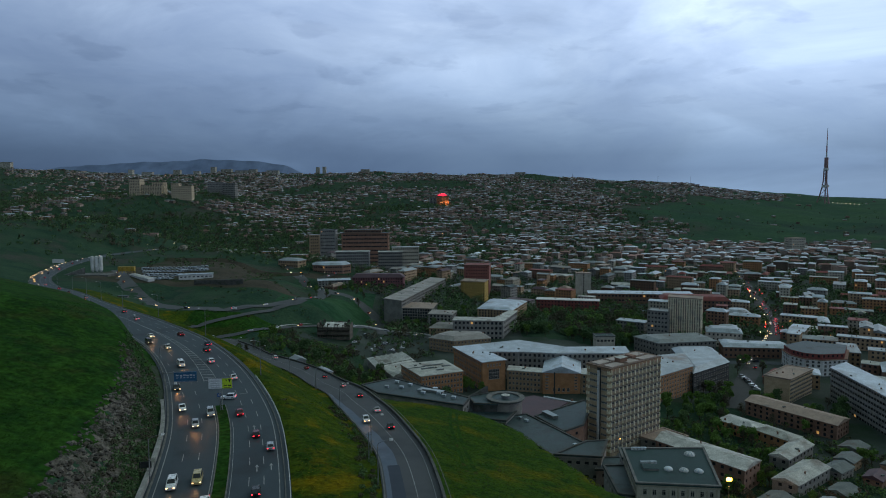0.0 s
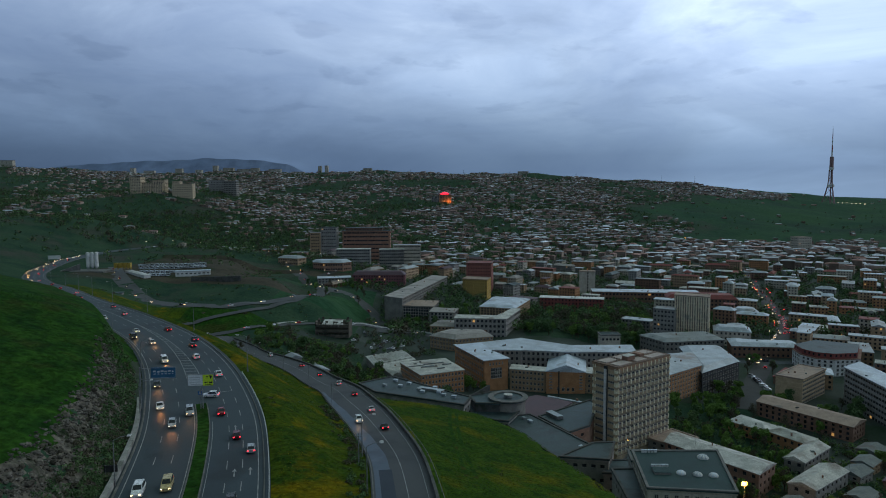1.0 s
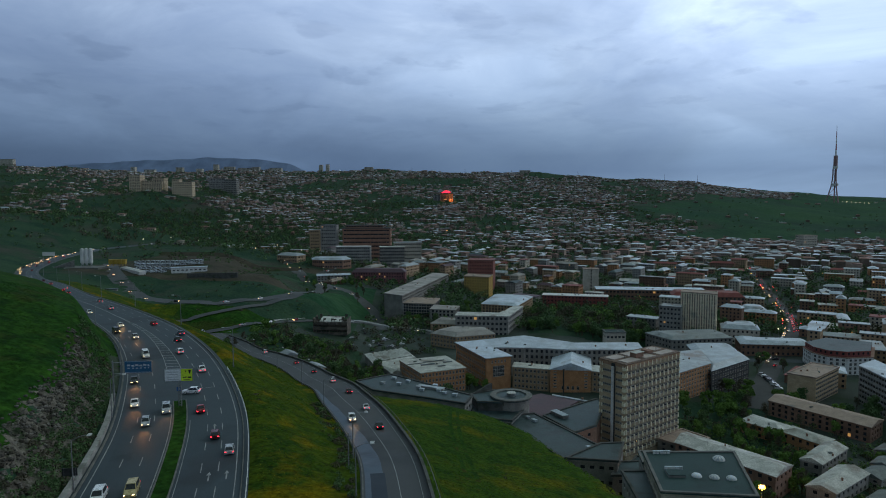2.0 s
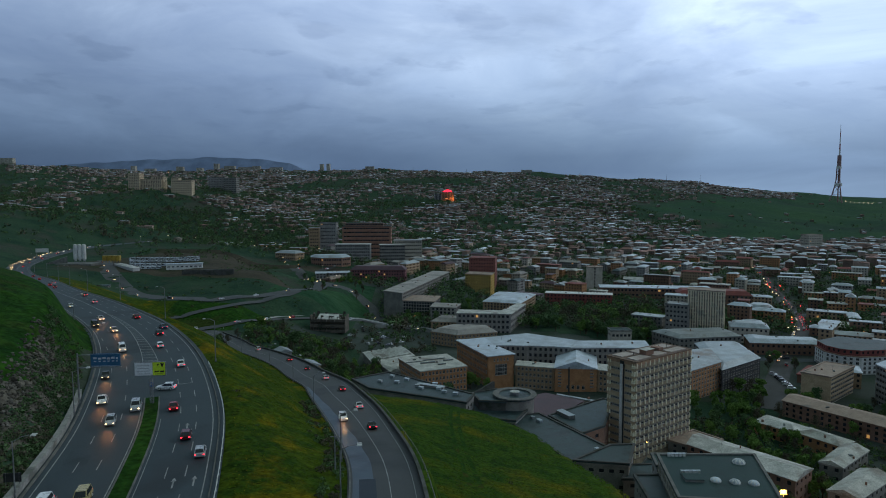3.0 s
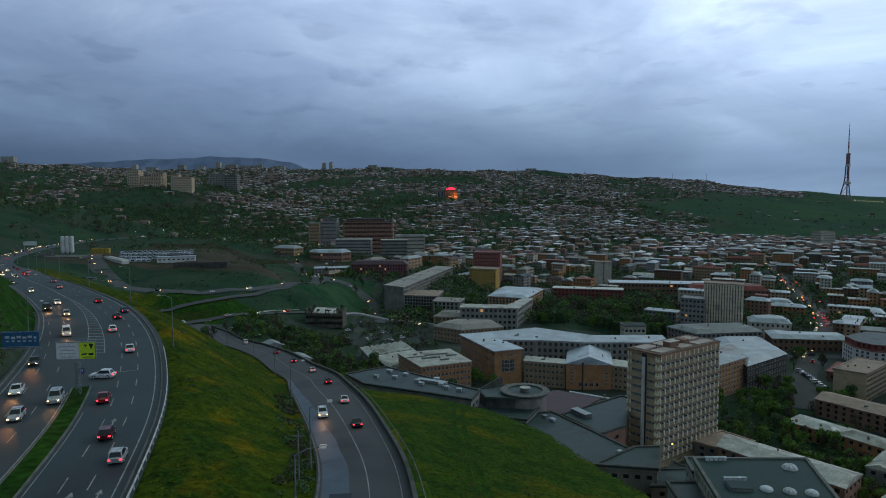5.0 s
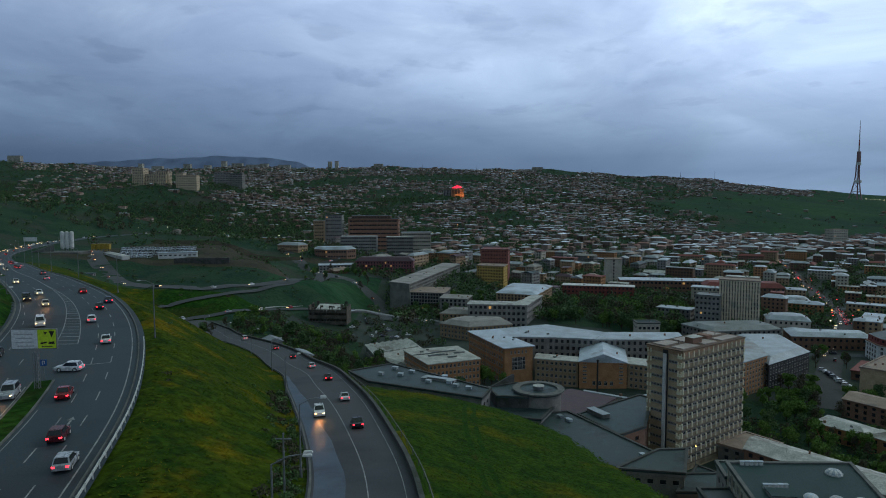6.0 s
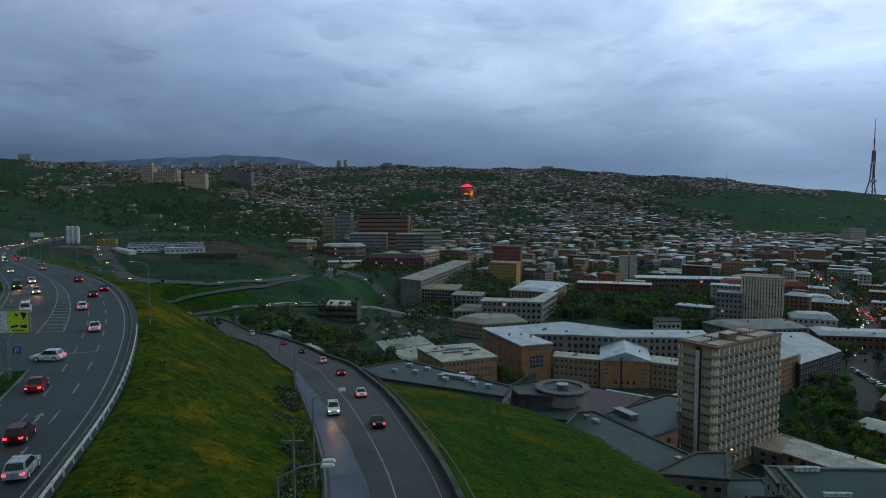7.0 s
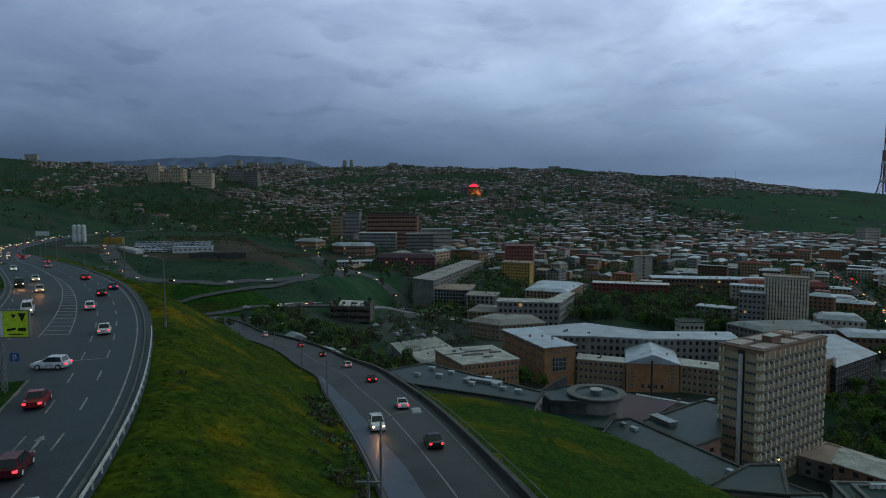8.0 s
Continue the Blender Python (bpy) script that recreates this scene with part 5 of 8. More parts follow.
M_TAILOFF = surf("tail_light_glass", (0.16, 0.01, 0.012), (0.22, 0.016, 0.018), 0.2, 3, 9, 0.0)
M_HEADOFF = surf("headlight_glass", (0.55, 0.56, 0.58), (0.7, 0.7, 0.7), 0.15, 3, 9, 0.0)
CARS = {}


def loft(rows, g, mat=0):
    """Rings across the car: x, half width at the sill, half width at the shoulder, low z, shoulder z, top z, half width at the top."""
    k0 = len(g.v)
    for x, a, b, z0, z1, z2, c in rows:
        g.v += [(x, -a, z0), (x, -b, z1), (x, -c, z2), (x, c, z2), (x, b, z1), (x, a, z0)]
    for i in range(len(rows) - 1):
        for j in range(6):
            p, q = k0 + i * 6 + j, k0 + i * 6 + (j + 1) % 6
            g.f.append((p, q, q + 6, p + 6))
            g.m.append(mat)
    for i, order in ((0, range(5, -1, -1)), (len(rows) - 1, range(6))):
        g.f.append(tuple(k0 + i * 6 + j for j in order))
        g.m.append(mat)


def make_car(paint, style, lights, near=True, parked=False):
    t = thing("car", f"{paint} {style} parked on the asphalt yard" if parked else f"{paint} {style} on the asphalt road", "car", (0, 0, -600), group="traffic on the roads")
    m = bpy.data.materials.get("paint_" + paint)
    if not m:
        c = PAINTS[paint]
        m = surf("paint_" + paint, c, tuple(v * 1.12 for v in c), 0.28, 1.5, 30, 0.0, 0.25, spec=0.6)
    ln, wd, ht = {"saloon": (4.6, 1.78, 1.45), "hatchback": (4.1, 1.72, 1.5), "suv": (4.8, 1.92, 1.82), "van": (5.0, 1.95, 2.1)}[style]
    hw, sh = wd / 2, 0.62 * ht
    f, r = ln / 2, -ln / 2
    low = 0.0 if near else -0.2
    g = Geo()
    loft([(r, hw * 0.84, hw * 0.88, 0.36 + low, sh * 0.7, sh * 0.93, hw * 0.82), (r + 0.25, hw * 0.96, hw, 0.24 + low, sh * 0.72, sh, hw * 0.9), (r + 1.2, hw * 0.98, hw, 0.22 + low, sh * 0.75, sh * 1.02, hw * 0.92),
          (f - 1.35, hw * 0.98, hw, 0.22 + low, sh * 0.75, sh, hw * 0.92), (f - 0.45, hw * 0.96, hw * 0.98, 0.24 + low, sh * 0.66, sh * 0.86, hw * 0.86), (f, hw * 0.8, hw * 0.84, 0.36 + low, sh * 0.58, sh * 0.74, hw * 0.74)], g)
    part("body", g, m, t)
    back = {"saloon": 0.95, "hatchback": 0.28, "suv": 0.2, "van": 0.12}[style]
    fr = {"saloon": 1.35, "hatchback": 1.15, "suv": 1.3, "van": 0.75}[style]
    x0, x1, x2, x3 = r + back, r + back + (0.65 if style == "saloon" else 0.3), f - fr - 0.75, f - fr
    lo, hi, wb, wt_ = sh - 0.02, ht, hw * 0.93, hw * 0.76
    b = [Vector(p) for p in ((x0, -wb, lo), (x3, -wb, lo), (x3, wb, lo), (x0, wb, lo), (x1, -wt_, hi), (x2, -wt_, hi), (x2, wt_, hi), (x1, wt_, hi))]
    g = Geo()
    for q in ((0, 1, 5, 4), (1, 2, 6, 5), (2, 3, 7, 6), (3, 0, 4, 7), (4, 5, 6, 7)):
        g.face([b[i] for i in q])
    part("cabin", g, m if near else [m], t)
    if not near:
        g = Geo()
        for f_ in (0.16, 0.86):
            for i in range(4):
                p = b[i] + (b[i + 4] - b[i]) * f_
                g.v.append((p.x + (0.02 if i in (1, 2) else -0.02), p.y + (0.02 if i > 1 else -0.02), p.z))
        for i in range(4):
            g.f.append((i, (i + 1) % 4, (i + 1) % 4 + 4, i + 4))
            g.m.append(0)
        part("glasshouse", g, M_CARGLASS, t)
    for name, q in () if not near else (("side_window", (0, 1, 5, 4)), ("windscreen", (1, 2, 6, 5)), ("side_window", (2, 3, 7, 6)), ("rear_window", (3, 0, 4, 7))):
        c4 = [b[i] for i in q]
        mid = (c4[0] + c4[1] + c4[2] + c4[3]) / 4
        nrm = (c4[1] - c4[0]).cross(c4[3] - c4[0]).normalized()
        pts = [mid + (p - mid) * 0.86 + nrm * 0.012 for p in c4]
        g = Geo()
        g.face(pts)
        part(name, g, M_CARGLASS, t)
    if near:
        for x in (r + 0.85, f - 0.9):
            for s in (-1, 1):
                w = part("wheel", WHEEL, None, t)
                w.location = (x, s * (hw - 0.1), 0.33)
    for s in (-1, 1):
        if (near or lights) and not (parked and not near):
            g = Geo()
            g.box(f - 0.10, s * hw * 0.68, sh * 0.68, 0.20, 0.26 if near else 0.40, 0.13 if near else 0.24)
            part("headlight", g, (M_HEAD if near else M_HEADFAR) if lights and not parked else M_HEADOFF, t)
        if near or not lights:
            g = Geo()
            g.box(r + 0.05, s * hw * 0.74, sh * 0.78, 0.14, 0.30, 0.18)
            part("tail_light", g, M_TAILOFF if parked else M_TAIL, t)
    return t


wheel_geo = Geo()
wheel_geo.v, wheel_geo.f, wheel_geo.m = [], [], []
for yy, rr in ((-0.12, 0.2), (-0.11, 0.33), (0.11, 0.33), (0.12, 0.2)):
    wheel_geo.v += [(rr * math.cos(k * math.pi / 6), yy, rr * math.sin(k * math.pi / 6)) for k in range(12)]
for ring in range(3):
    for k in range(12):
        p, q = ring * 12 + k, ring * 12 + (k + 1) % 12
        wheel_geo.f.append((p, q, q + 12, p + 12))
        wheel_geo.m.append(0)
wheel_geo.f += [tuple(range(12)), tuple(range(47, 35, -1))]
wheel_geo.m += [1, 1]
WHEEL = wheel_geo.mesh("wheel", [M_TYRE, M_RAIL])


def put_car(paint, style, lights, p, heading, slope=0.0, parked=False):
    key = (paint, style, lights, p[1] < 400, parked)
    m = Matrix.Translation(p) @ Matrix.Rotation(heading, 4, "Z") @ Matrix.Rotation(-slope, 4, "Y")
    if key not in CARS:
        CARS[key] = make_car(*key)
        CARS[key].matrix_basis = m
        return CARS[key]
    return copy_thing(CARS[key], m)


def drive(y_plan, off, paint, style, away, line=None, z_line=None, swing=0.0):
    line, z_line = line or HWY_RIGHT, z_line or HWY_Z
    p, h = hwy_point(y_plan * S, off, line, z_line)
    g = float(np.interp(p[1], z_line[0], np.gradient(z_line[1], z_line[0]))) * abs(math.sin(h))
    p = (p[0], p[1], float(along(z_line, y_plan * S)) + 0.02)
    put_car(paint, style, not away, p, h + swing + (0 if away else math.pi), math.atan(g) * (1 if away else -1))
    if not away and y_plan < 235:
        f = Vector((-math.cos(h), -math.sin(h), -g if math.sin(h) > 0 else g))
        beam = new("headlight_beam", bpy.data.lights.new("headlight_beam", "SPOT"))
        beam.data.energy, beam.data.color, beam.data.spot_size, beam.data.spot_blend, beam.data.shadow_soft_size = 480, (1.0, 0.40, 0.12), radians(46), 1.0, 0.12
        e = Vector(p) + f * 2.6 + Vector((0, 0, 0.75))
        beam.matrix_world = look(tuple(e), tuple(e + f * 7 + Vector((0, 0, -1.0))))


# towards the viewer
for y, off, paint, style in ((103, 18.8, "white", "suv"), (104, 15.6, "gold", "suv"), (101, 14.9 - 0.3, "white", "saloon")):
    drive(y + (0 if paint != "white" or style == "suv" else -6), off + (2.6 if style == "suv" and paint == "white" else 1.2 if paint == "gold" else 0), paint, style, False)
for y, off, paint, style in ((132, 19.0, "silver", "hatchback"), (144, 21.8, "white", "saloon"), (138, 15.2, "silver", "suv"), (160, 22.0, "dark", "saloon"), (181, 17.5, "white", "van"), (203, 16.2, "silver", "hatchback"),
                             (213, 19.6, "dark", "van"), (222, 15.6, "white", "saloon"), (252, 17.4, "white", "hatchback"), (286, 18.2, "grey", "saloon")):
    drive(y, off, paint, style, False)
rng = random.Random(4)
for y in (318, 331, 342, 366, 386, 412, 431, 452, 476, 497, 512, 530, 541, 549, 556, 563, 570, 577, 583, 590, 598, 607, 614, 622, 631, 640, 648, 655, 662, 668, 679, 690, 706, 722, 745):
    drive(y, rng.choice((12.8, 16.6, 16.6)) + rng.uniform(-0.3, 0.3), rng.choice(("white", "silver", "dark", "grey", "gold")), rng.choice(("saloon", "hatchback", "suv")), False)
# away from the viewer
for y, off, paint, style in ((97, 5.4, "dark", "hatchback"), (115, 2.4, "silver", "hatchback"), (122, 5.3, "maroon", "hatchback"), (136, 8.2, "red", "saloon"), (163, 5.4, "white", "saloon"), (201, 2.4, "blue", "saloon"),
                             (181, 8.0, "white", "hatchback"), (219, 5.2, "red", "saloon"), (194, 5.4, "dark", "saloon"), (257, 7.6, "silver", "saloon"), (280, 4.4, "grey", "saloon"), (84, 2.6, "white", "saloon"),
                             (326, 7.4, "dark", "saloon"), (354, 4.2, "silver", "saloon"), (342, 7.6, "red", "hatchback"), (398, 7.0, "red", "saloon"), (440, 4.4, "maroon", "saloon"), (472, 7.2, "silver", "saloon"), (520, 5.0, "red", "hatchback"),
                             (556, 7.0, "dark", "saloon"), (590, 4.4, "red", "saloon"), (640, 6.0, "dark", "suv")):
    drive(y, off, paint, style, True)
drive(147.5, 9.6, "white", "hatchback", True, swing=radians(72))
# on the lower road
for y, off, paint, style, away in ((316, 3.9, "white", "van", True), (272, 3.9, "red", "saloon", True), (216, 3.9, "white", "hatchback", True), (192, 4.0, "maroon", "saloon", True), (166, 3.9, "white", "saloon", True),
                                   (154, 9.4, "white", "suv", False), (145, 3.9, "dark", "saloon", True), (241, 3.8, "dark", "hatchback", True)):
    drive(y, off, paint, style, away, RAMP_RIGHT, RAMP_Z)


# ---------- landmarks and fittings ----------
def at_plan(x, y):
    return x * S, y * S, ground(x * S, y * S)


def rooftop_box(name, label, x, y, z, w, d, h, turn, mat, category="roof hatch", group="", lid=None):
    t = thing(name, label, category, (x, y, z), radians(turn), group)
    g = Geo()
    g.box(0, 0, h / 2, w, d, h)
    part("casing", g, mat, t)
    g = Geo()
    g.box(0, 0, h + 0.06, w + 0.25, d + 0.25, 0.12)
    part("lid", g, lid or M_SHEET, t)
    return t


# white ventilators and skylight on the long dark roof
for k, (x, y) in enumerate(((-24, 272), (-17.5, 271), (-14, 274.5), (-9.5, 266), (-8, 263), (-1.5, 262), (0.5, 258.5), (4.5, 256), (-20, 279), (-3, 268.5))):
    rooftop_box("roof_ventilator", "white sheet metal ventilator on a dark roof", x * S, y * S, -21.6 * S + 0.35, 2.0, 1.5, 0.9, -25 + 8 * (k % 2), M_SHEET, "ventilator", "roof ventilators")
rooftop_box("roof_light", "long glazed roof light on a dark roof", -4.5 * S, 265.5 * S, -21.6 * S + 0.35, 13, 2.2, 0.9, -27, M_GREYWALL)
rooftop_box("stair_head", "white boxed stair head on the dark hall roof", 44.6 * S, 260.5 * S, -31 * S + 0.35, 9.0, 3.2, 1.5, -63, M_KERB)
rooftop_box("roof_ventilator", "white sheet metal ventilator on a dark roof", 33 * S, 246 * S, -28 * S + 0.36, 2.4, 1.4, 0.8, -60, M_SHEET, "ventilator", "roof ventilators")
rooftop_box("roof_ventilator", "white sheet metal ventilator on a dark roof", 31 * S, 249 * S, -28 * S + 0.36, 1.6, 1.2, 0.9, -60, M_STEEL, "ventilator", "roof ventilators")
rooftop_box("roof_ventilator", "white sheet metal ventilator on a dark roof", 47 * S, 220.5 * S, -28 * S + 0.36, 1.8, 1.4, 0.7, -60, M_SHEET, "ventilator", "roof ventilators")


for x, y, w, d, h in ((-5, 352, 14, 0.7, 0.35), (-8, 345, 9, 1.4, 0.5), (2, 350, 6, 1.0, 0.4), (-1, 342, 5, 0.8, 0.5), (-14, 347, 12, 0.4, 0.25)):
    rooftop_box("roof_light", "weathered roof light on the patched pale roof", x * S, y * S, -33 * S + 0.38, w, d, h, 24, M_GREYWALL, lid=M_BITUMEN)


def rotunda():
    x, y = 26 * S, 259.5 * S
    t = thing("rotunda", "round grey pavilion with a ring roof and a glazed drum", "pavilion", (x, y, -44 * S))
    h = (-22.8 + 44) * S
    for r0, r1, z0, z1, name, mat in ((8.2, 8.2, 0, h, "wall", M_GREYWALL), (9.0, 9.0, h, h + 0.5, "roof", M_BITUMEN), (1.9, 1.9, h + 0.5, h + 1.7, "drum", M_STEEL), (2.1, 2.1, h + 1.7, h + 2.0, "drum_lid", M_PALE)):
        g = Geo()
        g.tube((0, 0, z0), (0, 0, z1), r0, r1, 36)
        part(name, g, mat, t)
    g = Geo()
    for k in range(36):
        a0, a1 = 2 * math.pi * k / 36, 2 * math.pi * (k + 1) / 36
        p = [(r * math.cos(a), r * math.sin(a)) for r, a in ((6.9, a0), (9.5, a0), (9.5, a1), (6.9, a1))]
        g.prism(p, h + 0.5, h + 1.05)
    part("parapet", g, M_KERB, t)
    FOOTPRINTS.append((x, y, 12, None))


rotunda()


def sail_wall(x, y, z, long_, turn):
    """A raking parapet: a wall whose top climbs to one end."""
    t = thing("sail_wall", "raking dark stone wall beside the rotunda", "wall", (x, y, z), radians(turn))
    g = Geo()
    a, b, w = -long_ / 2, long_ / 2, 0.35
    pts = [(a, -3.0), (b, -3.0), (b, 3.6), (b - 0.8, 3.8), (a, 0.6)]
    g.face([(px_, -w, pz_) for px_, pz_ in pts])
    g.face([(px_, w, pz_) for px_, pz_ in reversed(pts)])
    for k in range(5):
        (x0, z0), (x1, z1) = pts[k], pts[(k + 1) % 5]
        g.face([(x1, -w, z1), (x0, -w, z0), (x0, w, z0), (x1, w, z1)])
    part("wall_body", g, M_DARKCONC, t)


building("rotunda_block", "flat-roofed stone block joined to the rotunda", [(11, 263), (13, 254), (22, 253), (24, 262), (20, 268)], -23.2, M_DARKCONC, M_BITUMEN, 2, 4, (1.2, 1.2), "flat")
sail_wall(15 * S, 266 * S, -23.4 * S, 13, 38)


def chimney(x, y, z, h):
    t = thing("chimney", "slim black steel chimney pipe", "chimney", (x, y, z))
    g = Geo()
    g.tube((0, 0, -1), (0, 0, h), 0.45, 0.38, 10)
    part("pipe", g, M_DARKSTEEL, t)
    g = Geo()
    g.tube((0, 0, h), (0, 0, h + 0.5), 0.55, 0.55, 10)
    part("cap", g, M_DARKSTEEL, t)


chimney(55 * S, 310 * S, -47 * S, 25)


POLE_SPOT = hwy_point(140, float(along(RAMP_WIDE, 140)) + 2.6, RAMP_RIGHT, RAMP_Z)[0][:2]


def utility_pole(x, y, z, h):
    t = thing("utility_pole", "thin grey utility pole above the parapet", "pole", (x, y, z))
    g = Geo()
    g.tube((0, 0, -3), (0, 0, h), 0.14, 0.09, 7)
    part("pole", g, M_STEEL, t)
    g = Geo()
    g.box(0, 0, h - 0.6, 1.6, 0.12, 0.12)
    part("crossarm", g, M_STEEL, t)


utility_pole(*POLE_SPOT, ground(*POLE_SPOT), 7.0)
utility_pole(-33 * S, 256 * S, ground(-33 * S, 256 * S), 13)


M_WARM = glow("warm_floodlight", (1.0, 0.42, 0.09), 9.0)
M_FLOOD = glow("strong_floodlight", (1.0, 0.34, 0.035), 14.0)
M_COOL = glow("white_lamp_glow", (1.0, 0.74, 0.42), 3.5)
M_RED = glow("red_neon", (1.0, 0.02, 0.05), 2.4)
M_ORANGE = glow("orange_lamp_glow", (1.0, 0.42, 0.09), 7.0)


# dark green roof: domed skylights, white cooling units, side annex
def skylight(x, y, z, r):
    t = thing("domed_skylight", "white ribbed domed skylight on the green roof", "skylight", (x, y, z), group="domed skylights")
    g = Geo()
    g.tube((0, 0, 0), (0, 0, 0.35), r, r, 16)
    part("curb", g, M_WHITEWALL, t)
    g = Geo()
    n, rings = 16, 4
    k0 = len(g.v)
    for j in range(rings):
        a = j / rings * math.pi / 2
        for i in range(n):
            b = 2 * math.pi * i / n
            g.v.append((r * 0.94 * math.cos(a) * math.cos(b), r * 0.94 * math.cos(a) * math.sin(b), 0.35 + 0.45 * r * math.sin(a)))
    for j in range(rings - 1):
        for i in range(n):
            p, q = k0 + j * n + i, k0 + j * n + (i + 1) % n
            g.f.append((p, q, q + n, p + n))
            g.m.append(i % 2)
    g.f.append(tuple(k0 + (rings - 1) * n + i for i in range(n)))
    g.m.append(0)
    part("dome", g, [M_SHEET, M_WHITEWALL], t)


for x, y, r in ((74.5, 187, 1.9), (64.5, 176.5, 1.5), (68.6, 175.5, 1.5), (72.6, 174.8, 1.5)):
    skylight(x * S, y * S, -18 * S + 0.35, r)
for k in range(5):
    rooftop_box("cooling_unit", "white cooling unit on the roof edge", (58.5 + k * 0.95) * S, 191.2 * S, -18 * S + 0.36, 0.8, 0.6, 0.9, 0, M_WHITEWALL, "cooling unit", "cooling units")
    rooftop_box("cooling_unit", "white cooling unit on the roof edge", (58.2 + k * 0.95) * S, 180.6 * S, -18 * S + 0.36, 0.8, 0.6, 0.9, 0, M_WHITEWALL, "cooling unit", "cooling units")
rooftop_box("stair_head", "low boxed stair head on the green roof", 59.5 * S, 177.5 * S, -18 * S + 0.35, 5.0, 4.2, 0.7, -4, M_GREYWALL, lid=M_GREENROOF)
building("office_annex", "grey annex stepping down beside the green roof", [(49.5, 190), (49, 171), (53, 170), (55.8, 190)], -22.5, M_GREYWALL, M_BITUMEN, 4, 3.4, (1.4, 1.6), "flat")
building("office_annex", "lower block with flat roof behind the green roof", [(56, 192.6), (66, 192.6), (66, 200), (57, 200)], -21, M_GREYWALL, M_GREENROOF, 4, 3.4, (1.4, 1.6), "flat")


def flood_mast(x, y, z, top, size, mat, label):
    t = thing("floodlight", label, "lamp", (x, y, z))
    g = Geo()
    g.tube((0, 0, -0.5), (0, 0, top - z), 0.12, 0.09, 7)
    part("pole", g, M_STEEL, t)
    g = Geo()
    g.box(0, 0.1, top - z, size, 0.25, size * 0.7)
    part("housing", g, M_STEEL, t)
    g = Geo()
    g.box(0, -0.06, top - z, size * 0.9, 0.06, size * 0.6)
    part("lens", g, mat, t)


flood_mast(91.5 * S, 197.5 * S, ground(91.5 * S, 197.5 * S), -30.2 * S, 2.2, M_FLOOD, "bright warm floodlight on a mast beside the office")
flood = new("flood_lamp", bpy.data.lights.new("flood_lamp", "POINT"))
flood.data.energy, flood.data.color, flood.data.shadow_soft_size = 7000, (1.0, 0.45, 0.10), 0.5
flood.location = (91.5 * S, 197.5 * S - 1.2, -30.2 * S + 0.3)
flood_mast(71 * S, 250 * S, ground(71 * S, 250 * S), -36.5 * S, 0.5, M_WARM, "warm floodlight at the foot of the tower block")
flood_mast(-33.5 * S, 255 * S, ground(-33.5 * S, 255 * S), -18.5 * S, 0.6, M_COOL, "white lamp at the parapet of the lower road")


# ridged sheets over the old sheds
for k in range(7):
    x, y = -41.5 + k * 3.0, 389.5 + k * 2.3
    t = thing("roof_ridge", "pale corrugated ridge over the old sheds", "roof", (x * S, y * S, -40.6 * S + 0.5), radians(-70), "shed ridges")
    g = Geo()
    v = [(-12, -2.1, 0.0), (12, -2.1, 0.0), (12, 2.1, 0.0), (-12, 2.1, 0.0), (-12, 0.9, 1.1), (12, 0.9, 1.1)]
    for q in ((0, 1, 5, 4), (2, 3, 4, 5), (3, 0, 4), (1, 2, 5)):
        g.face([v[i] for i in q])
    part("sheet", g, M_PALE, t)


# ---------- the western terrace: silos, depot, site buildings ----------
def silo(x, y, z):
    t = thing("cement_silo", "white cement silo with a conical foot", "silo", (x, y, z), group="cement silos")
    g = Geo()
    g.tube((0, 0, 4), (0, 0, 17.5), 1.75, 1.75, 18)
    g.tube((0, 0, 2.2), (0, 0, 4), 0.6, 1.75, 18)
    part("drum", g, M_WHITEWALL, t)
    g = Geo()
    g.tube((0, 0, 17.5), (0, 0, 18.3), 1.75, 0.7, 18)
    part("cap", g, M_WHITEWALL, t)
    for a in range(4):
        g = Geo()
        g.tube((1.2 * math.cos(a * 1.57), 1.2 * math.sin(a * 1.57), -0.5), (1.45 * math.cos(a * 1.57), 1.45 * math.sin(a * 1.57), 5), 0.16, 0.16, 5)
        part("leg", g, M_STEEL, t)


sx, sy, sz = at_plan(-295, 545)
for k in range(3):
    silo(sx + 1.1 + k * 3.9, sy + k * 0.6, -2.6 * S)
pad = Geo()
pad.box(sx + 4, sy, -2.6 * S - 3.0, 34, 20, 6.2)
whole("concrete_pad", pad, M_KERB, "concrete yard under the silos", "yard", kind="structure")
t = thing("conveyor", "inclined grey conveyor ramp beside the silos", "conveyor", (sx - 16, sy - 2, -2.6 * S), radians(-60))
g = Geo()
g.prism([(-1.6, -9), (1.6, -9), (1.6, 9), (-1.6, 9)], 0, 0.2)
g.face([(-1.6, -9, 0.2), (1.6, -9, 0.2), (1.6, 9, 6.5), (-1.6, 9, 6.5)])
g.face([(-1.6, 9, 0.2), (-1.6, -9, 0.2), (-1.6, 9, 6.5)])
g.face([(1.6, -9, 0.2), (1.6, 9, 0.2), (1.6, 9, 6.5)])
g.face([(1.6, 9, 0.2), (-1.6, 9, 0.2), (-1.6, 9, 6.5), (1.6, 9, 6.5)])
part("ramp_body", g, M_KERB, t)
t = thing("batching_plant", "yellow steel batching plant", "machine", (sx + 24, sy + 10, -2.6 * S), radians(5))
M_PLANT = surf("yellow_plant_paint", (0.30, 0.20, 0.03), (0.42, 0.29, 0.05), 0.6, 0.6, 5, 0.1)
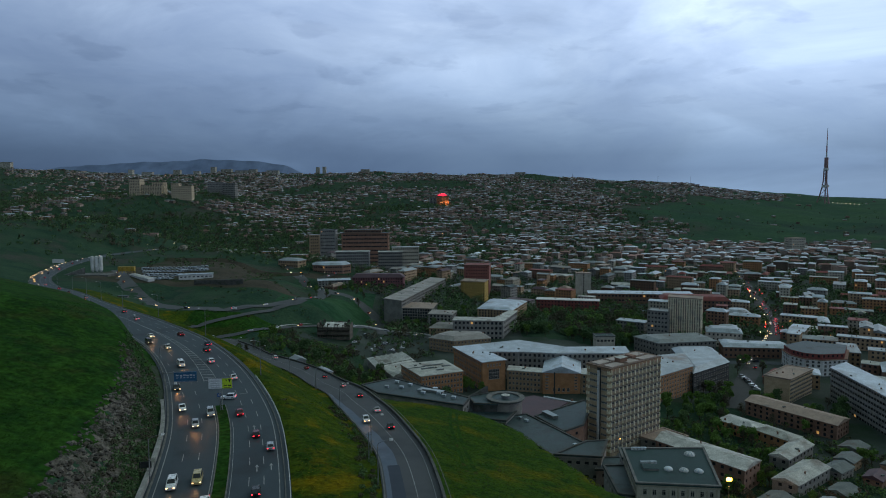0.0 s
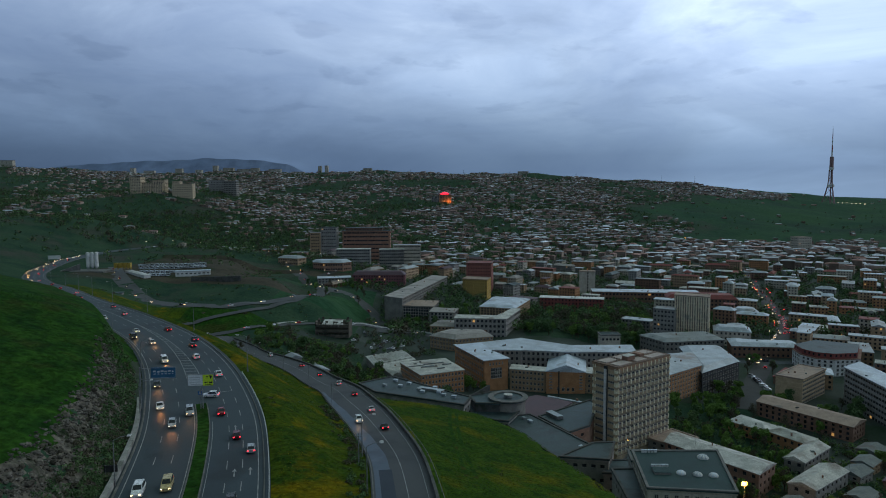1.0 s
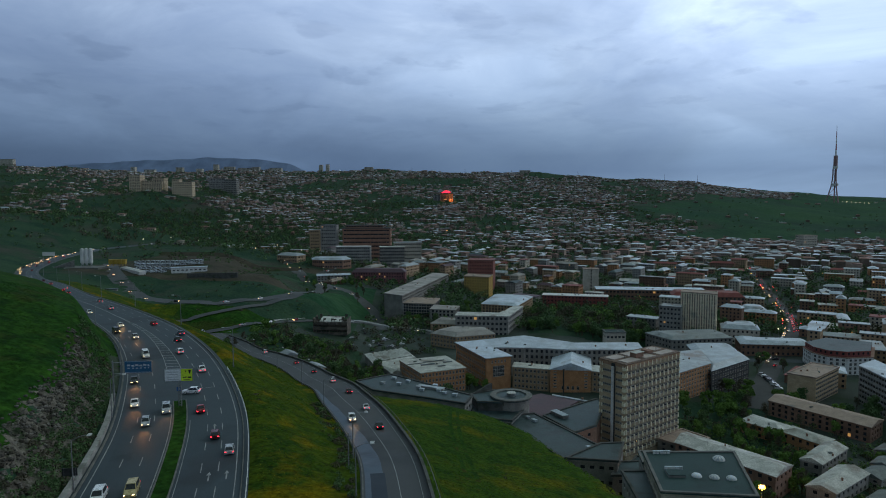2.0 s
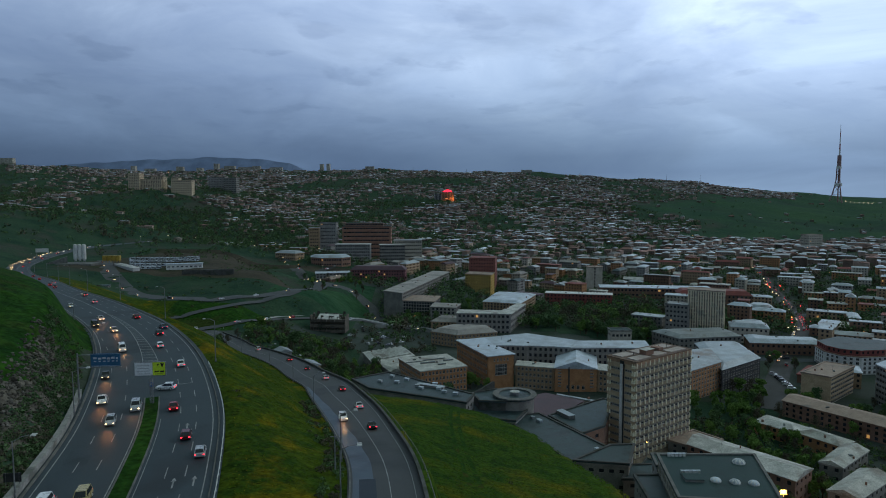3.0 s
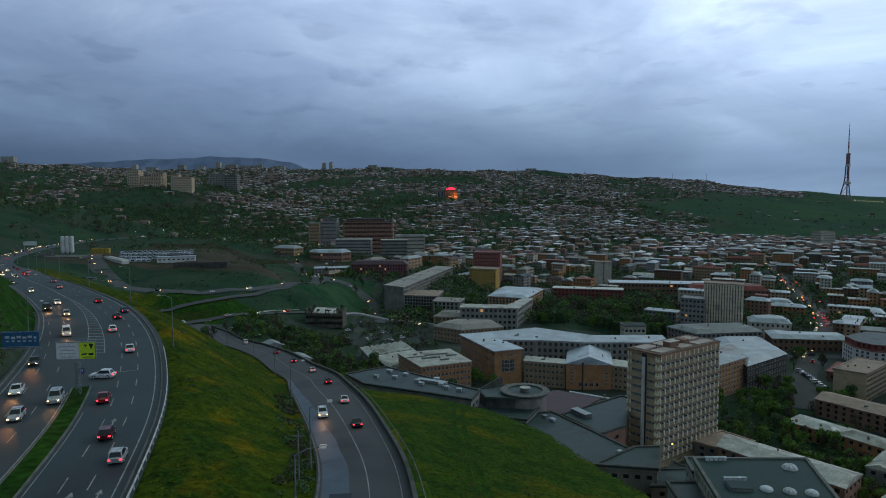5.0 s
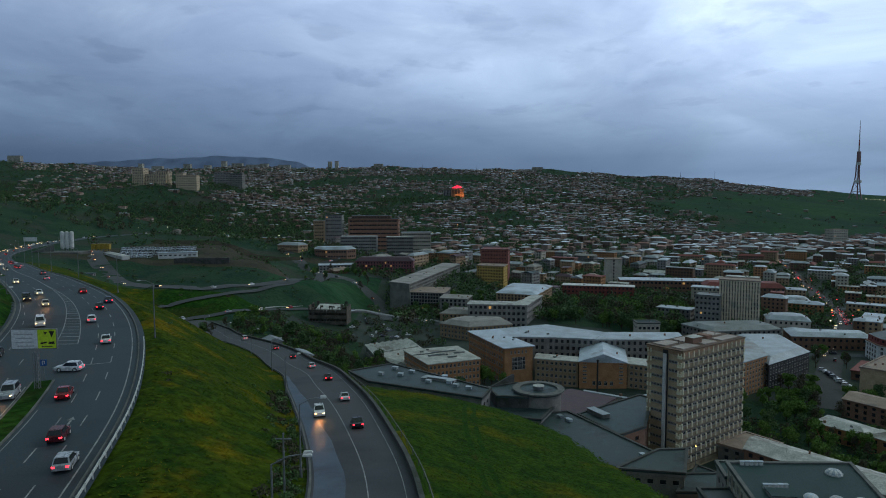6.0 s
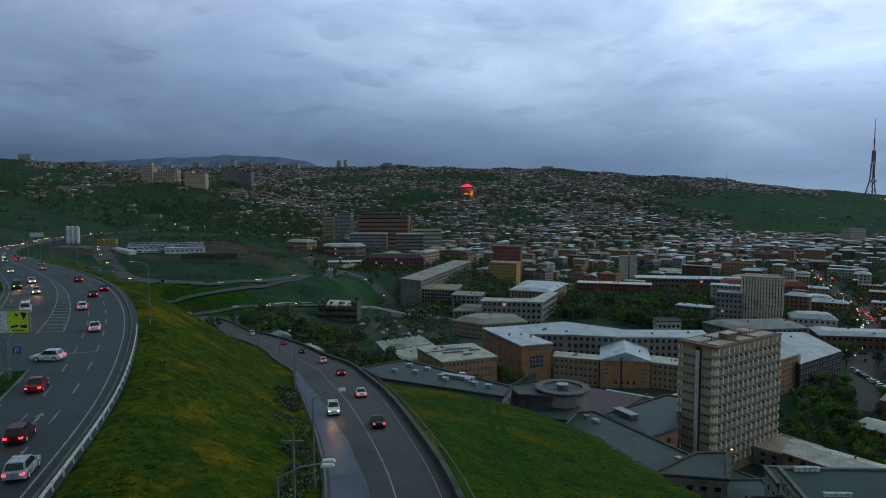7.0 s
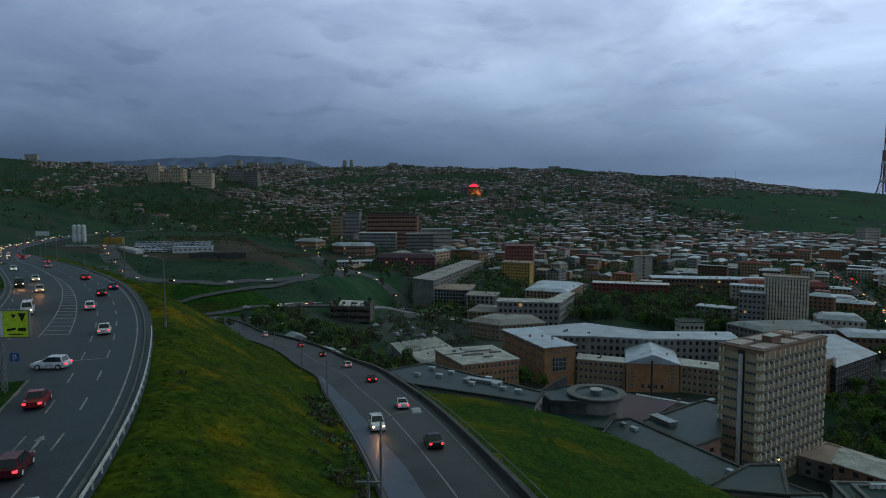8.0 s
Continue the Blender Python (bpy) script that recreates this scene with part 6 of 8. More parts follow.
for k in range(4):
    g = Geo()
    g.box(k * 4.2, 0, 4.6, 3.6, 4, 3.4)
    g.box(k * 4.2, 0, 2.3, 3.4, 3.8, 1.4, top=1.0)
    for a, b in ((-1.5, -1.7), (1.5, -1.7), (1.5, 1.7), (-1.5, 1.7)):
        g.box(k * 4.2 + a, b, 0.9, 0.3, 0.3, 2.4)
    part("hopper", g, M_PLANT, t)

# rows of buses and the depot hall on the terrace
bus = thing("bus", "pale minibus parked on the terrace", "bus", (0, 0, -700), group="parked buses")
g = Geo()
g.box(0, 0, 1.35, 6.6, 2.1, 1.9)
g.box(0, 0, 2.36, 6.2, 1.8, 0.14)
part("body", g, M_SHEET, bus)
for s in (-1, 1):
    g = Geo()
    g.box(0, s * 1.06, 1.65, 5.8, 0.04, 0.8)
    part("window", g, M_CARGLASS, bus)
wheel = Geo()
wheel.tube((0, -0.14, 0), (0, 0.14, 0), 0.48, 0.48, 10)
wm = wheel.mesh("wheel", [M_TYRE])
for x in (-2.1, 2.2):
    w = part("wheel", wm, None, bus)
    w.location = (x, -0.92, 0.45)
n_bus = 0
for row in range(4):
    for k in range(14):
        u, v_ = k / 13, row / 3
        x, y = -243 + 44 * u - 36 * v_ + 8 * u * v_, 533 + 16 * u + 74 * v_
        if row == 0 and k > 5:
            continue
        px, py, pz = at_plan(x, y)
        m = pose(px, py, pz + 0.15, 0, 0, 70)
        if n_bus == 0:
            bus.matrix_basis = m
        else:
            copy_thing(bus, m)
        n_bus += 1
building("depot_hall", "long low depot hall with white roof", rect(-208, 547, 27, 6, 17), -3.4, M_WHITEWALL, M_SHEET, 1, 4, (2.2, 1.0), "slab")
building("storage_tent", "long curved white storage tent", rect(-252, 542, 46, 5, -47), -4.4, M_WHITEWALL, M_WHITEWALL, 1, 80, (2, 1), "hip", 1.0, category="tent")
building("site_office", "blue and white site cabins", rect(-236, 474, 9, 5, 10), -11, M_GREYWALL, M_BITUMEN, 1, 4, (1.8, 1.2), "slab")


M_RUIN = surf("sooty_ruin_stone", (0.060, 0.055, 0.048), (0.150, 0.130, 0.105), 0.92, 0.35, 2.0, 0.5, third=(0.040, 0.044, 0.034))


def ruin():
    """A roofless house: stepped broken walls round bare floors."""
    x, y, z = -74.5 * S, 446 * S, -37.5 * S
    t = thing("ruined_house", "half-ruined stone house with broken walls and sagging roof", "house", (x, y, z), radians(-4))
    w, d = 27.0, 13.0
    r = random.Random(2)
    for name, ax, n in (("front_wall", -d / 2, 13), ("back_wall", d / 2, 13)):
        g = Geo()
        for k in range(n):
            top = 12.6 + 2.2 * math.sin(k * 1.9) * (1 if k < 4 or k > 10 else 0.5) - (3.0 if k in (5, 6, 9) else 0)
            cx0 = -w / 2 + (k + 0.5) * w / n
            g.box(cx0 - w / n * 0.36, ax, top / 2, w / n * 0.28, 0.5, top)
            for lo, hi in ((0, 2.4), (4.4, 6.6), (8.6, 10.4), (12.2, top)):
                if hi > lo + 0.05:
                    g.box(cx0 + w / n * 0.14, ax, (lo + hi) / 2, w / n * 0.72, 0.5, hi - lo)
        part(name, g, M_RUIN, t)
    for s in (-1, 1):
        g = Geo()
        tops = [(d / 2 - q * d / 6, 12.4 + 1.5 * r.random()) for q in range(7)]
        outline = [(-d / 2, 0.0), (d / 2, 0.0)] + tops
        x0, x1 = s * w / 2 - 0.25, s * w / 2 + 0.25
        g.face([(x1, a, c) for a, c in outline])
        g.face([(x0, a, c) for a, c in reversed(outline)])
        for q in range(len(outline)):
            (a, c), (e, f) = outline[q], outline[(q + 1) % len(outline)]
            g.face([(x0, a, c), (x0, e, f), (x1, e, f), (x1, a, c)])
        part("side_wall", g, M_RUIN, t)
    for zz in (4.3, 8.5):
        g = Geo()
        g.box(0, 0, zz, w - 0.6, d - 0.6, 0.3)
        part("floor", g, M_GREYWALL, t)
    g = Geo()
    g.face([(-w * 0.30, -d / 2 - 0.6, 11.2), (w * 0.36, -d / 2 - 0.6, 11.0), (w * 0.36, d * 0.2, 13.2), (-w * 0.30, d * 0.2, 13.4)])
    g.face([(-w * 0.30, -d / 2 - 0.6, 11.0), (-w * 0.30, d * 0.2, 13.2), (w * 0.36, d * 0.2, 13.0), (w * 0.36, -d / 2 - 0.6, 10.8)])
    part("roof", g, M_PALE, t)
    FOOTPRINTS.append((x, y, 16, None))


ruin()
building("roadside_house", "low house with grey roof below the parapet", rect(-71, 312, 7, 6, -60), -18.6, M_GREYWALL, M_DULL, 1, 4, (1.4, 1.2), "gable", 1.8)
building("roadside_house", "low house with grey roof below the parapet", rect(-54, 287.5, 8, 6, -58), -18.2, M_TUFF2, M_DULL, 1, 4, (1.4, 1.2), "gable", 1.6)


# ---------- roads of the valley ----------
def street(name, label, pts, wide, mat=None, lift=0.25, kerbs=True):
    P = [Vector((x * S, y * S)) for x, y in pts]
    line = []
    for i in range(len(P) - 1):
        p0, p1, p2, p3 = P[max(i - 1, 0)], P[i], P[i + 1], P[min(i + 2, len(P) - 1)]
        n = max(2, int((p2 - p1).length / 6))
        for k in range(n):
            t = k / n
            line.append(0.5 * (2 * p1 + (p2 - p0) * t + (2 * p0 - 5 * p1 + 4 * p2 - p3) * t * t + (3 * p1 - p0 - 3 * p2 + p3) * t**3))
    line.append(P[-1])
    d = [(line[min(i + 1, len(line) - 1)] - line[max(i - 1, 0)]).normalized() for i in range(len(line))]
    offs = np.linspace(-wide / 2, wide / 2, 5)
    xy = np.array([[(p.x - v.y * o, p.y + v.x * o) for o in offs] for p, v in zip(line, d)])
    z = heights(xy[..., 0], xy[..., 1])
    z = z.mean(1, keepdims=True) * 0.5 + z * 0.5 + lift
    g = Geo()
    g.v = np.concatenate([xy, z[..., None]], -1).reshape(-1, 3).tolist()
    for i in range(len(line) - 1):
        for j in range(4):
            a = i * 5 + j
            g.f.append((a, a + 1, a + 6, a + 5))
            g.m.append(0)
    ob = whole(name, g, mat or M_ROAD, label, "road", kind="structure")
    return [(Vector((*p, h)), v) for p, v, h in zip(line, d, z[:, 2])]


TERRACE_ROAD = street("road_terrace", "asphalt road round the foot of the terrace", [(-300, 600), (-279, 560), (-251, 515), (-233, 493), (-212, 465), (-190, 452), (-166, 448), (-147, 453), (-133, 470), (-119, 490), (-109, 512), (-108, 548), (-106, 585), (-112, 602)], 15, M_ROADRAMP)
LOWER_ROAD = street("road_lower", "asphalt road below the green bank", [(-150, 392), (-140, 405), (-129, 413), (-114, 431), (-93, 462), (-66, 481), (-50, 490), (-36, 493), (-20, 489), (-6, 476), (10, 440)], 8, M_ROADRAMP)
BANK_ROAD = street("road_bank", "narrow asphalt road climbing the green bank", [(-168, 412), (-161, 421), (-152, 429), (-139, 440), (-126, 461), (-114, 480), (-107, 500)], 9, M_ROADRAMP)
FAR_ROAD = street("road_far", "road carrying the highway traffic behind the silos", [(-366, 785), (-350, 818), (-318, 834), (-252, 850), (-170, 830), (-120, 760), (-132, 700)], 12, M_ROADDIM)
NORTH_ROAD = street("road_north", "town street beside the slab block", [(-190, 780), (-166, 722), (-144, 680), (-124, 636), (-108, 598), (-90, 581), (-74, 571), (-63, 563), (-55, 546), (-51, 520), (-47, 480)], 15, M_ROADRAMP)


def street_wall(line, i0, i1, off, tall):
    """A low pale wall that follows a street."""
    g = Geo()
    for (p, v), (q, w) in zip(line[i0:i1], line[i0 + 1 : i1 + 1]):
        a, b = p + Vector((-v.y, v.x, 0)) * off, q + Vector((-w.y, w.x, 0)) * off
        n = Vector((-v.y, v.x, 0)) * 0.2
        k = [a - n, b - n, b + n, a + n]
        lo = [(c.x, c.y, c.z - 1.0) for c in k]
        hi = [(c.x, c.y, c.z + tall) for c in k]
        g.face(hi)
        g.face([lo[0], lo[1], hi[1], hi[0]])
        g.face([lo[2], lo[3], hi[3], hi[2]])
    whole("street_wall", g, M_WHITEWALL, "low whitewashed wall beside the lower road", "wall", kind="structure")


street_wall(LOWER_ROAD, 11, len(LOWER_ROAD) - 7, 4.6, 1.1)
MAIN_STREET = street("road_main", "busy town street running up the valley", [(150, 322), (178, 372), (205, 415), (236, 462), (262, 505), (292, 570), (318, 640), (342, 710), (372, 800), (410, 900)], 13, M_ROADDIM)
CROSS_STREET = street("road_cross", "town street between the institute and the park", [(20, 412), (60, 420), (120, 418), (175, 420), (205, 415), (300, 400), (420, 380)], 10)
PARK_STREET = street("road_park", "street along the far side of the park", [(70, 590), (130, 600), (210, 590), (292, 570), (420, 545)], 9)
YARD = street("yard_parking", "asphalt yard with parked cars", [(-52, 470), (-36, 440), (-30, 422)], 34, M_URBAN, 0.3)
COURT = street("yard_square", "paved yard in front of the institute", [(20, 330), (50, 322), (90, 310)], 22, M_ROADDIM, 0.3)

M_TRACK = surf("lush_track_grass", (0.014, 0.046, 0.006), (0.028, 0.070, 0.008), 0.95, 0.3, 1.5, 0.3, third=(0.046, 0.052, 0.010), spec=0.03, grit=0.4)
for shift in (0.0, 2.1):
    street("meadow_track", "lush green wheel track down the meadow", [(3.0 + shift, 226), (2.6 + shift, 210), (2.4 + shift, 194), (2.8 + shift, 180), (3.6 + shift, 165), (4.7 + shift, 150), (5.4 + shift, 138)], 1.3, M_TRACK, 0.07)
bank = Geo()
rows_ = [(-300 + 21 * k, 700 + 7 * math.sin(k * 0.9)) for k in range(8)]
for (x0, y0), (x1, y1) in zip(rows_[:-1], rows_[1:]):
    a0, a1 = ground(x0 * S, y0 * S), ground(x1 * S, y1 * S)
    c0, c1, t0, t1 = (x0 * S, y0 * S + 9, a0 + 4.0), (x1 * S, y1 * S + 9, a1 + 4.0), (x0 * S, y0 * S + 24, a0 - 1), (x1 * S, y1 * S + 24, a1 - 1)
    bank.face([(x0 * S, y0 * S, a0 - 0.5), (x1 * S, y1 * S, a1 - 0.5), c1, c0])
    bank.face([c0, c1, t1, t0])
whole("earth_bank", bank, M_EARTH, "bare brown earth bank behind the yard", "bank", kind="structure")
depot = Geo()
depot.box(-182 * S, 526.5 * S, -9.4 * S, 46, 1.6, 8.5, radians(8))
whole("retaining_wall_depot", depot, M_DARKCONC, "dark concrete retaining wall below the depot", "wall", kind="structure")

rng = random.Random(11)
for line, gap, lanes in ((TERRACE_ROAD, 5, 2), (LOWER_ROAD, 4, 2), (NORTH_ROAD, 3, 2), (FAR_ROAD, 3, 2), (MAIN_STREET, 2, 3), (CROSS_STREET, 5, 2), (COURT, 4, 3)):
    for i in range(2 if line is not MAIN_STREET else 18, len(line) - 2, gap):
        p, v = line[i]
        if line is COURT:
            continue
        side = rng.choice((-1, 1))
        off = side * rng.choice((1.8, 4.6) if lanes == 3 else (1.8,))
        away = v.y * side < 0
        q = Vector((p.x - v.y * off, p.y + v.x * off, p.z + 0.05))
        put_car(rng.choice(("white", "silver", "dark", "grey", "red", "white")), rng.choice(("saloon", "hatchback", "suv")), side * v.y > 0, q, math.atan2(v.y, v.x) + (0 if side < 0 else math.pi))
for k in range(26):
    x, y = rng.uniform(-62, -26), rng.uniform(418, 470)
    px, py, pz = at_plan(x, y)
    put_car(rng.choice(("white", "silver", "dark", "grey")), rng.choice(("saloon", "hatchback")), False, (px, py, pz + 0.35), rng.choice((0.3, 0.4, 1.9)) + rng.uniform(-0.2, 0.2), parked=True)


for k in range(9):
    f = (k % 10) / 9 + rng.uniform(-0.02, 0.02)
    px, py, pz = at_plan(179.5 - 4 * f + (k // 10) * -7 + rng.uniform(-0.3, 0.3), 379 - 29 * f + (k // 10) * -3)
    put_car(rng.choice(("white", "silver", "dark", "white", "grey")), rng.choice(("saloon", "hatchback", "suv")), False, (px, py, pz + 0.3), radians(-35) + rng.uniform(-0.1, 0.1), parked=True)


for k in range(16):
    p, v = MAIN_STREET[min(len(MAIN_STREET) - 3, 40 + k)]
    off = (-2.0, -4.8)[k % 2]
    put_car(rng.choice(("white", "red", "dark", "silver")), "saloon", False, (p.x - v.y * off, p.y + v.x * off, p.z + 0.05), math.atan2(v.y, v.x))


def traffic_light(x, y, z, tall=6.0):
    t = thing("traffic_light", "traffic light showing red above the street", "traffic light", (x, y, z), group="traffic lights")
    g = Geo()
    g.tube((0, 0, -0.5), (0, 0, tall), 0.11, 0.09, 7)
    part("pole", g, M_STEEL, t)
    g = Geo()
    g.box(0, 0, tall + 0.3, 0.5, 0.4, 1.4)
    part("casing", g, M_DARKSTEEL, t)
    g = Geo()
    g.tube((0, -0.2, tall + 0.75), (0, -0.32, tall + 0.75), 0.26, 0.26, 10)
    part("red_lens", g, M_STOP, t)


M_STOP = glow("red_signal_glow", (1.0, 0.03, 0.03), 14.0)
for k, (p, v) in enumerate(MAIN_STREET):
    if min(abs(p.y / S - c) for c in (496, 508, 684, 697, 706, 590)) < 2.6:
        for s in (-1, 1):
            traffic_light(p.x - v.y * 7.2 * s, p.y + v.x * 7.2 * s, p.z, 5.0 + 0.6 * s)
traffic_light(139.4 * S, 480.7 * S, ground(139.4 * S, 480.7 * S))


def lit_lamp(x, y, mat, tall=8.0, size=0.55):
    t = thing("street_lamp", "lit street lamp on a steel pole", "street lamp", (x, y, ground(x, y)), group="lit street lamps")
    g = Geo()
    g.tube((0, 0, -0.5), (0, 0, tall), 0.12, 0.09, 6)
    part("pole", g, M_STEEL, t)
    g = Geo()
    g.box(0, 0, tall + 0.2, size, size, 0.4)
    part("lens", g, mat, t)


for x, y, k in ((-145, 651, 0), (-138, 662, 0), (-134, 662, 0), (-157, 728, 1), (-118, 640, 0), (-150, 690, 1), (-128, 705, 0), (-100, 625, 0)):
    lit_lamp(x * S, y * S, (M_COOL, M_ORANGE)[k])
for k in range(4, len(FAR_ROAD) - 4, 6):
    p, v = FAR_ROAD[k]
    lit_lamp(p.x - v.y * 7, p.y + v.x * 7, (M_ORANGE, M_COOL, M_ORANGE)[k % 3], 8.0, 0.7)
for k in range(16, len(MAIN_STREET) - 2, 9):
    p, v = MAIN_STREET[k]
    lit_lamp(p.x - v.y * 7.6, p.y + v.x * 7.6, (M_COOL, M_ORANGE)[k % 2], 8.0, 0.6)


# small houses in the gardens below the office
for x, y, w, d, turn, top, roof in ((150, 236, 10, 7, 35, -43, M_MOSSROOF), (160, 246, 9, 7, 40, -43.5, M_MOSSROOF), (112, 208, 11, 8, 38, -42, M_MOSSROOF), (128, 205, 9, 7, 35, -42.5, M_DULL), (141, 218, 10, 7, 36, -43.5, M_MOSSROOF),
                                 (158, 226, 9, 6, 42, -42, M_RUSTROOF), (170, 258, 10, 8, 38, -43.5, M_MOSSROOF), (104, 192, 10, 7, 36, -41, M_MOSSROOF), (122, 190, 9, 7, 40, -41.5, M_DULL), (176, 240, 12, 8, 36, -43.5, M_MOSSROOF), (140, 198, 10, 7, 34, -40.5, M_RUSTROOF)):
    building("garden_house", "small garden house with sheet roof", rect(x, y, w, d, turn), top, random.Random(x).choice((M_TUFF2, M_GREYWALL, M_BROWNWALL)), roof, 2, 3.6, (1.4, 1.4), "gable", 1.8, group="garden houses")


# low buildings along the far road, with lit fronts
for x, y, w, d, turn, h, wall in ((-228, 872, 30, 9, -3, 5, M_TUFF), (-190, 868, 22, 10, -8, 6, M_BROWNWALL), (-262, 876, 18, 8, 2, 4, M_GREYWALL), (-150, 856, 20, 10, -20, 7, M_WHITEWALL), (-300, 866, 26, 8, 6, 4, M_GREYWALL)):
    building("roadside_hall", "low roadside hall with lit windows", rect(x, y, w, d, turn), ground(x * S, y * S) / S + h, wall, M_DULL, 1, 4.0, (2.4, 1.8), "slab", lit=0.12, group="roadside halls")


# ---------- far landmarks ----------
def tv_tower():
    x, y = 1318 * S, 2250 * S
    z = ground(x, y)
    t = thing("television_tower", "red and white lattice television tower on the hill", "tower", (x, y, z - 1))
    red = surf("tower_red_paint", (0.34, 0.07, 0.07), (0.42, 0.10, 0.09), 0.7, 0.1, 1, 0.0)
    dark = surf("tower_grey_paint", (0.26, 0.15, 0.15), (0.34, 0.21, 0.21), 0.7, 0.1, 1, 0.0)
    levels = [(0, 31), (34, 20), (66, 12.5), (95, 8.5), (120, 7.5), (137, 7.5)]
    g = Geo()
    for (z0, r0), (z1, r1) in zip(levels[:-1], levels[1:]):
        p0 = [(r0 * math.cos(a), r0 * math.sin(a), z0) for a in (0.5, 2.594, 4.689)]
        p1 = [(r1 * math.cos(a), r1 * math.sin(a), z1) for a in (0.5, 2.594, 4.689)]
        for i in range(3):
            j = (i + 1) % 3
            g.tube(p0[i], p1[i], 2.3, 2.1, 6)
            g.tube(p0[i], p1[j], 0.7, 0.7, 4)
            g.tube(p0[j], p1[i], 0.7, 0.7, 4)
            g.tube(p1[i], p1[j], 0.8, 0.8, 4)
    part("lattice_base", g, dark, t)
    g = Geo()
    g.tube((0, 0, 0), (0, 0, 137), 2.4, 2.2, 8)
    part("lift_shaft", g, dark, t)
    for z0, z1, r, mat, name in ((68, 78, 13.5, M_WHITEWALL, "lower_gallery"), (137, 148, 9.5, M_WHITEWALL, "upper_gallery"), (148, 190, 7.6, dark, "antenna_cage")):
        g = Geo()
        g.tube((0, 0, z0), (0, 0, z1), r, r * 0.95, 12)
        part(name, g, mat, t)
    zz = [186, 212, 236, 262, 288, 312]
    for i in range(5):
        g = Geo()
        g.tube((0, 0, zz[i]), (0, 0, zz[i + 1]), 3.0 - i * 0.5, 2.6 - i * 0.5, 6)
        part("mast", g, red if i % 2 else M_WHITEWALL, t)


tv_tower()
for k in range(8):
    x, y = (1322 + 15 * k) * S, 2235 * S
    t = thing("street_lamp", "bright white lamp at the television station", "street lamp", (x, y, ground(x, y)), group="station lamps")
    g = Geo()
    g.tube((0, 0, -1), (0, 0, 9.0), 0.2, 0.15, 5)
    part("pole", g, M_STEEL, t)
    g = Geo()
    g.box(0, 0, 9.6, 3.0, 1.0, 1.6)
    part("lens", g, M_COOL, t)
p_, h_ = hwy_point(606 * S, 9.0)
t = thing("overhead_board", "white board on two posts over the far highway", "road sign", p_, radians(4))
for side in (-8.0, 8.0):
    g = Geo()
    g.tube((side * 0.75, 0, -0.5), (side * 0.75, 0, 8.9), 0.3, 0.25, 6)
    part("post", g, M_STEEL, t)
g = Geo()
g.box(0, -0.3, 7.6, 13.0, 0.4, 4.0)
part("board", g, M_WHITEWALL, t)
building("tall_building", "orange lit tower block with a red neon roof sign", rect(4, 1760, 32, 22, 0), 61, M_TUFF, M_BITUMEN, 8, 9.0, (8.2, 1.9), "flat", lit=0.06)
building("tall_building", "dark side wing of the lit tower block", rect(-22, 1764, 20, 18, 0), 57, M_GREYWALL, M_BITUMEN, 8, 4.5, (2.8, 1.9), "flat")
building("pale_block", "long pale podium below the lit tower block", rect(2, 1742, 50, 12, 0), 34, M_BEIGE, M_PALE, 3, 5.0, (3.0, 1.8), "slab", lit=0.1)
front = new("facade_lamp", bpy.data.lights.new("facade_lamp", "POINT"))
front.data.energy, front.data.color, front.data.shadow_soft_size = 11000, (1.0, 0.36, 0.10), 1.0
front.location = (15 * S, 1741 * S, 44 * S)
t = thing("neon_sign", "red glowing neon sign on the roof", "sign", (3 * S, 1752 * S, 61 * S + 1.0))
for x, h in ((-12, 3), (-6.5, 6), (-1, 8), (4.5, 7), (10, 4.5)):
    g = Geo()
    g.box(x, 0, h / 2 + 0.6, 5.2, 1.2, h)
    part("letter_bar", g, M_RED, t)
building("hotel_block", "long stepped brown hotel with rows of balconies", rect(-108, 928, 66, 20, 0), 9.5, M_HOTELWALL, M_BITUMEN, 9, 4.4, (4.0, 2.2), "flat", lit=0.012, bands=8)
building("hotel_block", "dark set-back top storey of the hotel", rect(-112, 934, 52, 14, 0), 13.5, M_BROWNWALL, M_BITUMEN, 1, 4.4, (3.6, 1.6), "slab", bottom=9.4 * S)
building("hotel_block", "grey stair tower of the hotel", rect(-160, 925, 22, 18, 0), 14.5, M_GREYWALL, M_BITUMEN, 10, 3.4, (2.2, 1.7), "flat", bands=9)
building("apartment_block", "slim brown block of flats beside the hotel", rect(-178, 915, 14, 16, 6), 8, M_TUFF2, M_DULL, 9, 3.4, (2.0, 1.6), "slab", bands=8)
building("apartment_block", "grey panel block with flat roof", rect(-110, 806, 41, 14, 0), -6.5, M_GREYWALL, M_PALE, 8, 3.0, (2.2, 1.7), "slab", bands=7, lit=0.01)
building("apartment_block", "grey panel block with flat roof", rect(-64, 812, 30, 14, 4), -7.5, M_GREYWALL, M_PALE, 8, 3.0, (2.2, 1.7), "slab", bands=7)
building("apartment_block", "taller grey panel block behind the first", rect(-46, 824, 34, 12, 4), -3, M_BEIGE, M_DULL, 8, 3.0, (2.2, 1.7), "slab", bands=7)
building("plum_roofed_block", "red brick block with plum roof", rect(-64, 655, 52, 16, -2), -20, M_PLUMWALL, M_RUSTROOF, 4, 3.0, (1.5, 1.8), "hip", 4, lit=0.04, bands=1)
building("market_building", "low round-fronted market hall with sheet roof", [(-150, 752), (-146, 738), (-132, 730), (-112, 732), (-104, 742), (-108, 756)], -16, M_BROWNWALL, M_SHEET, 2, 3.2, (2.2, 2.2), "hip", 3.0, lit=0.03)
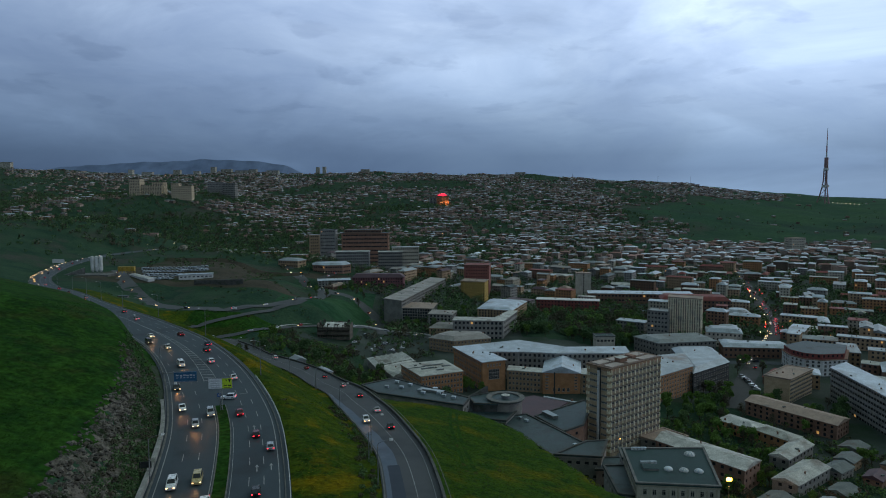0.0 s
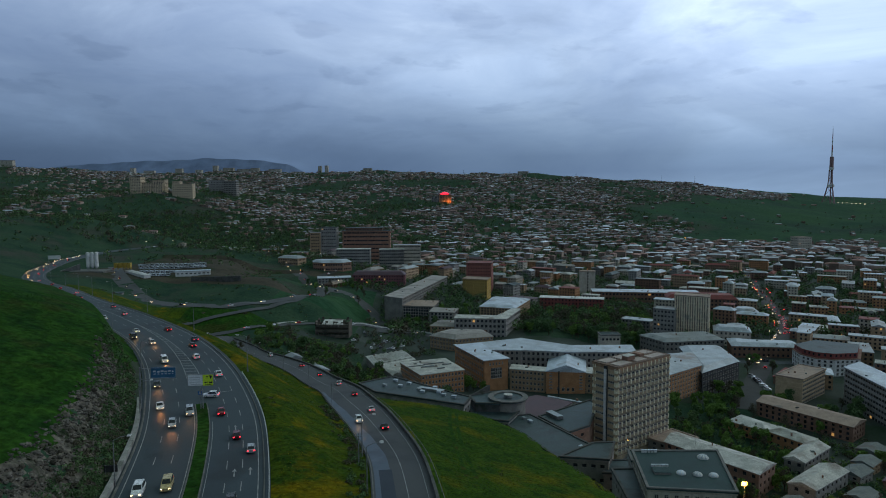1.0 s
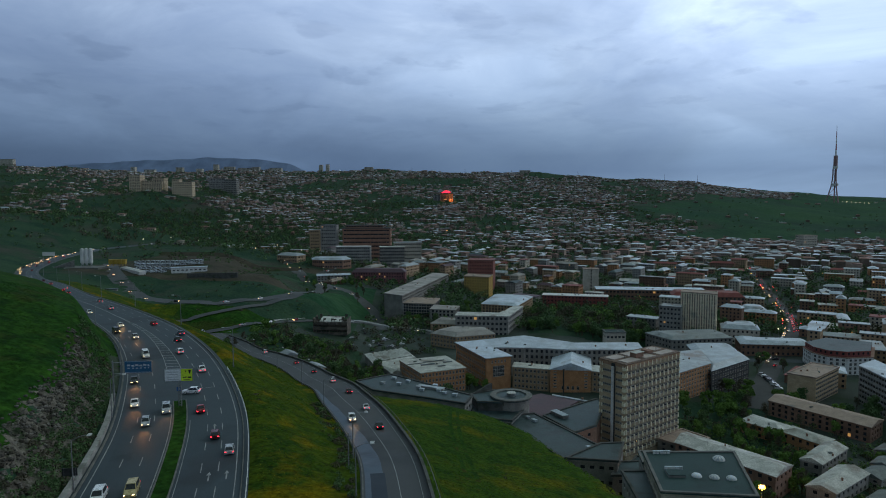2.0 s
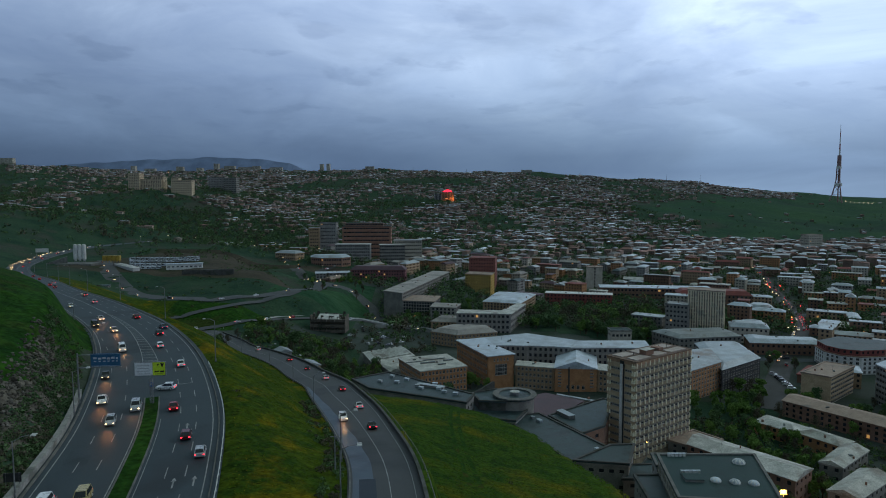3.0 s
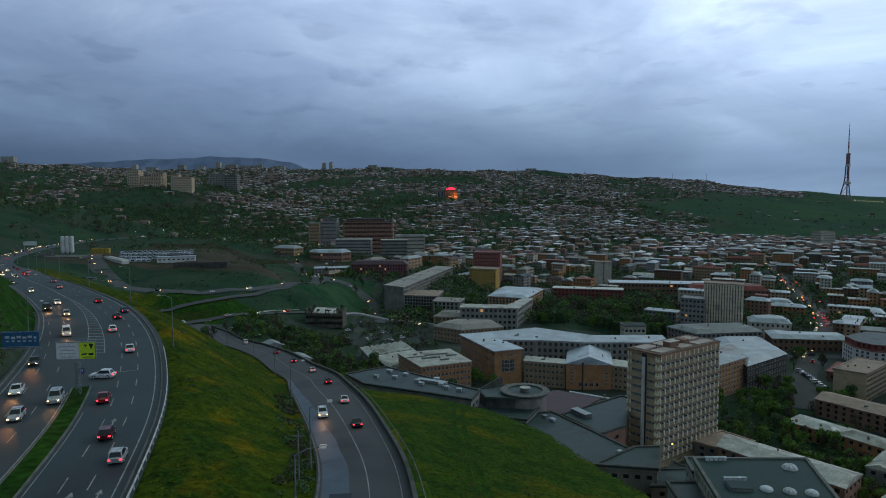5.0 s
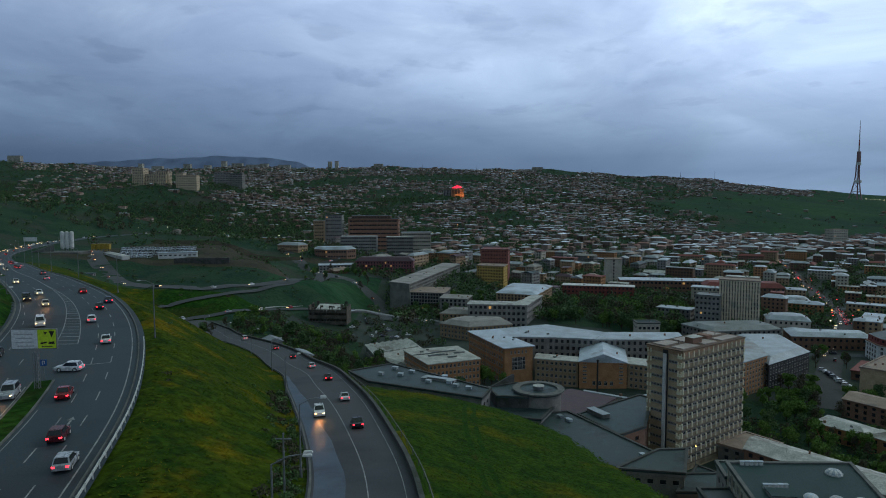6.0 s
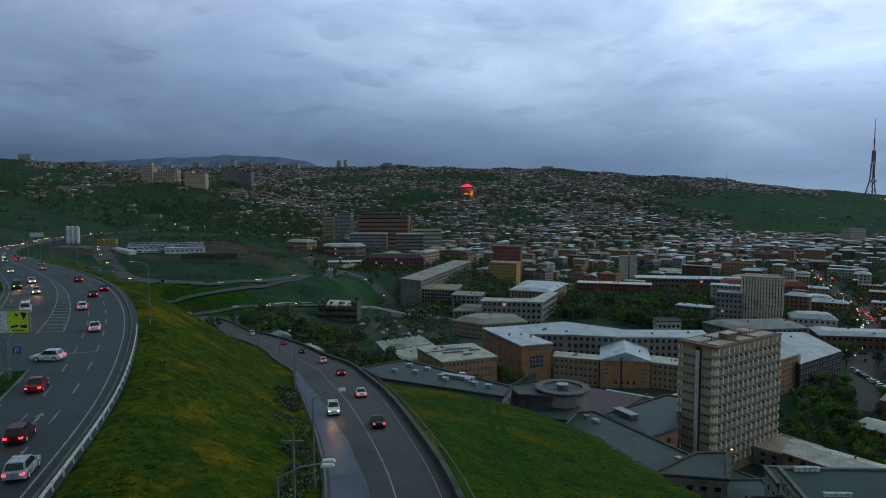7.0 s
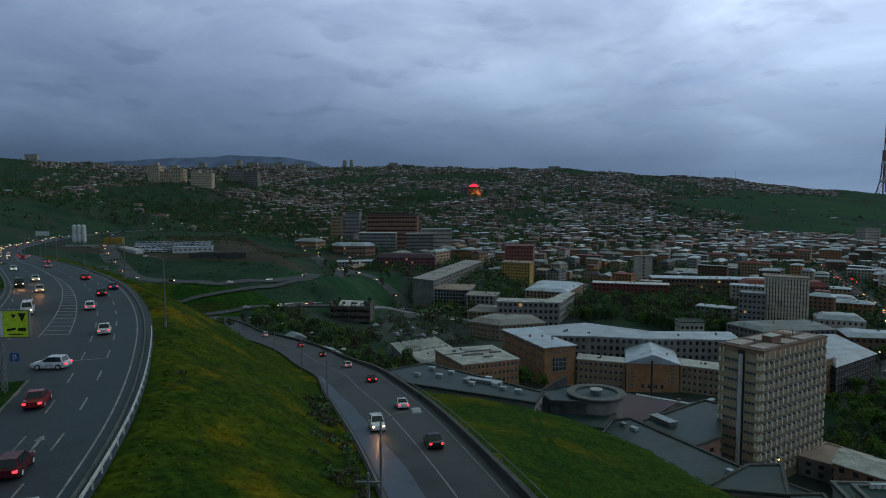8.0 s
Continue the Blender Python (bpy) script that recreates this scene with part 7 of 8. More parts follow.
building("market_building", "low tuff hall with dull hipped roof", rect(-176, 764, 28, 16, -25), -13, M_TUFF2, M_DULL, 2, 3.2, (1.8, 2.0), "hip", 3.0)
building("grey_block", "low grey block with sheet roof", rect(-115, 690, 34, 16, 12), -27, M_GREYWALL, M_SHEET, 3, 4, (2, 1.6), "slab")
building("block_of_flats", "beige block of flats on the hill", rect(-668, 1505, 62, 24, 4), 91, M_WARMBEIGE, M_TAN, 8, 4.5, (2.4, 1.8), "flat")
building("block_of_flats", "beige tower of flats on the hill", rect(-694, 1498, 24, 28, 4), 104, M_WARMBEIGE, M_TAN, 11, 4.5, (2.4, 1.8), "flat")
building("block_of_flats", "yellowish block of flats on the hill", rect(-590, 1500, 44, 24, 6), 88, M_WARMBEIGE, M_TAN, 7, 4.5, (2.4, 1.8), "flat")
building("block_of_flats", "beige stepped block of flats on the hill", rect(-648, 1512, 26, 24, 4), 97, M_WARMBEIGE, M_TAN, 10, 4.5, (2.4, 1.8), "flat")
building("block_of_flats", "beige corner tower of flats on the hill", rect(-606, 1504, 16, 22, 6), 94, M_WARMBEIGE, M_TAN, 8, 4.5, (2.4, 1.8), "flat")
building("block_of_flats", "grey block of flats behind the others", rect(-560, 1640, 40, 20, 2), 100, M_GREYWALL, M_TAN, 8, 4.5, (2.4, 1.8), "flat")
building("block_of_flats", "dark unfinished block on the hill", rect(-520, 1620, 30, 24, 0), 96, M_GREYWALL, M_BITUMEN, 8, 4.5, (2.8, 2.2), "flat")
building("pale_block", "pale green-grey office tower with window slot", rect(151, 690, 15, 12, -6), -22, M_BEIGE, M_TAN, 8, 11.0, (1.6, 2.2), "flat")
building("market_hall", "long dark hall with white sheet roof", rect(196, 640, 100, 20, -8), -36, M_BROWNWALL, M_SHEET, 3, 4, (2.4, 2.0), "slab", lit=0.02)
building("domed_hall", "small round-fronted hall with white roof", [(256 + 10.5 * math.cos(k * math.pi / 8), 556 + 10.5 * math.sin(k * math.pi / 8)) for k in range(16)], -41.5, M_BEIGE, M_SHEET, 2, 2.4, (1.3, 2.2), "hip", 4)
building("corner_house", "ornate pale house with layered roof", rect(207, 470, 24, 18, -20), -39, M_BEIGE, M_SHEET, 3, 3.4, (1.4, 1.8), "hip", 3)
building("school", "dark school building with grey roof", [(190, 430), (232, 424), (236, 440), (208, 444), (196, 452)], -42, M_BROWNWALL, M_SHEET, 2, 3.6, (1.6, 1.8), "hip", 2.5, lit=0.02)
building("shop_row", "low shop row with lit signs", rect(196, 372, 24, 8, 48), -44.5, M_BROWNWALL, M_REDROOF, 1, 3.2, (2.2, 2.0), "slab", lit=0.2)
building("cafe", "small cafe with a glazed roof terrace", rect(113, 446, 13, 9, 0), -37, M_BEIGE, M_GREENROOF, 2, 3, (2.0, 1.8), "flat", lit=0.02)
building("slope_block", "pale panel block at the foot of the far slope", rect(625, 1150, 26, 20, 10), -17, M_BEIGE, M_TAN, 5, 4, (2.2, 1.7), "flat")
building("civic_building", "red-brown building with dark red roof", rect(235, 600, 60, 22, -12), -36, M_BROWNWALL, M_REDROOF, 4, 4, (1.8, 2.0), "hip", 4)
building("brick_block", "red brick apartment block", rect(115, 588, 56, 12, -14), -34, M_REDROOF, M_WHITEWALL, 4, 3.6, (1.5, 1.7), "slab")
for k in range(9):
    u = (-0.19, -0.175, -0.12, -0.05, 0.03, 0.10, 0.2, 0.33, 0.38)[k]
    y = 2560 * S
    x = u * y
    t = thing("radio_mast", "thin steel mast on the ridge", "mast", (x, y, ground(x, y) - 2), group="ridge masts")
    g = Geo()
    g.tube((0, 0, 0), (0, 0, (24, 26, 20, 22, 26, 20, 24, 36, 40)[k]), 0.7, 0.35, 5)
    g.box(0, 0, 14, 5, 0.5, 0.5)
    part("mast_pole", g, M_DARKSTEEL, t)
for k, (u, h, w) in enumerate(((-0.187, 26, 12), (-0.177, 26, 12), (-0.115, 12, 34), (-0.37, 14, 24), (-0.30, 12, 60), (-0.285, 16, 30), (-0.66, 22, 50), (-0.40, 18, 26), (-0.345, 22, 18), (-0.325, 12, 40), (-0.445, 14, 40), (-0.255, 10, 46), (-0.47, 20, 16), (-0.22, 9, 50), (0.12, 9, 40))):
    y = 2570
    building("ridge_block", "distant block of flats on the ridge", rect(u * y, y, w, 18, 0), ground(u * y * S, y * S) / S + h, M_BEIGE, M_TAN, 6, 6, (2.6, 1.6), "flat", category="building")


# ---------- the tower block's fittings are above; town fabric below ----------
def blocked(x, y, r):
    for fx, fy, fr, _ in FOOTPRINTS:
        if (x - fx) ** 2 + (y - fy) ** 2 < (fr * 0.82 + r) ** 2:
            return True
    return False


STREET_POINTS = [p for line in (TERRACE_ROAD, LOWER_ROAD, NORTH_ROAD, MAIN_STREET, CROSS_STREET, PARK_STREET, COURT, YARD, BANK_ROAD, FAR_ROAD) for p, _ in line]
STREETS = np.array([(p.x, p.y) for p in STREET_POINTS])


def on_street(x, y, r):
    return float(((STREETS[:, 0] - x) ** 2 + (STREETS[:, 1] - y) ** 2).min()) < (r + 6.5) ** 2


def inside(x, y, grow=1.5):
    """Whether a place lies within a building's plan."""
    for fx, fy, fr, poly in FOOTPRINTS:
        if (x - fx) ** 2 + (y - fy) ** 2 < (fr + grow) ** 2:
            if poly is None:
                return True
            ok = True
            for i in range(len(poly)):
                (ax, ay), (bx, by) = poly[i], poly[(i + 1) % len(poly)]
                if (bx - ax) * (y - ay) - (by - ay) * (x - ax) < -grow * math.hypot(bx - ax, by - ay):
                    ok = False
                    break
            if ok:
                return True
    return False


def in_park(x, y):
    return 62 < x < 178 and 472 - 0.25 * (x - 60) < y < 600 - 0.2 * (x - 60) and not (150 < x and y < 520)


town = random.Random(21)
TOWN_WALLS = (M_GREYWALL, M_TUFF2, M_BEIGE, M_BROWNWALL, M_GREYWALL, M_TUFF, M_BEIGE, M_TUFF2)
TOWN_ROOFS = (M_SHEET, M_DULL, M_PALE, M_BITUMEN, M_DULL, M_RUSTROOF, M_TAN, M_DULL, M_TANROOF, M_REDROOF)
TOWN = []
for _ in range(16000):
    if len(TOWN) >= 520:
        break
    y = 250 + 900 * town.random() ** 0.9
    x = town.uniform(-0.16, 0.82) * y + town.uniform(-40, 40)
    if (x < -60 and y < 600) or (x < 130 and y < 330) or in_park(x, y) or (x < 75 and y < 600) or (x < 196 and y < 420) or (x < 150 and y < 475) or x < -0.2 * y:
        continue
    w, d = town.uniform(9, 30), town.uniform(7, 12)
    if blocked(x * S, y * S, (w + d) * 0.24 * S) or on_street(x * S, y * S, d * 0.6 * S):
        continue
    FOOTPRINTS.append((x * S, y * S, (w + d) * 0.30 * S, ccw(rect(x * S, y * S, w * S, d * S, 0))))
    TOWN.append((x, y, w, d))
FOOTPRINTS = FOOTPRINTS[: len(FOOTPRINTS) - len(TOWN)]
TOWN.sort(key=lambda r: math.hypot(r[0], r[1]))
TOWN_REST = []
for k, (x, y, w, d) in enumerate(TOWN):
    turn = town.choice((-31, 59)) + town.uniform(-6, 6)
    fl = town.choice((1, 2, 2, 3, 3, 4, 5)) if y < 900 else town.choice((1, 2, 2, 3))
    gz = ground(x * S, y * S) / S
    style = town.choice(("hip", "hip", "slab", "gable", "slab"))
    # The eastern side gets more pale roofs, lightening it in place of haze.
    wall_m, roof_m = (town.choice((M_BEIGE, M_GREYWALL, M_BROWNWALL, M_TUFF2, M_TUFF)), town.choice((M_SHEET, M_PALE, M_SHEET, M_DULL, M_REDROOF, M_SHEET))) if x > 0.28 * y else (town.choice(TOWN_WALLS), town.choice(TOWN_ROOFS))
    if k < 285:
        building("town_building", town.choice(("grey town building with sheet roof", "older stone town building with metal roof", "plain rendered town building")), rect(x, y, w, d, turn), gz + fl * 2.75,
                 wall_m, roof_m, fl, 3.3, (1.5, 1.7), style, town.uniform(1.5, 3.0), lit=0.012, group="town buildings")
    else:
        FOOTPRINTS.append((x * S, y * S, math.hypot(w, d) * 0.5 * S, [(p[0] * S, p[1] * S) for p in ccw(rect(x, y, w, d, turn))]))
        TOWN_REST.append((x * S, y * S, gz * S, w * S, d * S, fl * 3.3, radians(turn), style))


# ---------- houses on the hill ----------
def house_geo(g, x, y, z, w, d, h, turn, roof_mat, flat, rise):
    c, s = math.cos(turn), math.sin(turn)

    def q(a, b, k):
        return (x + c * a - s * b, y + s * a + c * b, z + k)

    a, b = w / 2, d / 2
    k0 = len(g.v)
    g.v += [q(*p) for p in ((-a, -b, -3), (a, -b, -3), (a, b, -3), (-a, b, -3), (-a, -b, h), (a, -b, h), (a, b, h), (-a, b, h))]
    for f in ((0, 1, 5, 4), (1, 2, 6, 5), (2, 3, 7, 6), (3, 0, 4, 7)):
        g.f.append(tuple(k0 + i for i in f))
        g.m.append(0)
    for side, ln in ((-1, w), (1, w)):
        n = max(2, int(ln // 3.2))
        for i in range(n):
            cx_ = -ln / 2 + (i + 0.5) * ln / n
            for zc in ((1.4,) if h < 4 else (1.4, 4.3)):
                bb = side * (b + 0.03)
                pts = [q(cx_ - 0.6, bb, zc - 0.7), q(cx_ + 0.6, bb, zc - 0.7), q(cx_ + 0.6, bb, zc + 0.7), q(cx_ - 0.6, bb, zc + 0.7)]
                g.face(pts if side < 0 else pts[::-1], 3)
    k0 = len(g.v)
    a, b = a + 0.3, b + 0.3
    if flat:
        g.v += [q(*p) for p in ((-a, -b, h), (a, -b, h), (a, b, h), (-a, b, h), (-a, -b, h + 0.3), (a, -b, h + 0.3), (a, b, h + 0.3 + rise * 0.4), (-a, b, h + 0.3 + rise * 0.4))]
        fs = ((0, 1, 5, 4), (1, 2, 6, 5), (2, 3, 7, 6), (3, 0, 4, 7), (4, 5, 6, 7), (3, 2, 1, 0))
    else:
        r = a * 0.45
        g.v += [q(*p) for p in ((-a, -b, h), (a, -b, h), (a, b, h), (-a, b, h), (-r, 0, h + rise), (r, 0, h + rise))]
        fs = ((0, 1, 5, 4), (1, 2, 5), (2, 3, 4, 5), (3, 0, 4), (3, 2, 1, 0))
    for f in fs:
        g.f.append(tuple(k0 + i for i in f))
        g.m.append(roof_mat)


def green_slope(x, y):
    return x / y > 0.33 + 0.05 * math.sin(y * 0.01) and y > 1000


def belt(x, y):
    """Wooded gullies between the terraces: above nought where trees stand close."""
    return noise.fractal(Vector((x * 0.0016 + 3.1, y * 0.0052, 2.0)), 1.0, 2.0, 3)


def settled(x, y):
    """How densely the hill is built over, 0 to 1."""
    u = x / y
    k = 0.5 + 1.2 * noise.fractal(Vector((x * 0.004, y * 0.0035, 7.0)), 1.0, 2.0, 3)
    if green_slope(x, y):
        k = 0.55 if (y > 2150 and u < 0.52) else (0.9 if y < 1250 and u > 0.3 else 0.004)
    if u < -0.22:
        k *= 0.85 if y > 1250 else 0.4
    if u < -0.36:
        k *= 0.30 if y < 2250 else 0.6
    if 1000 < y < 1950:
        k *= 1.0 - 0.75 * float(smooth01(0.06, 0.34, belt(x, y)))
    if 1030 < y < 1130 and -0.05 < u < 0.33:
        k *= 0.25
    return k


hill = random.Random(5)
far_houses, near_count, HOUSES = Geo(), 0, []
for _ in range(120000):
    if len(HOUSES) >= 9800:
        break
    y = 830 + 1750 * math.sqrt(hill.random()) if hill.random() < 0.75 else hill.uniform(830, 1700)
    x = hill.uniform(-0.66, 0.66) * y
    if y < 1000 and x < -0.2 * y and hill.random() < 0.6:
        continue
    if hill.random() > settled(x, y):
        continue
    if blocked(x * S, y * S, 6):
        continue
    y = y + 0.55 * (round((y + 14 * math.sin(x * 0.012)) / 42) * 42 - 14 * math.sin(x * 0.012) - y)
    HOUSES.append((x * S, y * S))
HOUSES.sort(key=lambda p: p[1])
hz_all = heights([p[0] for p in HOUSES], [p[1] for p in HOUSES])
for (x, y), z in zip(HOUSES, hz_all):
    w, d = hill.choice((6, 8, 10, 12, 15, 20)) * hill.uniform(0.8, 1.2), hill.uniform(6, 12)
    h = hill.choice((2.4, 2.8, 3.0, 3.4, 4.6, 5.4, 6.0))
    turn = hill.choice((0, 0.2, -0.25, 1.5, 1.2)) + hill.uniform(-0.25, 0.25)
    roof_mat = 1 if hill.random() < 0.66 else 2
    flat_ = hill.random() < 0.55
    rise = hill.uniform(0.8, 2.2)
    if near_count < 96:
        t = thing("house", "small hillside house with metal roof" if roof_mat == 1 else "small hillside house with rusty roof", "house", (x, y, z), group="hillside houses")
        g = Geo()
        house_geo(g, 0, 0, 0, w, d, h, turn, roof_mat, flat_, rise)
        wall_g, roof_g = Geo(), Geo()
        for f, m in zip(g.f, g.m):
            (roof_g if m in (1, 2) else wall_g).face([g.v[i] for i in f], {0: 0, 3: 1}.get(m, 0))
        part("wall", wall_g, [hill.choice((M_GREYWALL, M_BEIGE, M_TUFF2, M_BROWNWALL)), M_PANE], t)
        part("roof", roof_g, hill.choice((M_SHEET, M_DULL, M_DULL)) if roof_mat == 1 else M_TAN, t)
        near_count += 1
    else:
        house_geo(far_houses, x, y, float(z), w, d, h, turn, roof_mat, flat_, rise)
for x, y, z, w, d, h, turn, style in TOWN_REST:
    house_geo(far_houses, x, y, z, w, d, h, turn, hill.choice((1, 1, 1, 2)), style == "slab", 2.2)
whole("hillside_houses", far_houses, [M_HOUSEWALL, M_HOUSEROOF, M_HOUSERED, M_PANE], "crowded small houses with metal roofs covering the hill", "houses", kind="stuff")

# scattered lights of windows and lanes on the hill
spark = random.Random(8)
for k in range(36):
    x, y = HOUSES[spark.randrange(len(HOUSES))]
    t = thing("street_lamp", "small lit lamp among the houses", "street lamp", (x + 6, y - 6, ground(x + 6, y - 6)), group="lit lamps on the hill")
    g = Geo()
    g.tube((0, 0, 0), (0, 0, 7.0), 0.12, 0.1, 5)
    part("pole", g, M_STEEL, t)
    g = Geo()
    g.box(0, 0, 7.2, 0.7, 0.7, 0.4)
    part("lens", g, M_COOL if k % 3 else M_ORANGE, t)


# ---------- trees ----------
def crown_geo(rng, r, h, base, n, size, lobes=9):
    """Leaf clumps gathered round several lobes, with gaps between them."""
    g = Geo()
    centres = []
    for k in range(lobes):
        a, rr = rng.uniform(0, 2 * math.pi), r * rng.uniform(0.15, 0.72)
        centres.append((rr * math.cos(a), rr * math.sin(a), base + h * rng.uniform(0.22, 0.85), r * rng.uniform(0.28, 0.5)))
    centres.append((0, 0, base + h * 0.8, r * 0.45))
    for i in range(n):
        cx_, cy_, cz_, cr = centres[rng.randrange(len(centres))]
        d = Vector((rng.gauss(0, 1), rng.gauss(0, 1), rng.gauss(0, 0.8))).normalized() * cr * rng.uniform(0.55, 1.05)
        p = Vector((cx_, cy_, cz_)) + d
        u = Vector((rng.gauss(0, 1), rng.gauss(0, 1), rng.gauss(0, 0.6))).normalized()
        v = u.cross(Vector((rng.gauss(0, 1), rng.gauss(0, 1), rng.gauss(0, 1)))).normalized()
        s = size * rng.uniform(0.6, 1.3)
        g.face([p - u * s * 0.5, p + v * s * 0.35, p + u * s * 0.5, p - v * s * 0.35])
    return g


def trunk_geo(rng, r, h, base):
    g = Geo()
    g.tube((0, 0, -0.6), (0.1, 0, base * 0.6), 0.26, 0.2, 7)
    g.tube((0.1, 0, base * 0.6), (0, 0.1, base + h * 0.45), 0.2, 0.09, 6)
    for k in range(6):
        a = k * 1.05 + rng.uniform(-0.3, 0.3)
        z0 = base * rng.uniform(0.6, 1.1)
        e = (r * 0.6 * math.cos(a), r * 0.6 * math.sin(a), z0 + h * rng.uniform(0.25, 0.5))
        g.tube((0.08, 0.03, z0), e, 0.10, 0.03, 5)
    return g


TREES = []
tr = random.Random(31)
for k, (r, h, base, mat, n, size, word) in enumerate(((3.2, 6.0, 2.0, M_LEAF, 1000, 0.8, "fresh green broadleaf tree"), (2.4, 5.0, 1.6, M_LEAF, 800, 0.7, "young spring-green tree"), (4.0, 7.5, 2.4, M_LEAF2, 1200, 0.85, "dark spreading tree"),
                                                      (2.6, 7.0, 2.0, M_TWIG, 900, 0.45, "bare brown budding tree"), (1.8, 9.5, 1.5, M_LEAF, 460, 0.7, "tall slim poplar"))):
    trunk = trunk_geo(tr, r, h, base).mesh("trunk", [M_BARK])
    crown = crown_geo(tr, r, h, base, n, size).mesh("crown", [mat])
    TREES.append((trunk, crown, word))


def plant(kind, x, y, scale=1.0, group="town trees"):
    trunk, crown, word = TREES[kind]
    t = thing("tree", word + " with an uneven crown", "tree", (x, y, ground(x, y)), tr.uniform(0, 6.28), group)
    t.scale = (scale, scale, scale * tr.uniform(0.9, 1.15))
    part("trunk", trunk, None, t)
    part("crown", crown, None, t)


count, PARK_REST = 0, []
for _ in range(2600):
    if count >= 230:
        break
    x, y = tr.uniform(62, 178), tr.uniform(440, 600)
    if in_park(x, y) and not inside(x * S, y * S):
        if y < 478 + 0.1 * (120 - x) and sum(1 for q in bpy.data.objects if q.name.startswith("tree")) < 44:
            plant(tr.choice((2, 2, 0, 3, 2)), x * S, y * S, tr.uniform(1.0, 1.5), "park trees")
        else:
            PARK_REST.append((x * S, y * S))
        count += 1
for x0, x1, y0, y1, n, kinds in ((105, 138, 280, 334, 30, (0, 2, 1, 3, 2, 0)), (130, 146, 300, 330, 8, (0, 3, 2)), (100, 128, 205, 245, 16, (0, 1, 3)), (112, 135, 246, 282, 26, (0, 3, 1)), (-62, -28, 300, 372, 44, (0, 1, 3, 2, 3)), (-110, -56, 330, 412, 40, (3, 1, 2, 3, 0)),
                                 (-4, 22, 300, 330, 12, (1, 0, 2)), (10, 22, 335, 345, 4, (0, 1)), (150, 200, 285, 330, 12, (2, 0, 3)), (142, 168, 312, 352, 16, (0, 2, 3, 0)), (168, 200, 384, 412, 8, (2, 0, 3)), (-30, 20, 500, 560, 14, (2, 0)), (-130, -70, 560, 640, 20, (2, 3, 1)), (160, 178, 215, 262, 8, (3, 0))):
    for _ in range(n * 3):
        if n <= 0:
            break
        x, y = tr.uniform(x0, x1), tr.uniform(y0, y1)
        if inside(x * S, y * S) or on_street(x * S, y * S, -1.5):
            continue
        plant(tr.choice(kinds), x * S, y * S, tr.uniform(0.7, 1.2))
        n -= 1


def tuft_tree(g, rng, x, y, z, r, h, n, mat):
    for i in range(n):
        a, q = rng.uniform(0, 6.28), math.sqrt(rng.random())
        k = rng.random()
        rr = r * q * (1.1 - 0.6 * abs(k - 0.4))
        p = Vector((x + rr * math.cos(a), y + rr * math.sin(a), z + h * (0.12 + 0.88 * k)))
        r_ = r * (0.42 if n < 30 else 0.3 if n < 100 else 0.2)
        u = Vector((rng.gauss(0, 1), rng.gauss(0, 1), rng.gauss(0, 0.7))).normalized() * r_
        v = u.cross(Vector((rng.gauss(0, 1), rng.gauss(0, 1), rng.gauss(0, 1)))).normalized() * r_ * 0.85
        g.face([p - u, p + v, p + u * 0.8 - v * 0.4], mat)


woods = Geo()
wr = random.Random(17)
spots = []
while len(spots) < 26000:
    y = 430 + 2130 * wr.random() ** (1.2 if len(spots) < 13000 or len(spots) > 17000 else 2.6)
    x = wr.uniform(-0.7, 0.75) * y
    if (y < 480 and x > -20) or (x > -100 and x < 0 and y < 480):
        continue
    if x < -95 and y < 780 and (y < 640 or wr.random() < 0.9):
        continue
    if len(spots) > 17000 and (y < 1000 or y > 1950 or belt(x, y) < 0.12):
        continue
    if green_slope(x, y) and wr.random() < 0.975:
        continue
    if y < 1050 and in_park(x, y):
        continue
    if -128 < x < -58 and 470 < y < 612:
        continue
    if y < 1200 and (inside(x * S, y * S) or on_street(x * S, y * S, -1.5)):
        continue
    if x < -0.62 * y - 60 and y < 760:
        continue
    dh = (x - float(along(PLAN_HWY, y)))
    if y < 1000 and -30 < dh < 8:
        continue
    spots.append((x * S, y * S))
for _ in range(330):
    x, y = wr.uniform(-190, 20), wr.uniform(735, 915)
    if inside(x * S, y * S) or on_street(x * S, y * S, 0):
        continue
    r = wr.uniform(2.6, 5.0)
    tuft_tree(woods, wr, x * S, y * S, ground(x * S, y * S), r, r * wr.uniform(1.8, 2.8), 60, 0 if wr.random() < 0.7 else 1)
for x, y in PARK_REST:
    r = wr.uniform(3.2, 5.4)
    tuft_tree(woods, wr, x, y, ground(x, y), r, r * wr.uniform(1.7, 2.3), 150, wr.choice((0, 0, 1, 1, 1, 0, 2)))
for (x, y), z in zip(spots, heights([p[0] for p in spots], [p[1] for p in spots])):
    r = wr.uniform(1.8, 4.6)
    tuft_tree(woods, wr, x, y, float(z), r, r * wr.uniform(1.4, 2.2), 18, 0 if wr.random() < 0.78 else 1)
whole("distant_woods", woods, [M_LEAF2, M_TWIG, M_LEAF], "dark trees scattered among the houses and on the slopes", "trees", kind="stuff")

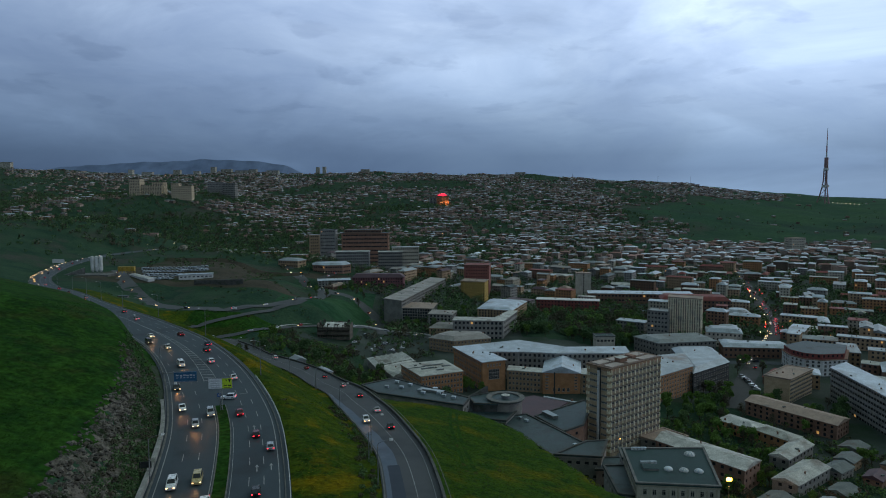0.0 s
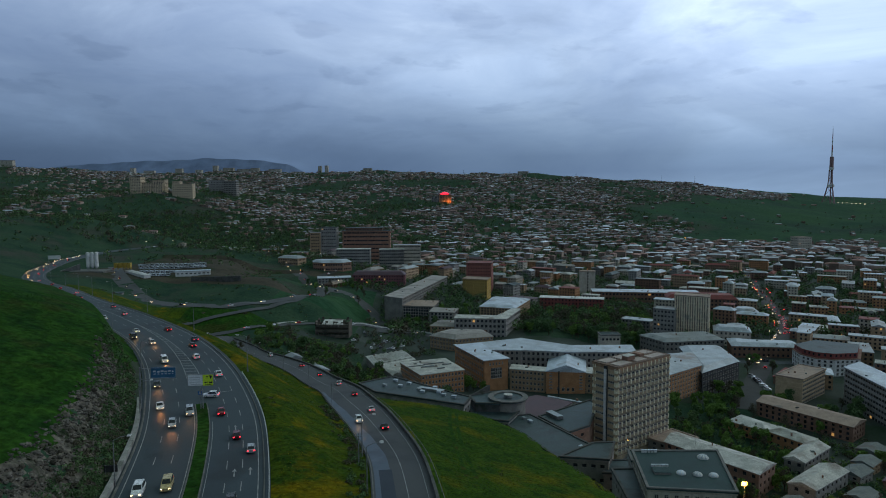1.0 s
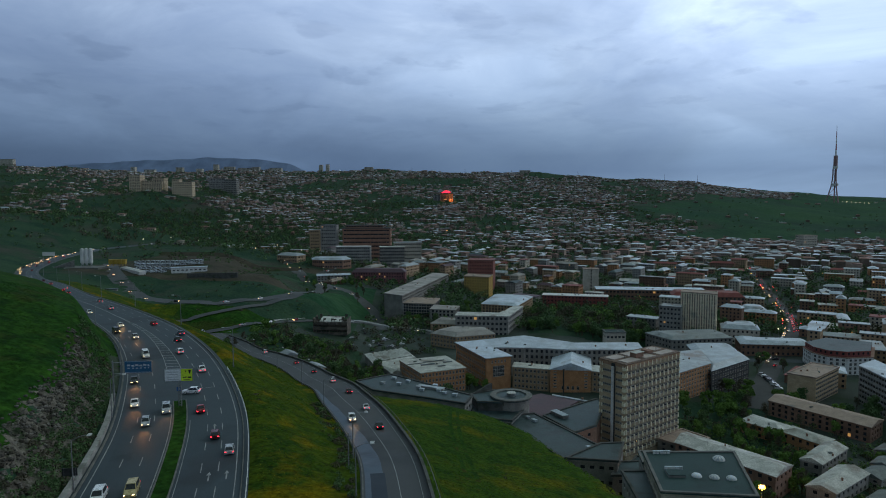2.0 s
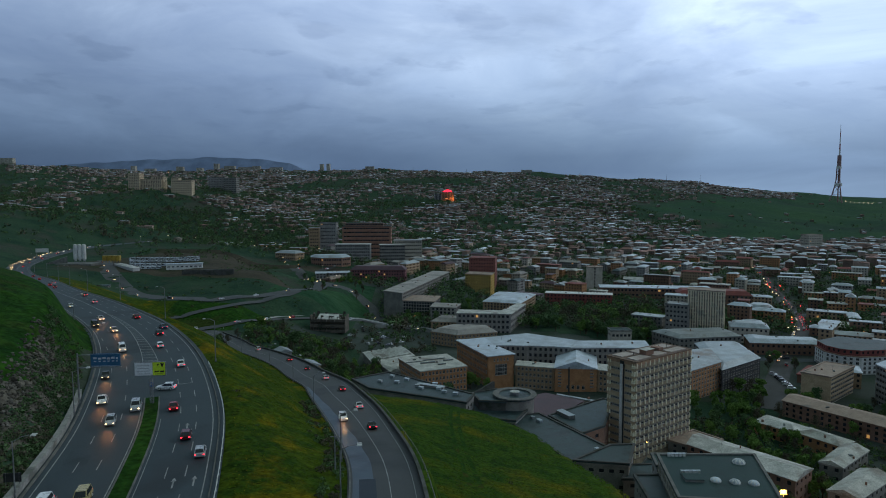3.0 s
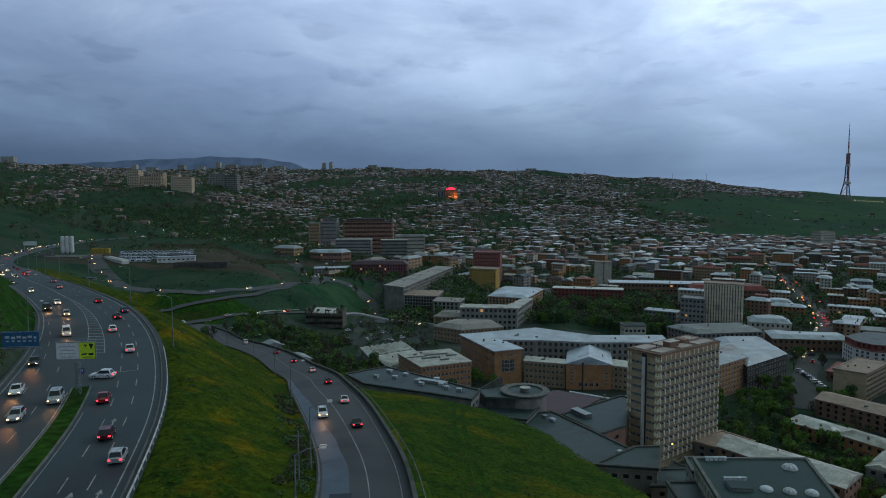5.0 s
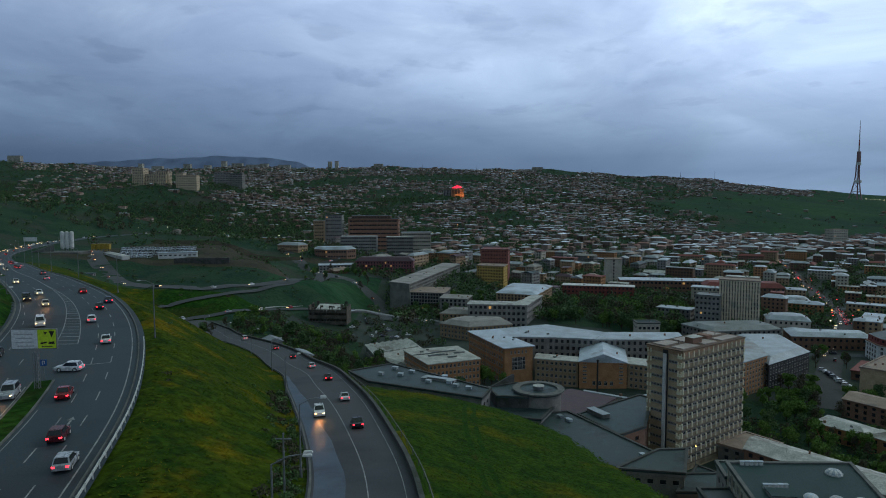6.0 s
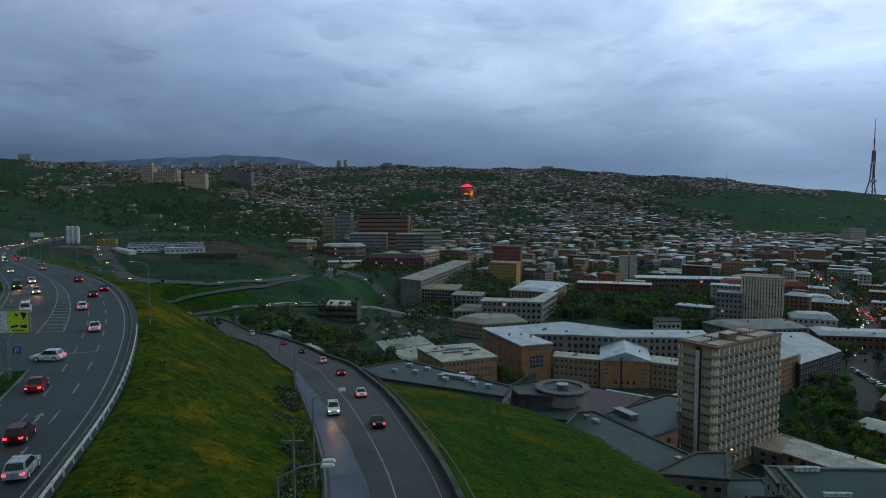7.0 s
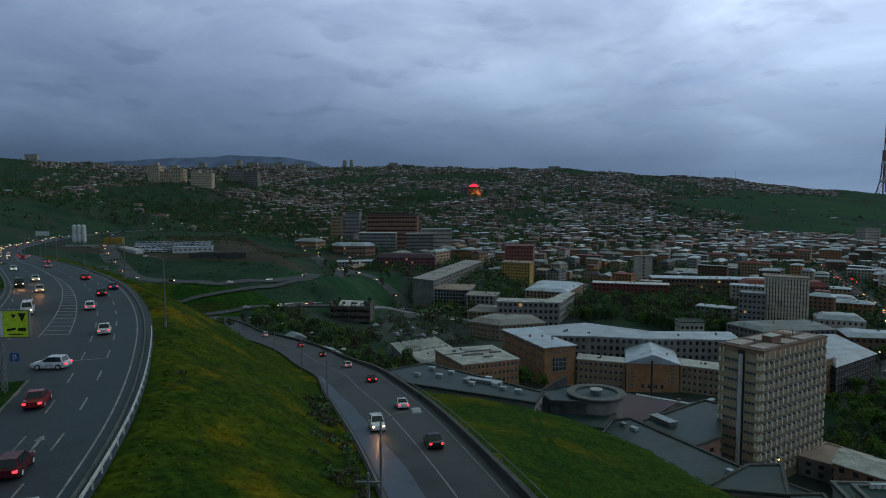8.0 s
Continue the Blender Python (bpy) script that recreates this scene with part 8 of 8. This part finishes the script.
# shrubs on the near banks
shrubs = Geo()
for _ in range(1500):
    y = wr.uniform(150, 450)
    if wr.random() < 0.35:
        p, _h = hwy_point(wr.uniform(60, 215), wr.uniform(27.4, 34))
    else:
        x = wr.uniform(-120, -20)
        p = (x * S, y * S, 0)
        if not (float(along(PLAN_RAMP, y)) + 5 < x) or inside(x * S, y * S) or (x > -60 and y > 375):
            continue
    x, y = p[0], p[1]
    r = wr.uniform(0.4, 1.1)
    tuft_tree(shrubs, wr, x, y, ground(x, y), r, r * 1.1, 40, 0 if wr.random() < 0.7 else 1)
for _ in range(900):
    p, _h = hwy_point(wr.uniform(70, 200), wr.triangular(27.3, 33.5, 28.5))
    r = wr.uniform(0.3, 0.9)
    tuft_tree(shrubs, wr, p[0], p[1], ground(p[0], p[1]) - 0.1, r, r * 1.2, 34, 0 if wr.random() < 0.8 else 1)
for _ in range(120):
    y = wr.uniform(112, 215)
    p, _h = hwy_point(y, float(along(RAMP_WIDE, y)) + wr.triangular(1.0, 6.0, 1.6), RAMP_RIGHT, RAMP_Z)
    r = wr.uniform(0.35, 0.95)
    tuft_tree(shrubs, wr, p[0], p[1], ground(p[0], p[1]) - 0.1, r, r * 1.3, 60, 1 if wr.random() < 0.6 else 0)
for _ in range(26):
    y = wr.uniform(120, 250)
    a, c = float(along(PLAN_HWY, y)) + 4, float(along(PLAN_RAMP, y))
    if wr.random() < 0.5:
        x = wr.uniform(a, c - float(along(PLAN_RAMP_WIDE, y)) - 3)
    else:
        x = wr.uniform(c + 5, c + 60)
        if ground(x * S, y * S) < -34 or inside(x * S, y * S):
            continue
    r = wr.uniform(0.2, 0.6)
    tuft_tree(shrubs, wr, x * S, y * S, ground(x * S, y * S) - 0.1, r * 1.4, r, 32, 0 if wr.random() < 0.6 else 1)
for _ in range(900):
    x, y = wr.uniform(-262, -96), wr.uniform(428, 640)
    if x < float(along(PLAN_HWY, y)) + 26 or inside(x * S, y * S) or on_street(x * S, y * S, 0) or noise.noise(Vector((x * 0.03, y * 0.05, 4.0))) < 0.0 or (-262 < x < -190 and y > 520):
        continue
    r = wr.uniform(0.5, 1.5)
    tuft_tree(shrubs, wr, x * S, y * S, ground(x * S, y * S) - 0.2, r * 1.3, r, 30, 0 if wr.random() < 0.7 else 1)
for _ in range(90):
    x, y = wr.uniform(-62, -6), wr.uniform(404, 482)
    if inside(x * S, y * S) or on_street(x * S, y * S, -4):
        continue
    r = wr.uniform(1.2, 2.8)
    tuft_tree(shrubs, wr, x * S, y * S, ground(x * S, y * S), r, r * wr.uniform(1.4, 2.2), 60, 1 if wr.random() < 0.5 else 0)
for _ in range(2600):
    if wr.random() < 0.62:
        x, y = wr.uniform(-112, -30), wr.uniform(296, 432)
        if float(along(PLAN_RAMP, y)) + 5 > x or (x > -58 and y > 374) or (x > -96 and y > 426):
            continue
    else:
        x, y = wr.uniform(96, 182), wr.uniform(186, 300)
    if inside(x * S, y * S) or on_street(x * S, y * S, -2.5):
        continue
    r = wr.uniform(0.9, 2.6)
    tuft_tree(shrubs, wr, x * S, y * S, ground(x * S, y * S), r, r * wr.uniform(1.0, 1.8), 40, 0 if wr.random() < 0.5 else (1 if wr.random() < 0.6 else 2))
whole("bank_shrubs", shrubs, [M_LEAF2, M_TWIG, M_LEAF], "low dark shrubs on the banks", "shrubs", kind="stuff")

# ---------- boulders of the rock cut ----------
rocks = random.Random(3)
ROCK_MESHES = []
for k in range(6):
    bm = bmesh.new()
    bmesh.ops.create_icosphere(bm, subdivisions=1, radius=1.0)
    for v in bm.verts:
        v.co *= 0.75 + 0.5 * rocks.random()
        v.co.x *= 1.3
        v.co.z *= 0.8
    m_ = bpy.data.meshes.new("rock")
    bm.to_mesh(m_)
    bm.free()
    m_.materials.append(M_ROCK)
    ROCK_MESHES.append(m_)
face_ = thing("rock_face", "broken grey rock face above the highway wall", "rock face", (0, 0, 0))
for k in range(300):
    y = rocks.uniform(66, 196)
    p, h = hwy_point(y, rocks.triangular(30.5, 39.0, 36.0) - 3.0 * max(0.0, min(1.0, (y - 130) / 60)))
    r = part("rock", ROCK_MESHES[k % 6], None, face_)
    r.location = (p[0], p[1], ground(p[0], p[1]) + 0.1)
    s = rocks.uniform(0.28, 0.72)
    r.scale = (s, s * rocks.uniform(0.7, 1.3), s * rocks.uniform(0.7, 1.2))
    r.rotation_euler = (rocks.uniform(-0.6, 0.6), rocks.uniform(-0.6, 0.6), rocks.uniform(0, 6.28))

rubble = Geo()
bases = [([tuple(v.co) for v in m_.vertices], [tuple(p.vertices) for p in m_.polygons]) for m_ in ROCK_MESHES]
for k in range(2600):
    y = rocks.uniform(62, 200)
    p, h = hwy_point(y, rocks.triangular(29.5, 40, 36.0) - 3.0 * max(0.0, min(1.0, (y - 130) / 60)))
    s, a = rocks.uniform(0.10, 0.40), rocks.uniform(0, 6.28)
    c_, s_ = math.cos(a) * s, math.sin(a) * s
    z = ground(p[0], p[1]) + 0.05
    vs, fs = bases[k % 6]
    k0 = len(rubble.v)
    rubble.v += [(p[0] + c_ * v[0] - s_ * v[1], p[1] + s_ * v[0] + c_ * v[1], z + v[2] * s) for v in vs]
    rubble.f += [tuple(i + k0 for i in f) for f in fs]
    rubble.m += [0] * len(fs)
M_RUBBLE = surf("rubble_stones", (0.058, 0.055, 0.047), (0.138, 0.130, 0.112), 0.92, 0.5, 2.5, 0.6, vary="island", amount=0.5, spec=0.1)
whole("rock_rubble", rubble, M_RUBBLE, "small broken stones strewn over the rock cut", "stones", kind="stuff")

# ---------- grass tufts and flowers on the near meadows ----------
M_BLADE = surf("grass_blades", (0.030, 0.068, 0.006), (0.072, 0.104, 0.008), 0.95, 0.16, 0.9, 0.0, vary="island", amount=0.22, third=(0.165, 0.124, 0.007), spec=0.03)
M_BLADE_EAST = surf("eastern_grass_blades", (0.026, 0.066, 0.008), (0.056, 0.100, 0.010), 0.95, 0.14, 0.9, 0.0, vary="island", amount=0.45, third=(0.095, 0.100, 0.008), spec=0.03)
M_BLADE_WEST = surf("hill_grass_blades", (0.013, 0.050, 0.008), (0.034, 0.088, 0.012), 0.95, 0.11, 0.9, 0.0, vary="island", amount=0.25, third=(0.036, 0.056, 0.012), spec=0.03)
M_FLOWER = surf("yellow_flowers", (0.15, 0.125, 0.008), (0.20, 0.16, 0.010), 0.8, 0.5, 3.0, 0.0, vary="island", amount=0.3, spec=0.1)
mead = Geo()
gr = np.random.default_rng(2)
N = 190000
px = gr.uniform(-110, 75, N) * S
py = (70 + 190 * gr.random(N) ** 1.35) * S
dh = (px - along(HWY_RIGHT, py)) * lean(HWY_RIGHT, py)
dr = (px - along(RAMP_RIGHT, py)) * lean(RAMP_RIGHT, py)
pz = heights(px, py)
ok = ((dh > 2.6) & (dr < -along(RAMP_WIDE, py) - 1.2)) | ((dr > 3.5) & (pz > -27 * S) & (px < 58 * S)) | ((dh < -along(HWY_WIDE, py) - 16) & (dh > -75))
flower_field = np.sin(px * 0.045 + 1.3) * np.sin(py * 0.038) + 0.6 * np.sin(px * 0.13 + py * 0.09)
verts, faces_, mats_ = [], [], []
sel = np.nonzero(ok)[0][:60000]
ang, hgt = gr.uniform(0, 6.28, N), gr.uniform(0.03, 0.16, N)
for i in sel:
    x, y, z, a, h = px[i], py[i], pz[i] - 0.03, ang[i], hgt[i]
    c, s = math.cos(a), math.sin(a)
    k = len(verts)
    w = 0.16 + 0.5 * h
    fl = flower_field[i] > 0.2 and i % 3 == 0 and dh[i] > 0
    if fl:
        w, h = 0.07, 0.12
    verts += [(x - c * w, y - s * w, z), (x + c * w, y + s * w, z), (x + s * 2 * w, y - c * 2 * w, z + h), (x - s * w, y + c * w, z), (x + s * w, y - c * w, z), (x - c * 1.8 * w, y - s * 1.8 * w, z + h * 0.9)]
    faces_ += [(k, k + 1, k + 2), (k + 3, k + 4, k + 5)]
    mats_ += [1 if fl and dr[i] < 0 else 2 if dr[i] > 0 else 3 if dh[i] < 0 else 0] * 2
mead.v, mead.f, mead.m = verts, faces_, mats_
whole("meadow_tufts", mead, [M_BLADE, M_FLOWER, M_BLADE_EAST, M_BLADE_WEST], "rough spring grass with patches of yellow flowers", "grass", kind="stuff")


# ---------- small chimneys, vents and aerials on the roofs ----------
clutter = Geo()
cr = random.Random(77)
for base in [o for o in bpy.data.objects if o.parent is None and o.type == "EMPTY" and any(c.name.startswith("roof") and not c.name.startswith("roof_") for c in o.children)]:
    if base.location.y > 860 or base.name.startswith(("tower_block", "bus", "office_building", "office_annex", "flat_roofed", "terrace_hall", "theatre", "rotunda", "garage", "storage", "depot", "ruined")):
        continue
    roof_ob = next(c for c in base.children if c.name.startswith("roof") and not c.name.startswith("roof_"))
    pts = [v.co for v in roof_ob.data.vertices]
    lo_x, hi_x, lo_y, hi_y = min(p.x for p in pts), max(p.x for p in pts), min(p.y for p in pts), max(p.y for p in pts)
    up = [f for f in roof_ob.data.polygons if f.normal.z > 0.7]
    turn0 = cr.uniform(0, 1.5)
    for _ in range(min(5, 1 + int((hi_x - lo_x) * (hi_y - lo_y) / 420))):
        if not up:
            break
        f = cr.choice(up)
        co = [pts[i] for i in f.vertices]
        ws = [cr.random() ** 1.5 + 0.05 for _ in co]
        p = sum((c * w for c, w in zip(co, ws)), Vector((0, 0, 0))) / sum(ws)
        q = p + base.location
        kind_ = cr.random()
        if kind_ < 0.45:
            clutter.box(q.x, q.y, q.z + 0.4, cr.uniform(0.5, 1.0), cr.uniform(0.5, 1.0), cr.uniform(0.9, 1.6), turn0, 0)
        elif kind_ < 0.8:
            clutter.box(q.x, q.y, q.z + 0.25, cr.uniform(0.8, 2.0), cr.uniform(0.6, 1.2), cr.uniform(0.5, 0.9), turn0, 1)
        else:
            clutter.tube((q.x, q.y, q.z - 0.3), (q.x, q.y, q.z + cr.uniform(1.5, 3.2)), 0.05, 0.03, 4, 2)
whole("roof_clutter", clutter, [M_BROWNWALL, M_MOSSROOF, M_DARKSTEEL], "small chimneys, vents and aerials on the town roofs", "chimneys", kind="stuff")
